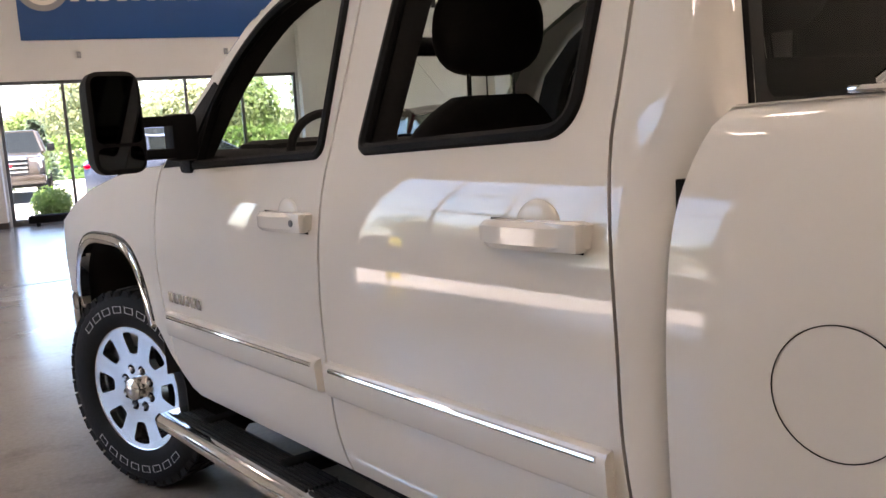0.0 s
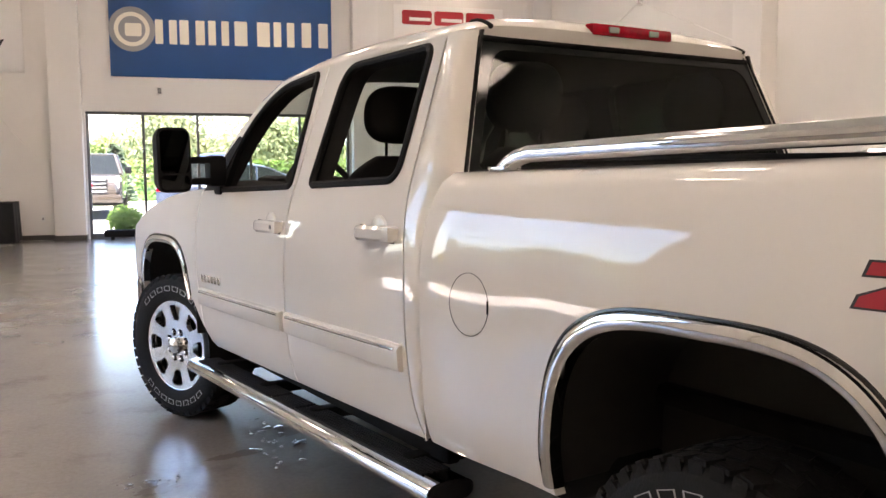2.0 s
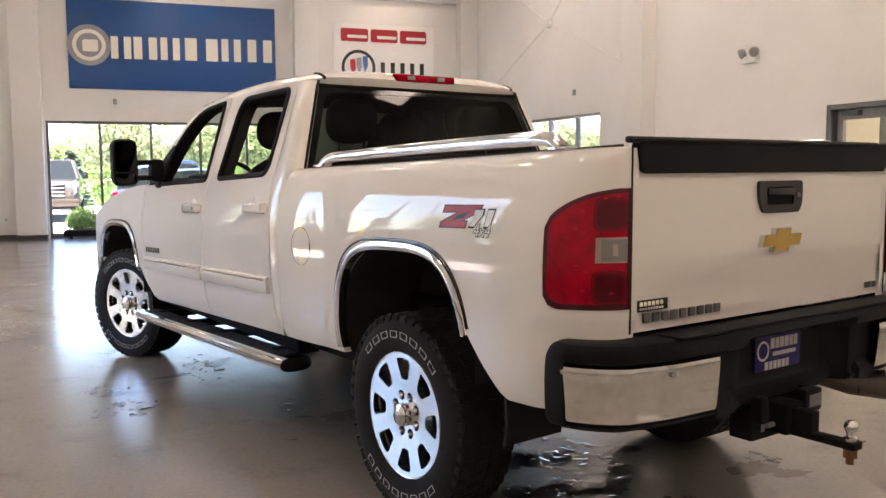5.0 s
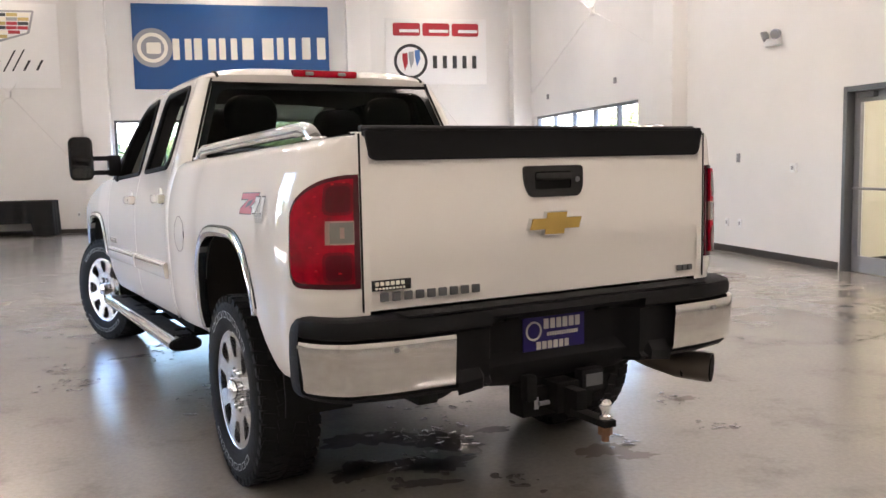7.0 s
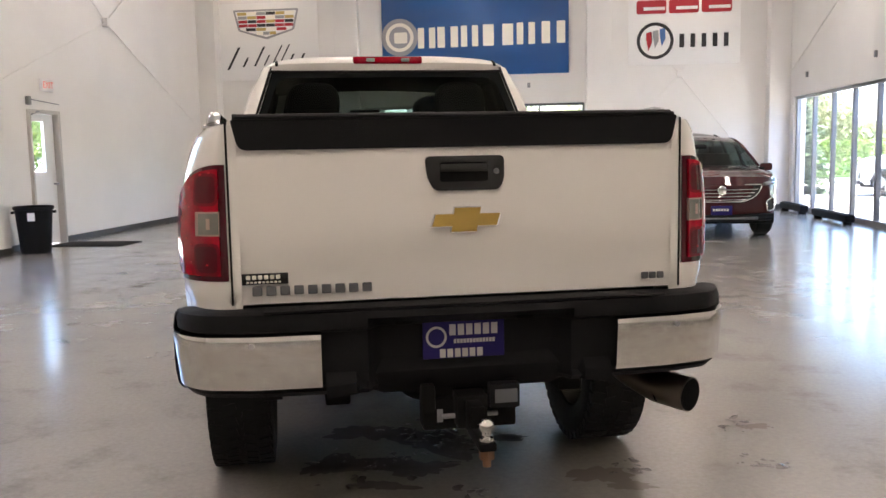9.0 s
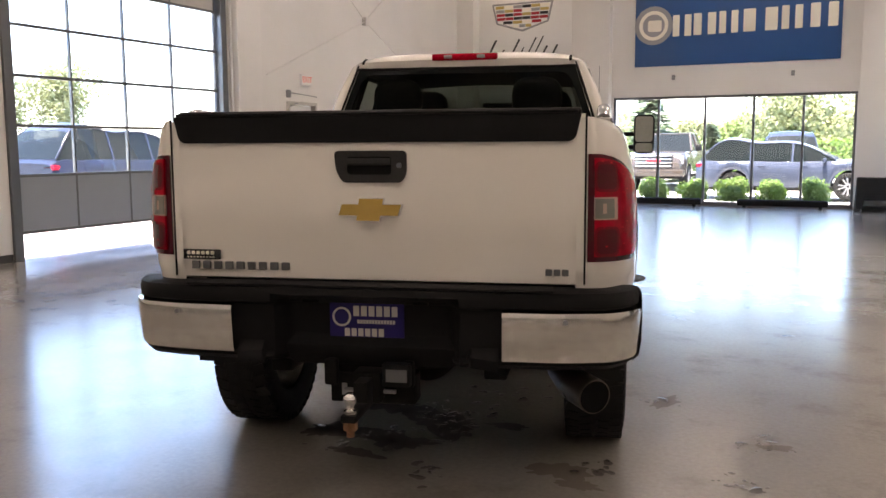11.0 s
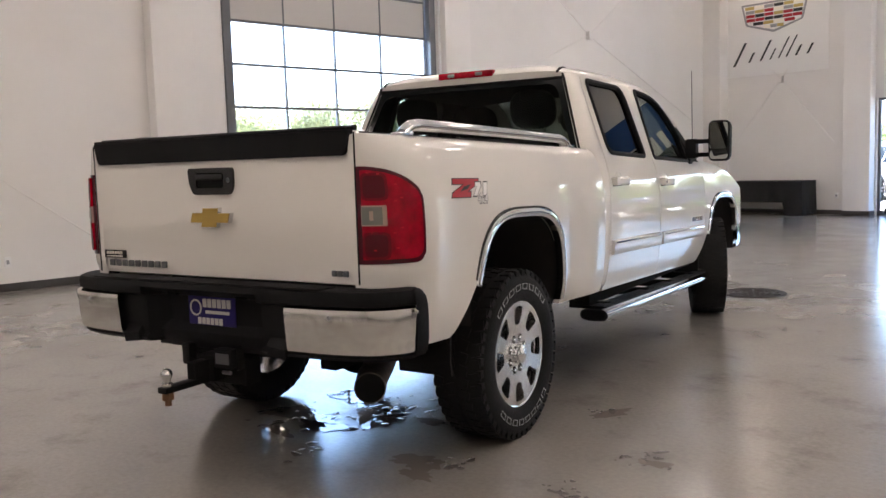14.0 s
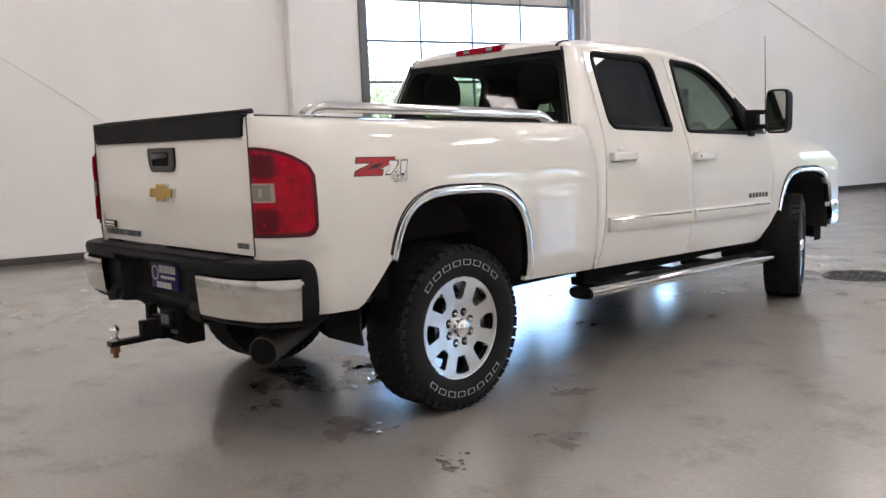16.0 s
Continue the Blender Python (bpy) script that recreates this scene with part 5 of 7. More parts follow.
rows = [[T(u, v, 1.895 - 0.03 * (u / 0.66) ** 2) for u in span(-0.68, 0.68, 8)] for v in span(1.24, 2.5, 8)]
part("headliner", sheet(rows), M["liner"], truck)
bm = bmesh.new()
add_box(bm, T(0, 3.27, 1.265), (1.66, 0.50, 0.34), 0.07)
add_box(bm, T(-0.455, 3.22, 1.395), (0.42, 0.28, 0.13), 0.05)
part("dashboard", bm, M["trim_dark"], truck)
ringp = [T(-0.455 + 0.19 * math.cos(q), 2.96 + 0.07 * math.sin(q), 1.365 + 0.175 * math.sin(q)) for q in (2 * math.pi * k / 32 for k in range(32))]
bm = tube(ringp, 0.016, 8, True)
for q in (0.2, math.pi - 0.2, 1.5 * math.pi):
    add_rod(bm, T(-0.455, 2.99, 1.365), T(-0.455 + 0.18 * math.cos(q), 2.96 + 0.07 * math.sin(q), 1.365 + 0.165 * math.sin(q)), 0.014, 8)
part("steering_wheel", bm, M["trim_dark"], truck, "black steering wheel")


def seat(u, v, w, rests):
    bm = bmesh.new()
    add_box(bm, T(u, v + 0.32, 0.98), (w, 0.55, 0.20), 0.07, seg=4)
    rows, n = [], 14
    for k in range(13):
        f = math.sin(math.pi / 2 * k / 12)
        z = 0.95 + 0.575 * f
        c = v + 0.08 - 0.14 * f
        half, deep = w / 2 * (1 - (0.60 if w < 1 else 0.2) * f**7), 0.085 * (1 - 0.45 * f**3)
        rows.append([T(u + half * math.copysign(abs(math.cos(q)) ** 0.5, math.cos(q)), c + deep * math.copysign(abs(math.sin(q)) ** 0.6, math.sin(q)), z) for q in (2 * math.pi * j / 28 for j in range(28))])
    vs = add_grid(bm, rows, True)
    bm.faces.new(vs[-1])
    st = part("seat", bm, M["trim_dark"], truck, "dark upholstered seat with headrests")
    for x in rests:
        h = bmesh.new()
        half = 0.185 if w < 1 else 0.16
        rows = []
        for k in range(15):
            p = math.pi * (k / 14 - 0.5)
            fat, z = max(0.02, math.cos(p)) ** 0.55, 1.70 + 0.122 * math.copysign(abs(math.sin(p)) ** 0.85, math.sin(p))
            rows.append([T(u + x + half * (fat - 0.10 * (z < 1.70) * (1 - fat)) * math.copysign(abs(math.cos(q)) ** 0.75, math.cos(q)), v - 0.07 + 0.07 * fat * math.copysign(abs(math.sin(q)) ** 0.8, math.sin(q)) - 0.10 * (z - 1.70), z) for q in (2 * math.pi * j / 28 for j in range(28))])
        vs = add_grid(h, rows, True)
        h.faces.new(vs[0])
        h.faces.new(vs[-1])
        rest = part("headrest", h, M["trim_dark"], st)
        for dx in (-0.08, 0.08):
            part("post", rod(T(u + x + dx, v - 0.065, 1.50), T(u + x + dx, v - 0.07, 1.64), 0.007, 8), M["chrome"], rest)


seat(-0.455, 2.20, 0.60, (0,))
seat(0.455, 2.20, 0.60, (0,))
seat(0.0, 1.36, 1.38, (-0.45, 0.45))
part("interior_mirror", box(T(0, 2.95, 1.76), (0.24, 0.03, 0.07), 0.014), M["plastic_shiny"], truck)

# tonneau cover
bm = bmesh.new()
rows = [[T(u, v, 1.447 + 0.008 * (1 - (u / 0.8) ** 2)) for u in span(-0.80, 0.80, 8)] for v in span(-1.01, 1.03, 10)]
cover = part("bed_cover", sheet(rows, (0, 0, -0.03)), M["cover"], truck, "black soft bed cover")
part("cover_edge", tube([T(-0.78, -1.01, 1.462), T(0.78, -1.01, 1.462)], 0.011, 8), M["cover"], cover)
part("bed_front", box(T(0, 1.035, 1.0), (1.64, 0.03, 0.84), 0.01), M["white"], truck)

# front end: bonnet, grille, bumper, lamps
rows = []
for v in span(3.42, 4.74, 14):
    edge = fender_top(min(4.7, v))
    rows.append([T(u, v - 0.10 * (abs(u) / 0.93) ** 2.5 * max(0, (v - 4.3)), edge + (0.055 if v < 4.5 else 0.055 - (v - 4.5) * 0.12) * (1 - (abs(u) / 0.925) ** 2.2)) for u in span(-0.925, 0.925, 18)])
part("bonnet", sheet(rows), M["white"], truck)
part("grille", box(T(0, 4.70, 0.98), (1.32, 0.12, 0.42), 0.03), M["chrome"], truck, "chrome front grille")
for s in (-1, 1):
    part("headlamp", box(T(s * 0.78, 4.66, 1.0), (0.30, 0.20, 0.34), 0.06), M["pane_lens"], truck, "clear headlamp")
rows = []
for k in range(31):
    q = math.pi * k / 30
    u, v = -0.99 * math.copysign(abs(math.cos(q)) ** 0.35, math.cos(q)), 4.53 + 0.36 * math.sin(q) ** 0.6
    rows.append([T(u * a, v + b, z) for a, b, z in ((0.93, -0.08, 0.85), (0.985, -0.01, 0.84), (1.0, 0.0, 0.80), (1.0, 0.0, 0.66), (0.985, -0.01, 0.62), (0.95, -0.05, 0.60))])
fb = part("front_bumper", sheet(rows), M["chrome"], truck, "chrome front bumper over a black valance")
rows = [[T(u * 0.88, v - 0.04, z) for z in (0.62, 0.52, 0.48)] for u, v in ((-0.99 * math.copysign(abs(math.cos(math.pi * k / 30)) ** 0.35, math.cos(math.pi * k / 30)), 4.50 + 0.36 * math.sin(math.pi * k / 30) ** 0.6) for k in range(31))]
part("valance", sheet(rows), M["under"], fb)
part("aerial", rod(T(0.83, 3.62, 1.40), T(0.83, 3.60, 2.15), 0.004, 6, 0.002), M["under"], truck, "thin whip aerial")


# wheels
def wheel(s, u, v, r, steer):
    base = Matrix.Translation((s * u, v, r)) @ pose(0, 0, 0, 0, 0, steer) @ Matrix.Diagonal((s, 1, 1, 1))
    w = 0.135
    prof = [(0.262, -w + 0.02), (0.30, -w + 0.002), (0.36, -w), (0.395, -w + 0.012), (r - 0.004, -w + 0.035), (r - 0.004, w - 0.035),
            (0.395, w - 0.012), (0.375, w - 0.001), (0.345, w + 0.004), (0.30, w + 0.001), (0.272, w - 0.008), (0.258, w - 0.018)]
    tyre = part("wheel", lathe(prof, 72, base), M["rubber"], truck, "black off-road tyre with white sidewall bars on a polished eight-spoke rim")
    tread = bmesh.new()
    n = 44
    for k in range(n):
        for row, (x, wd, ph) in enumerate(((-0.098, 0.05, 0.0), (-0.035, 0.048, 0.5), (0.035, 0.048, 0.0), (0.098, 0.05, 0.5))):
            q = 2 * math.pi * (k + ph) / n
            m = base @ Matrix.Rotation(q, 4, "X") @ Matrix.Translation((x, 0, r - 0.006)) @ Matrix.Rotation(0.25 * (1 if row % 2 else -1), 4, "Z")
            b2 = bmesh.ops.create_cube(tread, size=1.0)["verts"]
            bmesh.ops.transform(tread, matrix=m @ Matrix.Diagonal((wd, 2 * math.pi * r / n * 0.72, 0.013, 1)), verts=b2)
        for x in (-w + 0.02, w - 0.02):
            q = 2 * math.pi * (k + 0.25) / n
            m = base @ Matrix.Rotation(q, 4, "X") @ Matrix.Translation((x, 0, r - 0.022))
            b2 = bmesh.ops.create_cube(tread, size=1.0)["verts"]
            bmesh.ops.transform(tread, matrix=m @ Matrix.Diagonal((0.026, 2 * math.pi * r / n * 0.6, 0.035, 1)), verts=b2)
    part("tread", tread, M["rubber"], tyre)
    for a0, a1, cnt in ((40, 140, 8), (222, 318, 8)):
        for k in range(cnt):
            q = radians(a0 + (a1 - a0) * (k + 0.5) / cnt)
            dq = radians((a1 - a0) / cnt * 0.36)
            o = [(rr, q + sg * dq) for rr, sg in ((0.322, -1), (0.351, -1), (0.351, 1), (0.322, 1))]
            i = [(rr, q + sg * dq * 0.80) for rr, sg in ((0.3248, -1), (0.3482, -1), (0.3482, 1), (0.3248, 1))]
            pl2 = lambda rr, t: base @ Vector((w + 0.0055 - abs(rr - 0.34) * 0.09, rr * math.cos(t), rr * math.sin(t)))  # noqa: E731
            part("sidewall_bar", slab(o, [i], pl2, None), M["letter"], tyre)
    # rim
    prof = [(0.255, -w + 0.03), (0.24, 0.0), (0.232, w - 0.055), (0.248, w - 0.022), (0.262, w - 0.014), (0.268, w - 0.020)]
    rim = part("rim", lathe(prof, 64, base), M["polished"], tyre, "polished alloy rim")
    circle = [(0.257 * math.cos(q), 0.257 * math.sin(q)) for q in (2 * math.pi * k / 64 for k in range(64))]
    slots, pockets = [], []
    for k in range(8):
        q = 2 * math.pi * k / 8
        turn2 = lambda a, b: (a * math.cos(q) - b * math.sin(q), a * math.sin(q) + b * math.cos(q))  # noqa: E731,B023
        slots.append([turn2(*p) for p in rounded([(0.146, -0.024), (0.190, -0.039), (0.230, -0.053), (0.240, 0.0), (0.230, 0.053), (0.190, 0.039), (0.146, 0.024)], [0.014, 0.03, 0.02, 0.05, 0.02, 0.03, 0.014], 4)])
        q = 2 * math.pi * (k + 0.5) / 8
        pockets.append([turn2(0.082 + 0.0215 * math.cos(g), 0.0215 * math.sin(g)) for g in (2 * math.pi * j / 14 for j in range(14))])
    face = slab(circle, slots + pockets, lambda a, b: base @ Vector((w - 0.016 - 0.02 * (1 - math.hypot(a, b) / 0.257), a, b)), base.to_3x3() @ Vector((-0.035, 0, 0)))
    part("spokes", face, M["polished"], rim)
    part("hub_disc", lathe([(0.0, w - 0.062), (0.11, w - 0.062), (0.112, w - 0.075)], 40, base), M["under"], rim)
    cap = part("hub_cap", lathe([(0.0, w + 0.012), (0.030, w + 0.010), (0.044, w + 0.002), (0.048, w - 0.012), (0.049, w - 0.034)], 32, base), M["chrome"], rim)
    part("emblem", lathe([(0.0, w + 0.0135), (0.024, w + 0.0125), (0.026, w + 0.011)], 24, base), M["chrome_dull"], cap)
    for k in range(8):
        q = 2 * math.pi * (k + 0.5) / 8
        m = base @ Matrix.Rotation(q, 4, "X") @ Matrix.Translation((0, 0.082, 0))
        part("lug_nut", lathe([(0.0, w - 0.016), (0.007, w - 0.017), (0.0105, w - 0.024), (0.012, w - 0.062)], 12, m), M["chrome"], rim)
    part("brake", lathe([(0.05, 0.0), (0.17, 0.0), (0.175, 0.015), (0.17, 0.03), (0.05, 0.03)], 40, base, True), M["under"], tyre)
    return tyre


wheel(-1, 0.828, 0.02, 0.42, 0)
wheel(1, 0.822, 0.02, 0.42, 0)
wheel(-1, 0.856, 3.885, 0.415, 20)
wheel(1, 0.856, 3.885, 0.415, 20)


# ---- decals on the pickup ----
def decal(s):
    """Red slanted mark with outlined bars and a small wheel-drive mark."""
    bm_place = lambda off: (lambda a, z: T(s * (BED(z) + off), -0.4625 - 0.0175 * s + a * s, z))  # noqa: E731
    z0 = 1.158
    red = [(-0.135, 0.098), (0.082, 0.098), (0.070, 0.078), (-0.030, 0.042), (0.002, 0.042), (-0.006, 0.020), (-0.158, 0.020), (-0.150, 0.038), (-0.050, 0.076), (-0.143, 0.076)]
    rim = [(-0.141, 0.102), (0.090, 0.102), (0.076, 0.075), (-0.012, 0.046), (0.009, 0.046), (-0.001, 0.016), (-0.166, 0.016), (-0.156, 0.041), (-0.068, 0.072), (-0.151, 0.072)]
    lift = lambda pts: [(a, z + z0) for a, z in pts]  # noqa: E731
    d = part("side_decal", slab(lift(red), [], bm_place(0.0018), None), M["red_print"], truck, "red and grey off-road decal")
    part("decal_outline", slab(lift(rim), [], bm_place(0.0012), None), M["black_print"], d)
    for o in ([(0.010, 0.018), (0.046, 0.018), (0.100, 0.066), (0.104, 0.088), (0.044, 0.088), (0.040, 0.068), (0.060, 0.068)], [(0.100, 0.020), (0.136, 0.020), (0.162, 0.088), (0.118, 0.088)]):
        ca, cz = sum(q[0] for q in o) / len(o), sum(q[1] for q in o) / len(o)
        part("decal_bar", slab(lift(o), [], bm_place(0.0023), None), M["black_print"], d)
        part("decal_bar", slab(lift([(ca + (a - ca) * 0.80, cz + (z - cz) * 0.84) for a, z in o]), [], bm_place(0.0029), None), M["banner"], d)
    for grow, off, mat in ((0.003, 0.0035, "black_print"), (0.0, 0.0041, "banner")):
        c = bpy.data.curves.new("wheel_drive_mark", "FONT")
        c.body, c.size, c.align_x, c.extrude, c.shear, c.offset = "4x4", 0.062, "CENTER", 0.0, 0.25, grow
        ob = new("wheel_drive_mark", c)
        bpy.context.view_layer.update()
        me = bpy.data.meshes.new_from_object(ob.evaluated_get(bpy.context.evaluated_depsgraph_get()))
        bpy.data.objects.remove(ob)
        for v in me.vertices:
            a, z = v.co.x + 0.092, v.co.y + z0 - 0.010
            v.co = Vector(T(s * (BED(z) + off), -0.4625 - 0.0175 * s + a * s, z))
        me.materials.append(M[mat])
        t = new("wheel_drive_mark", me)
        t.parent = d


for s in (-1, 1):
    decal(s)


# ---- on the floor ----
def blob(cx, cy, r, seed, stretch=1.0, turn=0.0, n=110):
    """An uneven puddle outline."""
    rnd = random.Random(seed)
    ph = [rnd.uniform(0, 6.28) for _ in range(16)]
    out = []
    for k in range(n):
        q = 2 * math.pi * k / n
        rr = r * max(0.2, 1 + sum(0.24 / (j + 1) ** 0.75 * math.sin((j + 2) * q + ph[j]) for j in range(16)) * 0.8)
        a, b = rr * math.cos(q) * stretch, rr * math.sin(q)
        out.append((cx + a * math.cos(turn) - b * math.sin(turn), cy + a * math.sin(turn) + b * math.cos(turn)))
    return out


def water():
    m, t, b = material("water_film")
    t.links.new(ramp(t, noise_on(t, 5, 4), [(0.3, (0.11, 0.10, 0.09)), (0.7, (0.16, 0.15, 0.135))]), b.inputs["Base Color"])
    b.inputs["Roughness"].default_value = 0.02
    b.inputs["Specular IOR Level"].default_value = 0.7
    bump_on(t, b, noise_on(t, 7, 2), 0.06, 0.01)
    return m


M["water"] = water()
M["stain"] = plain("damp_concrete", (0.135, 0.12, 0.10), 0.14, vary=0.25, scale=9, bump=0.05)
for k, (x, y, r, st, tu) in enumerate(((1.10, -0.18, 0.13, 1.7, 0.3), (1.45, -0.30, 0.16, 1.9, -0.4), (1.20, -0.62, 0.12, 2.2, 0.1), (1.02, -0.62, 0.10, 1.6, 0.9),
                                       (1.44, -0.66, 0.09, 1.8, 0.2), (1.30, -0.86, 0.06, 2.4, 0.0), (2.22, -0.68, 0.09, 1.5, 0.4), (2.34, -0.80, 0.05, 1.6, 0.0),
                                       (-0.66, 1.88, 0.05, 2.0, 0.5), (-0.47, 1.50, 0.06, 1.6, 1.0), (-0.30, 2.25, 0.05, 2.2, 0.2), (0.05, 2.6, 0.06, 2.4, 0.8),
                                       (2.42, 0.52, 0.05, 2.6, 1.2), (1.80, -0.22, 0.05, 2.6, 0.1), (3.03, 0.02, 0.045, 1.6, 0.4), (0.6, 0.9, 0.07, 2.2, 0.5))):
    if k in (6, 7, 8, 9, 10, 11, 12, 14, 15):
        bm = slab(blob(x, y, r, 11 + k, st, tu), [], lambda a, b: (a, b, 0.002), None)
        alone("floor_stain", bm, M["stain"], "faint damp stain on the concrete floor", "stain", "stains on the floor")
        continue
    bm = slab(blob(x, y, r * 0.85, 11 + k, st, tu), [], lambda a, b: (a, b, 0.003), None)
    alone("puddle", bm, M["water"], "thin clear puddle of water on the concrete", "puddle", "puddles on the floor")

def drops(cx, cy, wide, deep, n, seed):
    """Scattered flat drops of water, a few of them run together."""
    rnd = random.Random(seed)
    bm = bmesh.new()
    for _ in range(n):
        x, y = cx + rnd.gauss(0, wide), cy + rnd.gauss(0, deep)
        r = 0.005 + 0.022 * rnd.random() ** 2.5
        st, tu, ph = rnd.uniform(0.8, 2.2), rnd.uniform(0, 3.1), rnd.uniform(0, 6.28)
        rim, mid = [], []
        for k in range(12):
            q = 2 * math.pi * k / 12
            rr = r * (1 + 0.25 * math.sin(2 * q + ph) + 0.15 * math.sin(3 * q + 2 * ph))
            u, w = rr * st * math.cos(q), rr * math.sin(q)
            u, w = u * math.cos(tu) - w * math.sin(tu), u * math.sin(tu) + w * math.cos(tu)
            rim.append(bm.verts.new((x + u, y + w, 0.0022)))
            mid.append(bm.verts.new((x + u * 0.7, y + w * 0.7, 0.0042)))
        for k in range(12):
            bm.faces.new((rim[k], rim[k - 1], mid[k - 1], mid[k]))
        bm.faces.new(mid)
    alone("water_drops", bm, M["water"], "scattered clear water drops on the concrete floor", "water drops", kind="stuff")


for k, spot in enumerate(((-0.72, 1.96, 0.09, 0.07, 26), (-0.57, 1.44, 0.08, 0.10, 34), (-0.06, 2.45, 0.07, 0.22, 40), (0.36, 1.0, 0.15, 0.2, 26), (2.95, 0.04, 0.07, 0.06, 20),
                          (2.92, -0.52, 0.06, 0.05, 16), (2.36, -0.60, 0.06, 0.05, 14), (1.70, -0.93, 0.06, 0.04, 14), (1.45, -0.15, 0.14, 0.09, 60), (1.62, 0.28, 0.14, 0.1, 26),
                          (1.30, -0.55, 0.2, 0.14, 44), (2.40, 0.54, 0.06, 0.05, 10), (0.86, 3.25, 0.12, 0.06, 14))):
    drops(*spot, 300 + k)

dr = thing("floor_drain", Matrix.Translation((1.005, 4.80, 0)), "round cast iron floor drain cover with slots", "drain cover")
part("cover_ring", lathe([(0.255, 0.002), (0.275, 0.008), (0.305, 0.008), (0.312, 0.002)], 48, pose(0, 0, 0, 0, -90, 0)), M["iron"], dr)
part("cover_base", lathe([(0.0, 0.0045), (0.25, 0.0045)], 40, pose(0, 0, 0, 0, -90, 0)), M["black_print"], dr)
for r in (0.06, 0.12, 0.18, 0.24):
    for k in range(max(4, int(r * 50))):
        n = max(4, int(r * 50))
        q0, q1 = 2 * math.pi * (k + 0.1) / n, 2 * math.pi * (k + 0.9) / n
        o = [(rr * math.cos(q), rr * math.sin(q)) for rr, q in ((r - 0.036, q0), (r - 0.036, (q0 + q1) / 2), (r - 0.036, q1), (r, q1), (r, (q0 + q1) / 2), (r, q0))]
        part("rib", slab(o, [], lambda a, b: (a, b, 0.009), (0, 0, -0.004)), M["iron"], dr)
bm = slab([(-1.55, 9.05), (-1.0, 9.14), (-1.0, 9.155), (-1.55, 9.075)], [], lambda a, b: (a, b, 0.003), (0, 0, -0.002))
alone("floor_slot", bm, M["base"], "narrow dark joint cover in the floor", "floor joint")

alone("door_mat", box((-5.28, 9.14, 0.008), (1.26, 0.72, 0.012), 0.004), M["rubber"], "black rubber mat by the exit door", "mat")

# ---- bin by the exit door ----
can = thing("rubbish_bin", Matrix.Translation((-5.57, 7.92, 0)), "black plastic rubbish bin with a white label", "bin")
part("body", lathe([(0.0, 0.0), (0.205, 0.0), (0.215, 0.02), (0.262, 0.66), (0.268, 0.67), (0.255, 0.67), (0.21, 0.06), (0.0, 0.05)], 32, pose(0, 0, 0, 0, -90, 0)), M["plastic"], can)
part("rim", lathe([(0.262, 0.655), (0.285, 0.66), (0.287, 0.70), (0.272, 0.712), (0.255, 0.70)], 32, pose(0, 0, 0, 0, -90, 0)), M["plastic"], can)
for q in (20, 200):
    part("handle", box((0.29 * math.cos(radians(q)), 0.29 * math.sin(radians(q)), 0.62), (0.04, 0.11, 0.04), 0.01, Matrix.Rotation(radians(q), 3, "Z")), M["plastic"], can)
part("label", box((0.10, -0.243, 0.56), (0.10, 0.01, 0.12), 0.002, Matrix.Rotation(radians(22), 3, "Z")), M["banner"], can)


# ---- tables under black cloths ----
def cloth_table(x0, x1, y0, y1, h, drop, label):
    t = thing("draped_table", Matrix(), label, "table", "draped tables")
    part("tabletop", box(((x0 + x1) / 2, (y0 + y1) / 2, h - 0.02), (x1 - x0, y1 - y0, 0.03), 0.006), M["black_cloth"], t)
    for x in (x0 + 0.1, x1 - 0.1):
        for y in (y0 + 0.08, y1 - 0.08):
            part("leg", rod((x, y, 0), (x, y, h - 0.03), 0.016, 10), M["alu_dark"], t)
    part("stretcher", rod((x0 + 0.1, (y0 + y1) / 2, 0.12), (x1 - 0.1, (y0 + y1) / 2, 0.12), 0.014, 8), M["alu_dark"], t)
    cloth = bmesh.new()
    rim = [(x0, y1), (x0, y0), (x1, y0), (x1, y1)]
    path = []
    for (a, b), (c, d) in zip(rim, rim[1:]):
        n = int(max(abs(c - a), abs(d - b)) * 26)
        path += [(a + (c - a) * k / n, b + (d - b) * k / n, (d - b, a - c)) for k in range(n)]
    rows = []
    for k, (a, b, nn) in enumerate(path):
        n = Vector(nn).normalized() * -1
        row = []
        for j in range(6):
            f = j / 5
            wob = 0.018 * f * math.sin(k * 0.9 + 0.4 * math.sin(k * 0.31))
            row.append((a - n.x * (0.004 + wob + 0.02 * f), b - n.y * (0.004 + wob + 0.02 * f), h - f * drop(a)))
        rows.append(row)
    add_grid(cloth, rows)
    add_grid(cloth, [[(x0 - 0.004, y0 - 0.004, h), (x1 + 0.004, y0 - 0.004, h)], [(x0 - 0.004, y1, h), (x1 + 0.004, y1, h)]])
    part("tablecloth", cloth, M["black_cloth"], t, "creased black cloth")
    return t


cloth_table(-5.62, -3.34, 15.25, 15.98, 0.77, lambda x: 0.74 if x > -3.75 else 0.50 if x < -5.5 else 0.47, "long table draped with a black cloth against the wall")
cloth_table(3.15, 4.3, 15.3, 15.8, 0.70, lambda x: 0.62 if x < 3.3 else 0.45, "small table draped with a black cloth by the window")


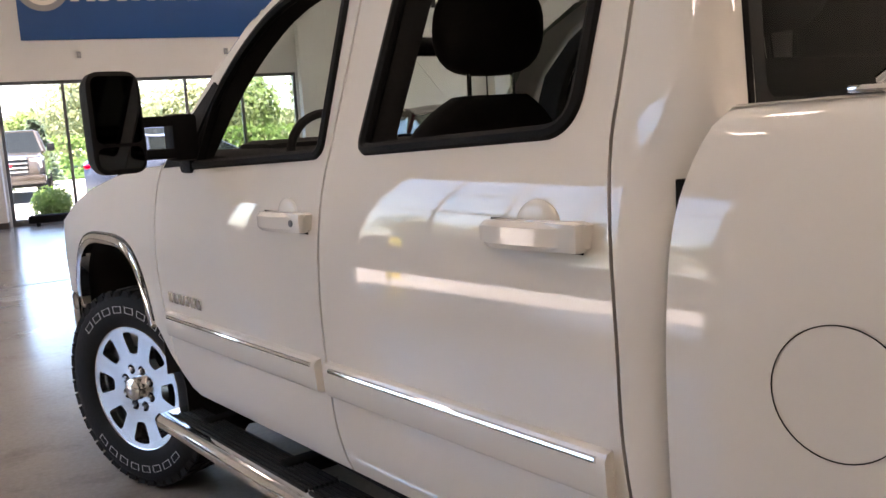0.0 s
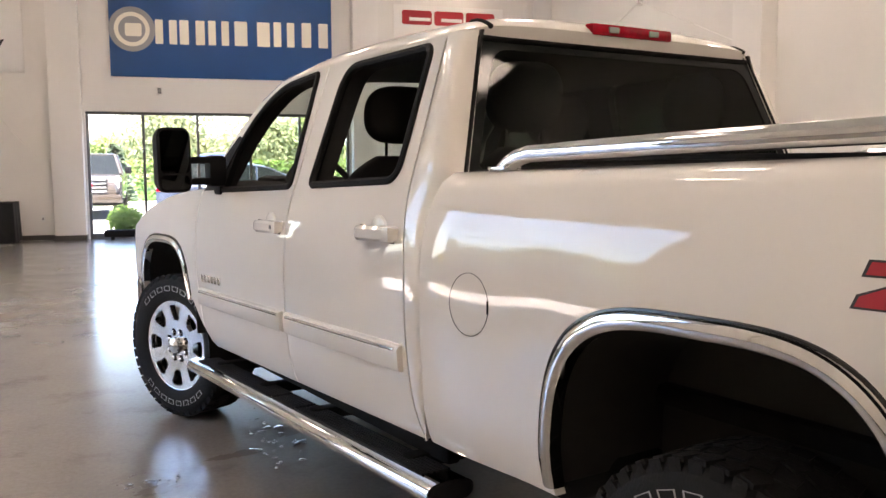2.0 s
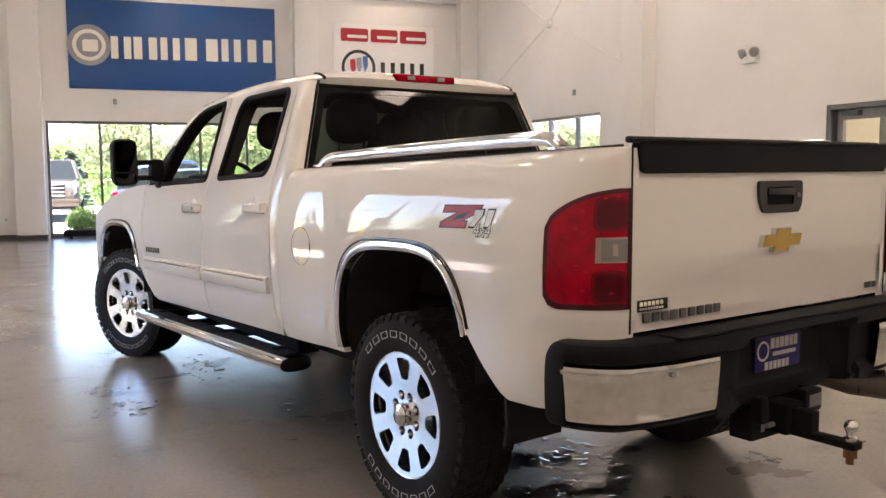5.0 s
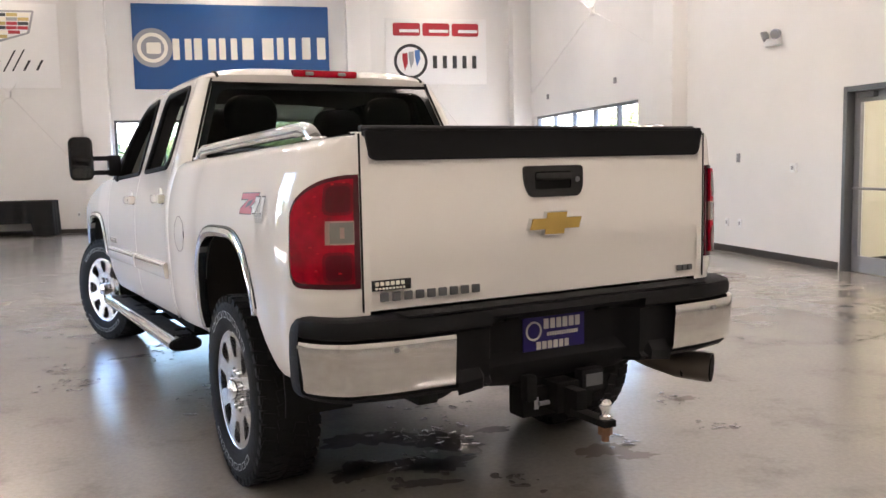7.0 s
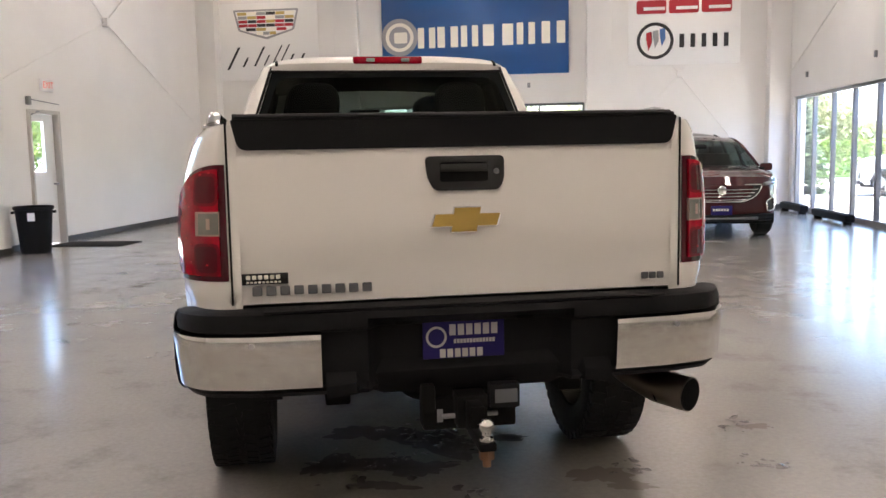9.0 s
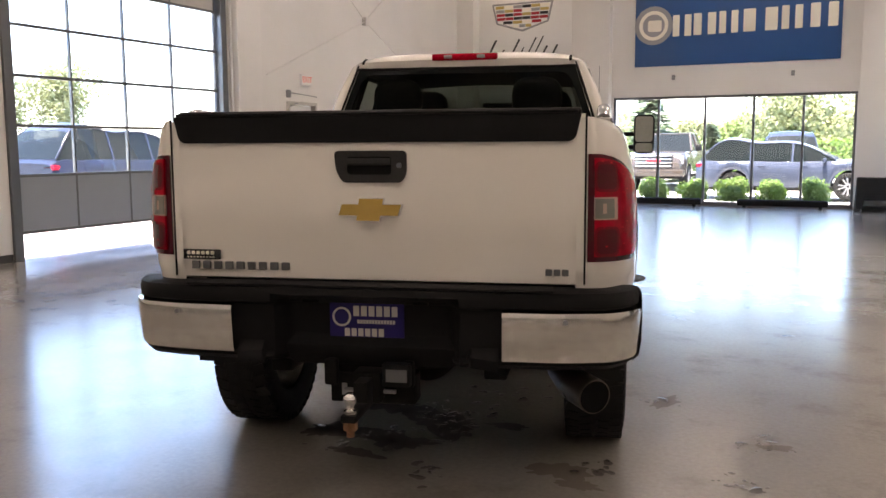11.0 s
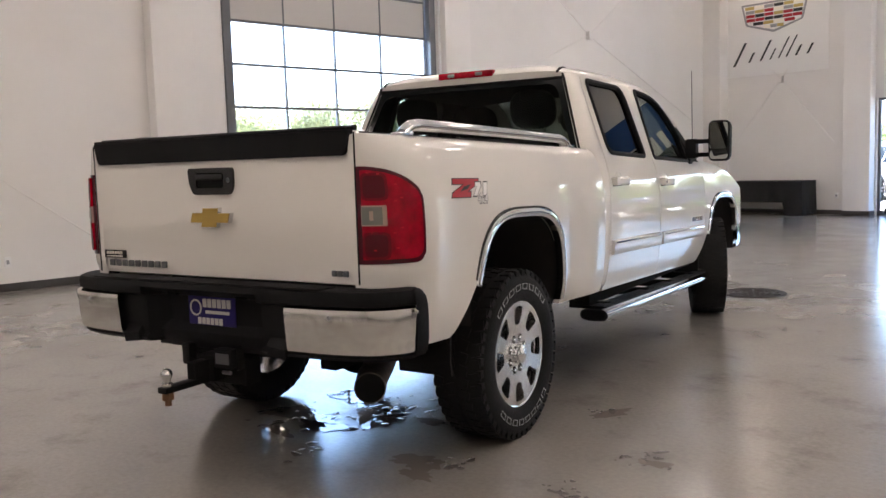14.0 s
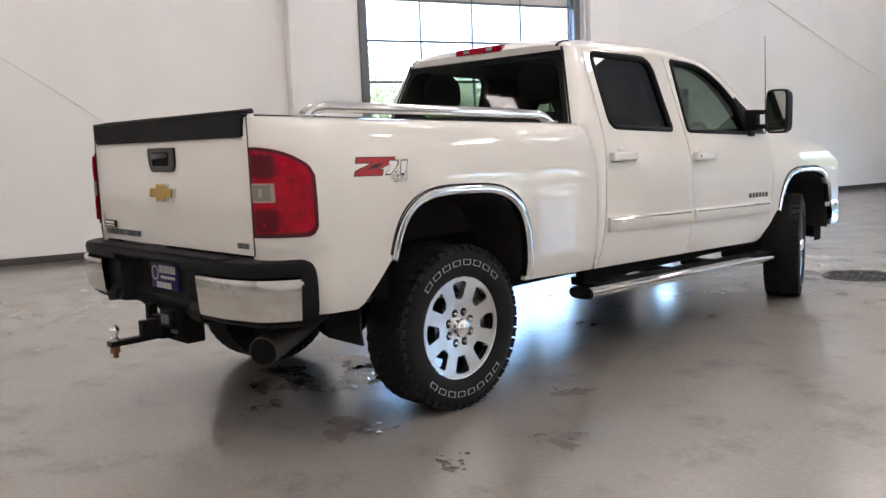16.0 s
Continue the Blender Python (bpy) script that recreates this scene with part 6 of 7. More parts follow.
# ---- low heaters along the windows ----
def floor_heater(m, length):
    h = thing("floor_heater", m, "long low black floor heater on short feet", "heater", "heaters under the windows")
    part("casing", box((0, 0, 0.115), (length, 0.16, 0.13), 0.02), M["plastic"], h)
    part("grille", box((0, 0, 0.184), (length - 0.08, 0.10, 0.012), 0.003), M["under"], h)
    for x in (-length / 2 + 0.15, length / 2 - 0.15):
        part("foot", box((x, 0, 0.026), (0.07, 0.14, 0.052), 0.006), M["under"], h)


floor_heater(Matrix.Translation((-0.92, 15.88, 0)), 1.84)
floor_heater(Matrix.Translation((1.7, 15.88, 0)), 1.84)
floor_heater(pose(7.36, 14.6, 0, 0, 0, 90), 1.5)
floor_heater(pose(7.36, 12.2, 0, 0, 0, 90), 1.9)

# ---- small wall fittings ----
em = thing("emergency_light", Matrix.Translation((EX - 0.05, 5.88, 2.96)), "white emergency light with two round heads", "emergency light")
part("case", box((0.0, 0, -0.06), (0.08, 0.30, 0.10), 0.015), M["lamp_body"], em)
for s in (-1, 1):
    m = Matrix.Translation((-0.04, s * 0.13, 0.03)) @ pose(0, 0, 0, 0, 20, 180 - s * 30)
    head = part("lamp_head", lathe([(0.0, -0.06), (0.05, -0.05), (0.068, 0.0), (0.068, 0.03), (0.058, 0.032)], 24, m), M["grey_print"], em)
    part("lens", lathe([(0.0, 0.03), (0.058, 0.028)], 20, m), M["pane_lens"], head)
ex = thing("exit_sign", Matrix.Translation((WX + 0.05, 9.16, 2.60)), "white exit sign with red lettering over the door", "exit sign")
part("case", box((-0.01, 0, 0), (0.06, 0.32, 0.20), 0.012), M["lamp_body"], ex)
c = bpy.data.curves.new("lettering", "FONT")
c.body, c.size, c.align_x, c.align_y = "EXIT", 0.15, "CENTER", "CENTER"
ob = new("lettering", c)
bpy.context.view_layer.update()
me = bpy.data.meshes.new_from_object(ob.evaluated_get(bpy.context.evaluated_depsgraph_get()))
bpy.data.objects.remove(ob)
for v in me.vertices:
    v.co = Vector((0.0225, v.co.x, v.co.y))
me.materials.append(M["exit"])
new("lettering", me).parent = ex
hn = thing("door_sensor", Matrix.Translation((WX + 0.04, 8.62, 2.33)), "small grey door sensor with a conduit", "sensor")
part("case", box((0, 0, 0), (0.07, 0.08, 0.14), 0.02), M["alu"], hn)
part("conduit", tube([(-0.01, 0.02, 0.0), (-0.01, 0.12, 0.02), (-0.01, 0.9, -0.02)], 0.008, 6), M["alu"], hn)


def wall_plate(place, size, label, cat, mat="lamp_body"):
    t = thing(cat.replace(" ", "_"), Matrix.Translation(place), label, cat)
    part("plate", box((0, 0, 0), size, 0.004), M[mat], t)
    thin = 0 if size[0] < size[1] else 1
    side = -1 if place[0] > 3 and thin == 0 or thin == 1 else 1
    off = [0, 0, 0]
    off[thin] = side * (size[thin] / 2 + 0.003)
    s2 = [v * 0.4 for v in size]
    s2[thin] = 0.006
    part("insert", box(off, s2, 0.001), M["grey_print"], t)


wall_plate((EX - 0.008, 6.72, 1.38), (0.014, 0.08, 0.125), "grey light switch plate on the wall", "light switch", "alu")
wall_plate((EX - 0.018, 5.43, 1.24), (0.034, 0.12, 0.12), "white thermostat with a small display", "thermostat")
wall_plate((EX - 0.008, 6.66, 0.44), (0.014, 0.08, 0.125), "white wall socket near the floor", "wall socket")
wall_plate((EX - 0.008, 7.0, 0.44), (0.014, 0.08, 0.125), "white wall socket near the floor", "wall socket")
wall_plate((WX + 0.008, -0.06, 0.36), (0.014, 0.08, 0.125), "white wall socket near the floor", "wall socket")
wall_plate((-2.95, NY - 0.008, 0.42), (0.08, 0.014, 0.125), "white wall socket near the floor", "wall socket")
wall_plate((-0.73, NY - 0.02, 2.91), (0.07, 0.04, 0.11), "small grey sounder above the window", "sounder", "alu")
wall_plate((1.80, NY - 0.02, 2.91), (0.07, 0.04, 0.11), "small grey sounder above the window", "sounder", "alu")
wall_plate((EX - 0.02, 14.56, 2.86), (0.04, 0.07, 0.11), "small grey sounder above the window", "sounder", "alu")
wall_plate((EX - 0.02, 10.9, 2.88), (0.04, 0.07, 0.11), "small grey sounder above the window", "sounder", "alu")


def bracing(node, ends):
    """Thin white tie rods that cross on the wall."""
    b = thing("wall_bracing", Matrix(), "thin white steel tie rods crossing on the wall", "tie rods", "tie rods on the walls")
    part("node", box(node, (0.10, 0.10, 0.16), 0.01), M["wall"], b)
    for e in ends:
        part("rod", rod(node, e, 0.010, 8), M["wall"], b)


wx = WX + 0.06
bracing((wx, 11.25, 3.9), ((wx, 8.0, 2.62), (wx, 15.2, 2.2), (wx, 8.2, 5.9), (wx, 14.6, 6.3)))
bracing((wx, -3.6, 3.9), ((wx, 1.7, 0.06), (wx, -0.3, 6.2), (wx, -8.4, 0.6), (wx, -7.2, 6.3)))
bracing((EX - 0.06, 11.9, 4.33), ((EX - 0.06, 8.95, 3.2), (EX - 0.06, 9.3, 6.2), (EX - 0.06, 15.4, 6.2), (EX - 0.06, 15.6, 3.0)))
bracing((5.2, NY - 0.06, 3.06), ((3.75, NY - 0.06, 1.5), (6.6, NY - 0.06, 1.3), (5.04, NY - 0.06, 3.27), (5.34, NY - 0.06, 3.27)))
bracing((-4.22, NY - 0.06, 3.06), ((-5.4, NY - 0.06, 1.6), (-3.0, NY - 0.06, 1.6), (-4.39, NY - 0.06, 3.29), (-4.05, NY - 0.06, 3.29)))

for x0, x1 in ((-5.5, -2.75), (3.7, 7.1)):
    alone("wall_beam", box(((x0 + x1) / 2, NY - 0.1, 5.5), (x1 - x0, 0.19, 0.2), 0.01), M["wall"], "white boxed-in beam across the wall", "beam", "wall beams", "structure")
for x in (-4.4, 0.55, 5.3):
    t = thing("banner_light", Matrix.Translation((x, NY - 0.75, 5.75)), "slim white lamp lighting a banner, switched on", "wall light", "banner lights")
    part("housing", box((0, 0, 0.03), (0.9, 0.12, 0.06), 0.01), M["lamp_body"], t)
    part("diffuser", box((0, 0.02, -0.006), (0.84, 0.09, 0.012), 0.003), M["spot"], t)
    part("arm", rod((0, 0.02, 0.04), (0, 0.74, 0.04), 0.012, 8), M["lamp_body"], t)

# ---- the next room behind the glass doors ----
v = thing("wall_vestibule", Matrix(), "beige walls of the room behind the glass doors", "wall", kind="structure")
part("floor", box((11.35, 5.35, -0.1), (7.0, 8.4, 0.2)), M["floor"], v)
part("wall", box((14.9, 5.35, 1.5), (0.1, 8.4, 3.0)), M["panel_brown"], v, "dark brown panelled wall")
part("wall", box((11.35, 1.1, 1.5), (7.0, 0.1, 3.0)), M["beige"], v)
part("wall", box((11.35, 9.6, 1.5), (7.0, 0.1, 3.0)), M["panel_brown"], v)
part("ceiling", box((11.35, 5.35, 3.05), (7.1, 8.6, 0.1)), M["ceiling"], v)
part("soffit", box((13.2, 8.0, 2.42), (3.3, 3.0, 1.16), 0.02), M["ceiling"], v, "white dropped soffit")
bend = curve([(0.0, 4.98), (0.25, 5.02), (0.55, 5.18), (0.8, 5.52), (0.95, 5.95), (1.0, 6.3)])
rows = [[(7.72 + 2.2 * math.sin(math.pi / 2 * k / 24), bend(math.sin(math.pi / 2 * k / 24)), z) for z in span(0.0, 3.0, 4)] for k in range(25)]
part("curved_wall", sheet(rows, (0, 0.12, 0)), M["beige"], v, "pale green-beige curved wall")
part("skirting", tube([(a[0] + 0.004, a[1] - 0.006, 0.05) for a in (q[0] for q in rows)], [0.05] * 25, 6, flat=0.3), M["under"], v)
part("column", box((10.5, 6.9, 1.0), (0.28, 0.28, 2.0), 0.01), M["panel_brown"], v)
part("carpet", box((12.9, 7.3, 0.004), (3.8, 4.4, 0.012), 0.003), M["carpet"], v, "grey carpet")
# unseen lamps added to brighten the next room
first = thing("ceiling_light", Matrix.Translation((9.3, 3.45, 2.97)), "flat square ceiling light, unseen, added to light the next room", "ceiling light", "next room lights")
part("diffuser", box((0, 0, 0), (0.6, 0.6, 0.03), 0.005), M["tube"], first)
for x, y in ((10.9, 5.3), (9.1, 2.2), (11.6, 2.6)):
    copy_thing(first, Matrix.Translation((x, y, 2.97)))


def armchair(m):
    """A low rounded lounge chair on short legs."""
    c = thing("armchair", m, "dark grey rounded armchair in the next room", "armchair", "lounge armchairs")
    part("seat", box((0, 0, 0.36), (0.62, 0.62, 0.18), 0.06), M["trim_dark"], c)
    back = []
    for k in range(19):
        q = math.pi * (k / 18) * 1.1 - 0.157
        back.append([(0.38 * math.cos(q) * f, 0.34 * math.sin(q) * f + 0.02, z) for f, z in ((0.86, 0.32), (0.88, 0.74), (0.94, 0.79), (1.02, 0.76), (1.0, 0.30))])
    part("backrest", sheet(back), M["trim_dark"], c)
    for x in (-0.25, 0.25):
        for y in (-0.24, 0.24):
            part("leg", rod((x, y, 0.012), (x * 0.9, y * 0.9, 0.28), 0.016, 8, 0.022), M["alu"], c)
    return c


seat_one = armchair(pose(11.75, 7.15, 0, 0, 0, -50))
copy_thing(seat_one, pose(12.75, 6.55, 0, 0, 0, 40))


# ---- other cars ----
def road_wheel(parent, x, y, r, w, s):
    m = Matrix.Translation((x, y, r)) @ Matrix.Diagonal((s, 1, 1, 1))
    prof = [(r * 0.62, -w / 2), (r * 0.9, -w / 2), (r, -w / 2 + 0.03), (r, w / 2 - 0.03), (r * 0.92, w / 2), (r * 0.70, w / 2 + 0.004), (r * 0.66, w / 2 - 0.01)]
    t = part("wheel", lathe(prof, 40, m), M["rubber"], parent, "black tyre on an alloy rim")
    rim = lathe([(r * 0.66, w / 2 - 0.012), (r * 0.60, w / 2 - 0.03), (r * 0.56, w / 2 - 0.06), (0.0, w / 2 - 0.06)], 40, m)
    part("rim", rim, M["under"], t)
    sp = bmesh.new()
    for k in range(10):
        mm = m @ Matrix.Rotation(2 * math.pi * (k // 2 + (0.5 if k % 2 else 0.12)) / 5, 4, "X")
        rows = [[mm @ Vector((w / 2 - 0.012 - d, a, rr)) for a, d in ((-h, 0.03), (-h * 0.8, 0), (h * 0.8, 0), (h, 0.03))] for rr, h in ((0.03, 0.02), (r * 0.3, 0.016), (r * 0.64, 0.022))]
        add_grid(sp, rows)
    part("spokes", sp, M["alu"], t)


def estate_car(m, mat, L, W, H, label, category):
    """A family car: x across, y forward, standing at z 0."""
    c = thing("parked_car" if mat is not M["red"] else "red_car", m, label, category, "parked cars" if mat is not M["red"] else "")
    h = L / 2
    glass = M["green_glass"] if mat is M["red"] else M["car_glass"]
    tone = "green-tinted" if mat is M["red"] else "dark"
    top = curve([(-h, 0.98 * H * 0.62), (-h + 0.1, 1.04 * H * 0.62), (-h + 0.6, 0.66 * H), (0.1, 0.650 * H), (h * 0.42, 0.665 * H), (h * 0.62, 0.652 * H), (h - 0.22, 0.592 * H), (h - 0.05, 0.552 * H), (h, 0.50 * H)])
    wid = curve([(-h, W * 0.42), (-h + 0.25, W * 0.485), (-h * 0.5, W * 0.5), (h * 0.5, W * 0.5), (h - 0.35, W * 0.485), (h - 0.1, W * 0.455), (h, W * 0.42)])
    nose = lambda a, y: 0.15 * (a / 0.6) ** 2 * max(0.0, (y - h + 0.5) / 0.5)  # noqa: E731
    wb = (-h + 0.95 * L / 4.6, h - 0.92 * L / 4.6)
    r = 0.36
    rows = []
    for y in sorted(span(-h, h, 44) + [w + d for w in wb for d in (-r - 0.06, -r - 0.055, r + 0.055, r + 0.06)]):
        w, zt = wid(y), top(y)
        zl = 0.30
        for q in wb:
            d = abs(y - q)
            if d < r + 0.058:
                zl = max(zl, r + math.sqrt(max(0.0, (r + 0.06) ** 2 - d * d)))
        prof = [(-w * 0.96, zl), (-w, zl + (zt - zl) * 0.22), (-w * 1.0, zl + (zt - zl) * 0.55), (-w * 0.985, zl + (zt - zl) * 0.8), (-w * 0.93, zt - 0.01), (-w * 0.80, zt + 0.02), (-w * 0.4, zt + 0.035)]
        prof = prof + [(0, zt + 0.04)] + [(-a, b) for a, b in prof[::-1]]
        rows.append([(a, y - nose(a, y), b) for a, b in prof])
    bm = bmesh.new()
    vs = add_grid(bm, rows)
    bm.faces.new(vs[0])
    last = rows[-1]
    add_grid(bm, [[(p[0] * k, h - nose(p[0] * k, h) + 0.03 * (1 - abs(k)), p[2] + (last[7][2] - 0.04 - p[2]) * 0.0) for k in span(-1, 1, 12)] for p in last[8:]])
    part("body", bm, mat, c)
    part("underside", box((0, 0, 0.30), (W * 0.9, L * 0.9, 0.16), 0.04), M["under"], c)
    # glasshouse
    roof = [(-h + 0.10, 0.66 * H), (-h + 0.42, 0.93 * H), (-h * 0.3, H), (0.1, H), (h * 0.14, 0.965 * H), (h * 0.48, 0.690 * H)]
    rz = curve(roof)
    glass_rows, roof_rows = [], []
    for y in span(-h + 0.12, h * 0.47, 26):
        z1 = rz(y)
        z0 = top(y)
        f = (z1 - z0) / (H - 0.635 * H)
        wb0, wt = wid(y) * 0.90, wid(y) * (0.90 - 0.22 * max(0.0, f))
        glass_rows.append([(-wb0, y, z0 - 0.01), (-wt, y, z1 - 0.05 * max(0.05, f)), (wt, y, z1 - 0.05 * max(0.05, f)), (wb0, y, z0 - 0.01)])
        roof_rows.append([(u * wt, y, z1 - 0.05 * max(0.05, f) + 0.055 * max(0.05, f) * (1 - u * u)) for u in (-1, -0.9, -0.6, -0.2, 0.2, 0.6, 0.9, 1)])
    bm = bmesh.new()
    add_grid(bm, [[r0[0], r0[1]] for r0 in glass_rows])
    add_grid(bm, [[r0[3], r0[2]] for r0 in glass_rows])
    part("side_windows", bm, glass, c, tone + " side windows").visible_shadow = False
    n0 = next(k for k, r0 in enumerate(roof_rows) if r0[0][1] > h * 0.13)
    n1 = next(k for k, r0 in enumerate(roof_rows) if r0[0][1] > -h + 0.42)
    part("windscreen", sheet(roof_rows[n0:]), glass, c, tone + " windscreen").visible_shadow = False
    part("roof", sheet(roof_rows[n1:n0 + 1]), mat, c)
    part("rear_window", sheet(roof_rows[:n1 + 1]), glass, c, tone + " rear window").visible_shadow = False
    if mat is M["red"]:
        part("cabin_floor", box((0, -0.35, 0.675 * H), (W * 0.76, L * 0.60, 0.03), 0.01), M["trim_dark"], c)
        for a in (-0.36, 0.36):
            for y in (0.05, -0.95):
                rest = part("seat_back", box((a, y, 0.745 * H), (0.46, 0.14, 0.24), 0.05), M["trim_dark"], c)
                part("headrest", box((a, y, 0.86 * H), (0.24, 0.10, 0.13), 0.04), M["trim_dark"], rest)
        hoop = [(0.36 + 0.17 * math.cos(q), 0.62 - 0.05 * math.sin(q), 0.705 * H + 0.15 * math.sin(q)) for q in (2 * math.pi * k / 24 for k in range(24))]
        part("steering_wheel", tube(hoop, 0.014, 6, True), M["trim_dark"], c)
        part("rear_view_mirror", box((0, 0.58, 0.90 * H), (0.22, 0.03, 0.06), 0.012), M["trim_dark"], c)
    for s in (-1, 1):
        line = [(s * abs(r0[1][0]) * 1.004, r0[1][1], r0[1][2]) for r0 in glass_rows]
        part("roof_rail", tube(line, 0.02, 8), mat, c)
        for y in (-h * 0.42, 0.02):
            k = min(range(len(glass_rows)), key=lambda i: abs(glass_rows[i][0][1] - y))
            a, b = Vector(glass_rows[k][0]), Vector(glass_rows[k][1])
            part("pillar", tube([(s * abs(a.x) * 1.003, a.y, a.z), (s * abs(b.x) * 1.003, b.y, b.z)], 0.03, 6), mat, c)
        mir = part("wing_mirror", box((s * (W / 2 + 0.08), h * 0.36, 0.675 * H), (0.20, 0.10, 0.13), 0.045), mat, c)
        part("mirror_arm", box((s * (W / 2 - 0.02), h * 0.37, 0.66 * H), (0.12, 0.06, 0.04), 0.01), M["plastic"], mir)
        for y in (-h * 0.28, h * 0.16):
            part("door_handle", box((s * (W / 2 + 0.004), y, 0.575 * H), (0.02, 0.17, 0.03), 0.008), mat, c)
        for q in wb:
            road_wheel(c, s * (W / 2 - 0.13), q, r, 0.23, s)
        part("tail_lamp", box((s * W * 0.36, -h + 0.10, 0.58 * H), (0.34, 0.20, 0.10), 0.04), M["lamp_red"], c)
        lamp = [(s * W * 0.35, h - 0.14, 0.528 * H), (s * W * 0.42, h - 0.25, 0.538 * H), (s * W * 0.475, h - 0.46, 0.555 * H)]
        part("headlamp", tube(lamp, [0.025, 0.045, 0.03], 8, flat=1.0), M["pane_lens"], c)
        part("sill_trim", box((s * W * 0.475, 0, 0.32), (0.05, L * 0.46, 0.09), 0.02), M["plastic"], c)
    # front
    g = rounded([(-0.62, 0.525 * H), (0.62, 0.525 * H), (0.55, 0.43 * H), (0.36, 0.365 * H), (-0.36, 0.365 * H), (-0.55, 0.43 * H)], [0.05, 0.05, 0.08, 0.1, 0.1, 0.08])
    front = lambda a, z: (a, h + 0.055 - 0.15 * (a / 0.6) ** 2, z)  # noqa: E731
    gr = part("grille", slab(g, [], front, (0, -0.03, 0)), M["plastic_shiny"], c, "dark grille with bright bars")
    for k in range(4):
        z = (0.385 + 0.032 * k) * H
        half = 0.38 + 0.055 * k
        part("grille_bar", tube([(a, front(a, z)[1] + 0.008, z) for a in span(-half, half, 8)], 0.006, 6), M["chrome"], gr)
    part("grille_rim", tube([(a, front(a, z)[1] + 0.006, z) for a, z in g], 0.011, 6, True), M["chrome"], gr)
    part("emblem", lathe([(0.0, 0.01), (0.05, 0.008), (0.062, 0.012), (0.07, 0.0)], 24, Matrix.Translation((0, h + 0.065, 0.475 * H)) @ pose(0, 0, 0, 0, 0, 90)), M["chrome"], gr)
    part("plate", box((0, h + 0.045, 0.285 * H), (0.31, 0.01, 0.14), 0.003), M["plate"], c)
    bm = bmesh.new()
    for k in range(6):
        add_box(bm, (-0.085 + k * 0.04, h + 0.052, 0.29 * H), (0.028, 0.004, 0.035))
    part("plate_print", bm, M["cream"], c)
    part("lower_bumper", tube([(a, h - 0.0 - 0.24 * (a / 0.8) ** 2, 0.21 * H) for a in span(-0.78, 0.78, 12)], 0.06, 8), M["plastic"], c)
    part("skid_strip", tube([(a, h + 0.04 - 0.20 * (a / 0.8) ** 2, 0.205 * H) for a in span(-0.55, 0.55, 10)], 0.022, 8), M["alu_dark"], c)
    for s in (-1, 1):
        o = rounded([(s * 0.70, 0.36 * H), (s * 0.82, 0.40 * H), (s * 0.84, 0.28 * H), (s * 0.72, 0.26 * H)], 0.03)
        pk = lambda a, z: (a, h + 0.03 - 0.15 * (a / 0.6) ** 2, z)  # noqa: E731
        part("air_intake", slab(o, [], pk, (0, -0.02, 0)), M["plastic_shiny"], c)
        part("intake_rim", tube([(p[0], pk(*p)[1] + 0.004, p[1]) for p in o], 0.012, 6, True), M["chrome"], c)
    return c


estate_car(pose(4.72, 11.36, 0, 0, 0, 180), M["red"], 4.64, 1.88, 1.57, "deep red crossover car with a chrome-rimmed grille, parked indoors", "car")
estate_car(pose(1.46, 21.3, -0.06, 0, 0, -90), M["navy_grey"], 4.8, 1.86, 1.52, "slate blue family car parked side-on outdoors", "car")
estate_car(pose(-5.5, 24.9, -0.11, 0, 0, 172), M["silver"], 4.7, 1.9, 1.7, "silver family car parked outdoors", "car")
estate_car(pose(0.75, 28.6, -0.06, 0, 0, 8), M["navy"], 4.8, 1.95, 1.75, "dark blue family car parked outdoors, seen from behind", "car")
estate_car(pose(-12.1, 10.5, -0.06, 0, 0, 0), M["navy_dull"], 5.1, 2.0, 1.82, "dark blue family car parked beside the overhead door", "car")
estate_car(pose(13.5, 21.5, -0.06, 0, 0, 60), M["silver"], 4.7, 1.9, 1.7, "silver family car parked outdoors", "car")


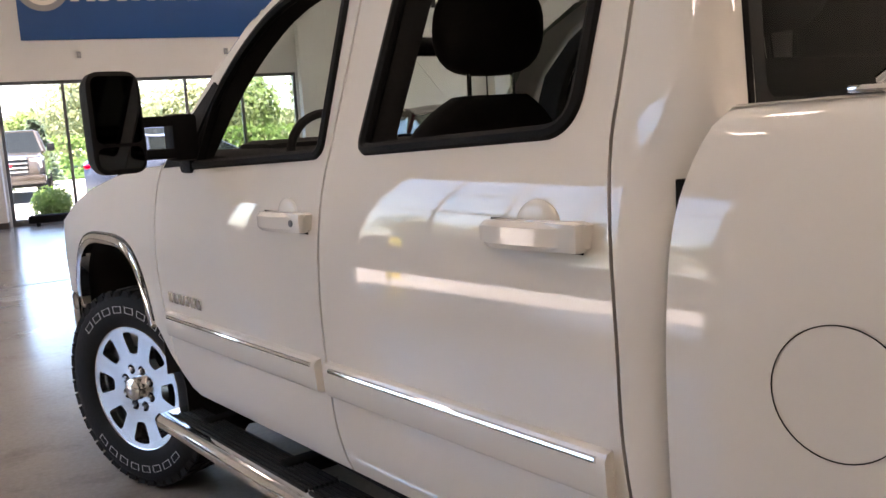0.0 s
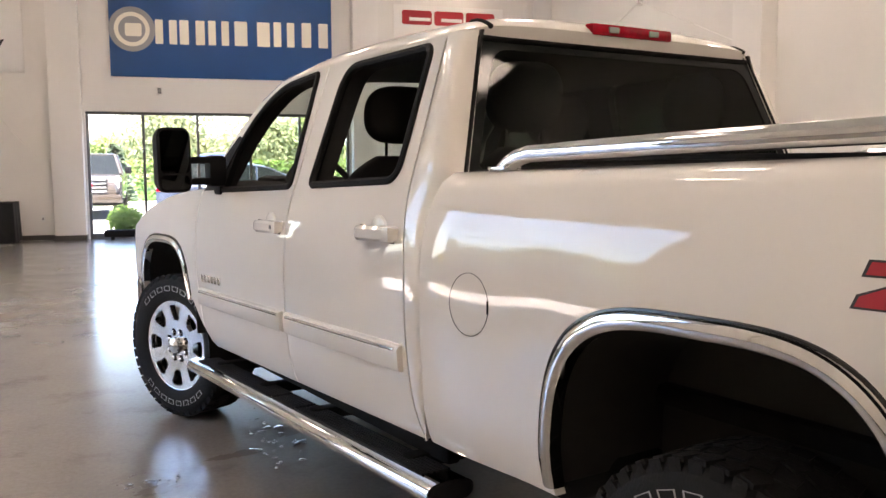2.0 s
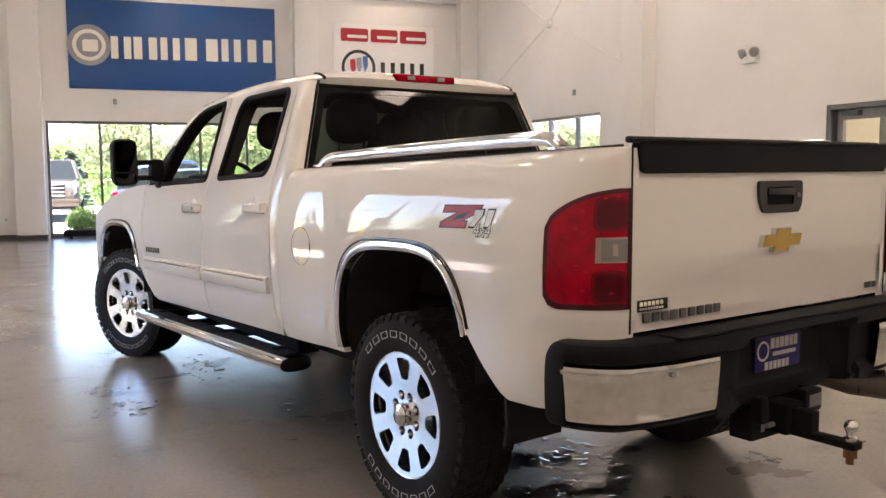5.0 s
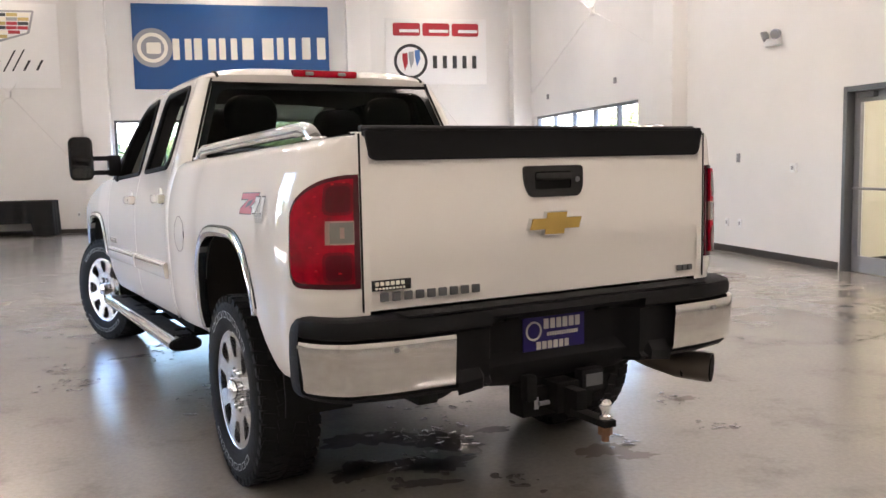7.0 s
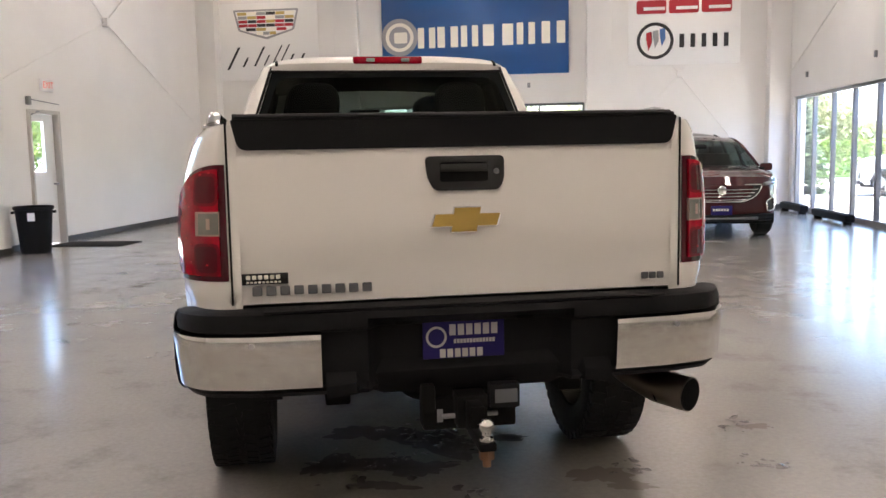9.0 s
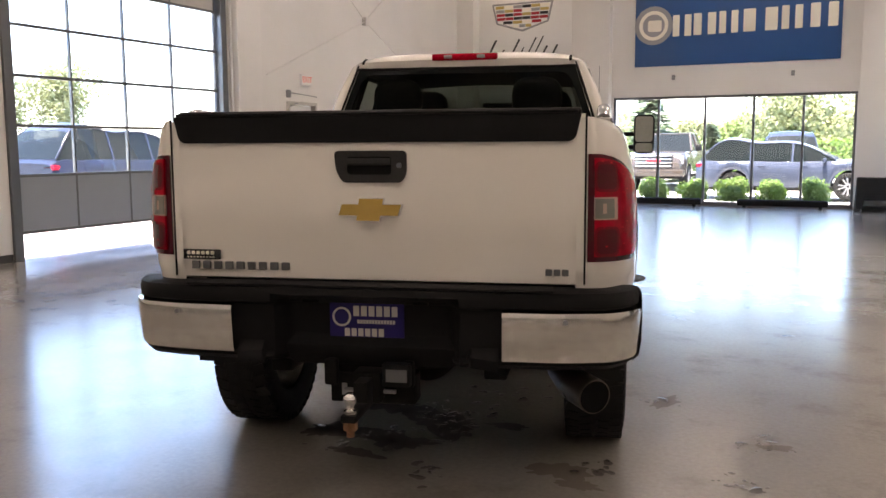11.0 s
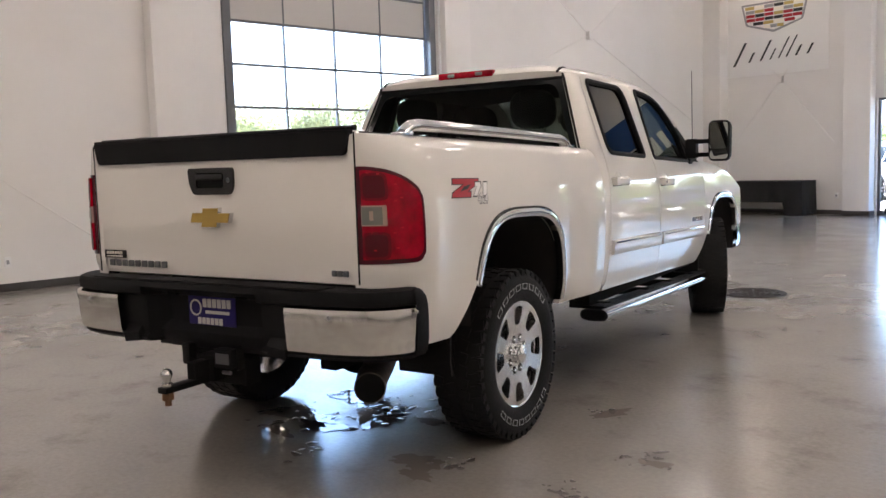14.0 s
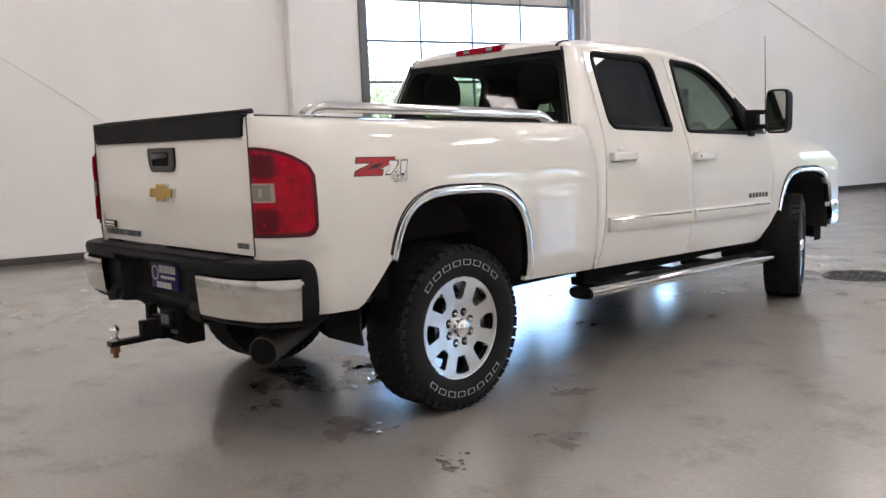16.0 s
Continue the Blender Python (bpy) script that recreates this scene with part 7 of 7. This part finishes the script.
def work_truck(m, mat):
    """A pickup that faces the window, with a tall barred grille."""
    c = thing("parked_pickup", m, "bronze pickup truck with a tall chrome-barred grille, parked outdoors", "pickup truck")
    rows = []
    zs = curve([(-2.9, 1.30), (-1.0, 1.32), (0.9, 1.30), (1.2, 1.28), (2.5, 1.22), (2.85, 1.12), (2.95, 0.95)])
    for y in span(-2.9, 2.95, 36):
        w = 0.99 if y < 2.4 else 0.99 - 0.16 * ((y - 2.4) / 0.55) ** 2
        zl = 0.52
        for q in (-1.75, 1.95):
            if abs(y - q) < 0.48:
                zl = max(zl, 0.42 + math.sqrt(0.48**2 - (y - q) ** 2))
        zt = zs(y)
        prof = [(-w * 0.97, zl), (-w, zl + (zt - zl) * 0.4), (-w * 0.985, zt - 0.1), (-w * 0.9, zt)]
        rows.append([(a, y, b) for a, b in prof + [(0, zt + 0.03)] + [(-a, b) for a, b in prof[::-1]]])
    bm = bmesh.new()
    vs = add_grid(bm, rows)
    bm.faces.new(vs[0])
    bm.faces.new(vs[-1])
    part("body", bm, mat, c)
    part("cab_roof", box((0, -0.15, 1.86), (1.5, 1.5, 0.08), 0.035), mat, c)
    cab = [[(-0.90, 1.25, 1.28), (0.90, 1.25, 1.28)], [(-0.72, 0.60, 1.85), (0.72, 0.60, 1.85)]]
    part("windscreen", sheet(cab), M["car_glass"], c, "windscreen")
    for s in (-1, 1):
        part("side_windows", sheet([[(s * 0.92, 1.2, 1.28), (s * 0.74, 0.58, 1.85)], [(s * 0.92, -1.0, 1.30), (s * 0.74, -0.88, 1.85)]]), M["car_glass"], c)
        part("pillar", tube([(s * 0.91, 1.25, 1.28), (s * 0.73, 0.60, 1.86)], 0.04, 8), mat, c)
        part("pillar", tube([(s * 0.93, 0.1, 1.28), (s * 0.745, 0.05, 1.86)], 0.05, 8), mat, c)
        part("wing_mirror", box((s * 1.12, 1.05, 1.40), (0.2, 0.1, 0.22), 0.05), M["plastic"], c)
        part("headlamp", box((s * 0.78, 2.80, 1.02), (0.30, 0.14, 0.26), 0.04), M["pane_lens"], c)
        part("fog_lamp", box((s * 0.62, 2.99, 0.60), (0.26, 0.04, 0.12), 0.02), M["cream"], c)
        for q in (-1.75, 1.95):
            road_wheel(c, s * 0.84, q, 0.41, 0.27, s)
    g = part("grille", box((0, 2.93, 0.98), (1.20, 0.10, 0.40), 0.03), M["plastic_shiny"], c, "chrome-barred grille")
    for z in (0.82, 0.93, 1.04, 1.15):
        part("grille_bar", box((0, 2.985, z), (1.16, 0.03, 0.045), 0.01), M["chrome"], g)
    part("emblem", box((0, 3.004, 0.98), (0.44, 0.02, 0.10), 0.01), M["red_print"], g)
    part("front_bumper", box((0, 2.96, 0.60), (1.96, 0.20, 0.24), 0.06), mat, c)
    part("underside", box((0, 0, 0.5), (1.7, 5.4, 0.2), 0.04), M["under"], c)


work_truck(pose(-2.95, 27.0, -0.11, 0, 0, 181), M["brown"])


# ---- outdoors ----
alone("ground", box((0, 0, -0.36), (900, 900, 0.5)), M["asphalt"], "pale concrete car park reaching to the horizon", "ground", kind="structure")
alone("pavement", box((0.5, 17.2, -0.055), (14.5, 1.6, 0.09), 0.01), M["kerb"], "pale concrete strip outside the windows", "pavement", kind="structure")
alone("pavement", box((-7.6, 4.9, -0.055), (2.6, 7.0, 0.09), 0.01), M["kerb"], "pale concrete apron outside the overhead door", "pavement", kind="structure")
alone("pavement", box((8.9, 12.5, -0.055), (2.1, 6.4, 0.09), 0.01), M["kerb"], "pale concrete strip outside the windows", "pavement", kind="structure")
alone("lawn", box((0, 62, -0.08), (180, 50, 0.14), 0.02), M["grass"], "mown green lawn beyond the car park", "lawn", kind="structure")
alone("lawn", box((-52, 8, -0.08), (50, 90, 0.14), 0.02), M["grass"], "mown green lawn beyond the car park", "lawn", kind="structure")
alone("lawn", box((60, 10, -0.08), (60, 90, 0.14), 0.02), M["grass"], "mown green lawn beyond the car park", "lawn", kind="structure")


def leaves(bm, place, size, rnd, n):
    """Small leaf blades scattered by place(); each a bent quad."""
    for _ in range(n):
        p, nrm = place(rnd)
        t = nrm.orthogonal().normalized()
        t.rotate(Matrix.Rotation(rnd.uniform(0, 6.28), 3, nrm))
        b = nrm.cross(t)
        s = size * rnd.uniform(0.6, 1.3)
        tip = nrm * s * rnd.uniform(-0.2, 0.5)
        bm.faces.new([bm.verts.new(p + v) for v in (t * s * 0.5, b * s * 0.35 + tip * 0.5, -t * s * 0.5 + tip, -b * s * 0.35 + tip * 0.5)])


def shell(c, r, squash, lumps, rnd0):
    """Points near the surface of a lumpy crown."""
    cs = [(Vector(c) + Vector((rnd0.uniform(-1, 1) * r * 0.55, rnd0.uniform(-1, 1) * r * 0.55, rnd0.uniform(-0.6, 0.6) * r * squash)), r * rnd0.uniform(0.45, 0.7)) for _ in range(lumps)]

    def at(rnd):
        o, rr = cs[rnd.randrange(len(cs))]
        d = Vector((rnd.gauss(0, 1), rnd.gauss(0, 1), rnd.gauss(0, 1))).normalized()
        n = (d + Vector((rnd.uniform(-0.5, 0.5), rnd.uniform(-0.5, 0.5), rnd.uniform(-0.2, 0.6)))).normalized()
        p = o + d * rr * rnd.uniform(0.75, 1.05)
        p.z = max(p.z, c[2] - r * squash * 0.95)
        return p, n

    return at


def bush(x, y, r, seed):
    rnd = random.Random(seed)
    t = thing("bush", Matrix.Translation((x, y, -0.01)), "clipped round green bush outside the window", "bush", "bushes under the window")
    part("stem", rod((0, 0, 0), (0, 0, r), 0.03, 8), M["bark"], t)
    bm = bmesh.new()
    leaves(bm, shell((0, 0, r * 0.74), r * 1.05, 0.62, 14, rnd), 0.06, rnd, 3600)
    part("crown", bm, M["leaf"], t)


for k, x in enumerate((-1.56, -0.54, 0.38, 1.32, 2.27)):
    bush(x, 18.0, 0.34 + 0.02 * (k % 3), 40 + k)


def spruce(x, y, height, wide, seed):
    rnd = random.Random(seed)
    t = thing("spruce", Matrix.Translation((x, y, -0.05)), "tall blue-green spruce with drooping branches", "spruce tree", "spruce trees")
    part("trunk", rod((0, 0, 0), (0, 0, height * 0.97), 0.11, 10, 0.015), M["bark"], t)
    bm = bmesh.new()
    tiers = int(height * 7)
    for k in range(tiers):
        f = k / tiers
        z = 0.25 + f * (height - 0.3)
        reach = wide * (1 - f) ** 0.85 * rnd.uniform(0.85, 1.1) + 0.06
        for j in range(int(10 + 8 * (1 - f))):
            q = rnd.uniform(0, 6.28)
            d = Vector((math.cos(q), math.sin(q), 0))
            side = Vector((-d.y, d.x, 0))
            r1 = reach * rnd.uniform(0.7, 1.08)
            rise = rnd.uniform(-0.16, 0.16)
            for i in range(9):
                g = (i + 0.5) / 9
                p = d * r1 * g + Vector((0, 0, z + rise - 0.28 * r1 * g + 0.16 * r1 * g * g + rnd.uniform(-0.03, 0.03)))
                w = 0.24 * (1.1 - g) + 0.09
                for sg in (-1, 1):
                    e = p + side * sg * w * rnd.uniform(0.6, 1.2) + d * 0.12 + Vector((0, 0, rnd.uniform(-0.10, 0.02)))
                    bm.faces.new([bm.verts.new(v) for v in (p - d * 0.10, p + d * 0.12 + Vector((0, 0, 0.02)), e)])
    part("crown", bm, M["spruce"], t)


spruce(-4.75, 31.5, 4.1, 1.7, 5)
spruce(-2.6, 33.5, 2.3, 0.8, 6)
spruce(9.9, 24.0, 4.6, 1.3, 7)


def tree(x, y, height, wide, seed, mat="leaf_light"):
    rnd = random.Random(seed)
    t = thing("tree", Matrix.Translation((x, y, -0.05)), "leafy broad green tree beyond the car park", "tree", "trees beyond the car park")
    bm = bmesh.new()
    add_tube(bm, [(0, 0, 0), (0.05, 0.02, height * 0.25), (0.0, 0.1, height * 0.5), (0.1, 0, height * 0.75)], [0.16, 0.12, 0.08, 0.03], 8)
    for k in range(5):
        q = rnd.uniform(0, 6.28)
        add_tube(bm, [(0, 0, height * (0.28 + 0.07 * k)), (wide * 0.3 * math.cos(q), wide * 0.3 * math.sin(q), height * (0.42 + 0.07 * k)), (wide * 0.6 * math.cos(q), wide * 0.6 * math.sin(q), height * (0.5 + 0.08 * k))], [0.07, 0.045, 0.015], 6)
    part("trunk", bm, M["bark"], t)
    bm = bmesh.new()
    leaves(bm, shell((0, 0, height * 0.6), wide, height * 0.4 / wide, 16, rnd), 0.24, rnd, 7500)
    part("crown", bm, M[mat], t)


for k in range(17):
    far = k < 7  # low and distant towards the north-west
    tree(-30 + k * 4.1 + (k % 3) * 0.8, (56 if far else 44) + (k * 7 % 5) * 1.7, 2.9 if far else 3.7 + (k * 5 % 4) * 0.45, 1.9 if far else 2.6 + (k % 3) * 0.3, 60 + k, "leaf_glare" if k % 3 else "leaf_light")
for k in range(12):
    tree(-52 - (k * 3 % 4) * 2.3, -14 + k * 5.4, 5.6 + (k * 5 % 4) * 1.1, 3.3, 90 + k, "leaf_glare")
tree(-24, 8.6, 4.8, 1.8, 131, "leaf_glare")
tree(-21, 31, 5.0, 2.2, 132)
tree(-25, 38, 5.5, 2.5, 133)
for k in range(5):
    tree(34 + (k % 2) * 2, 12 + k * 7.5, 4.0, 2.0, 120 + k)


def hedge(x0, x1, y, h, seed):
    rnd = random.Random(seed)
    bm = bmesh.new()

    def at(r):
        f = r.random()
        x = x0 + (x1 - x0) * r.random()
        if f < 0.6:
            return Vector((x, y - 0.5 + r.uniform(-0.1, 0.1), h * r.random())), Vector((r.uniform(-0.4, 0.4), -1, r.uniform(-0.2, 0.6))).normalized()
        return Vector((x, y + r.uniform(-0.5, 0.5), h + r.uniform(-0.12, 0.12))), Vector((r.uniform(-0.4, 0.4), r.uniform(-0.4, 0.4), 1)).normalized()

    leaves(bm, at, 0.18, rnd, 9000)
    alone("hedge", bm, M["leaf"], "long clipped green hedge beyond the car park", "hedge", kind="stuff")


hedge(-24, 26, 38.2, 1.5, 150)


def far_woods(x0, x1, y, h, seed):
    """A distant belt of trees that closes the gaps between the nearer ones."""
    rnd = random.Random(seed)
    bm = bmesh.new()
    ph = [rnd.uniform(0, 6.28) for _ in range(4)]

    def at(r):
        x = r.uniform(x0, x1)
        top = h * (0.8 + 0.12 * math.sin(x * 0.31 + ph[0]) + 0.10 * math.sin(x * 0.83 + ph[1]) + 0.06 * math.sin(x * 2.1 + ph[2]))
        z = top * r.random() ** 0.7
        return Vector((x, y + r.uniform(-1.5, 1.5) + z * 0.3, z)), Vector((r.uniform(-0.6, 0.6), -1, r.uniform(-0.1, 0.9))).normalized()

    leaves(bm, at, 0.45, rnd, 20000)
    alone("far_woods", bm, M["leaf_glare"], "distant belt of leafy green trees", "woods", kind="stuff")


far_woods(-30, 46, 66, 3.9, 160)
b = thing("bollard", Matrix.Translation((-6.95, 6.98, -0.01)), "yellow painted steel bollard by the overhead door", "bollard")
part("post", lathe([(0.09, 0.0), (0.09, 1.30), (0.075, 1.36), (0.04, 1.385), (0.0, 1.39)], 24, pose(0, 0, 0, 0, -90, 0)), M["yellow"], b)
part("base_ring", lathe([(0.15, 0.0), (0.15, 0.02), (0.09, 0.03)], 24, pose(0, 0, 0, 0, -90, 0)), M["kerb"], b)
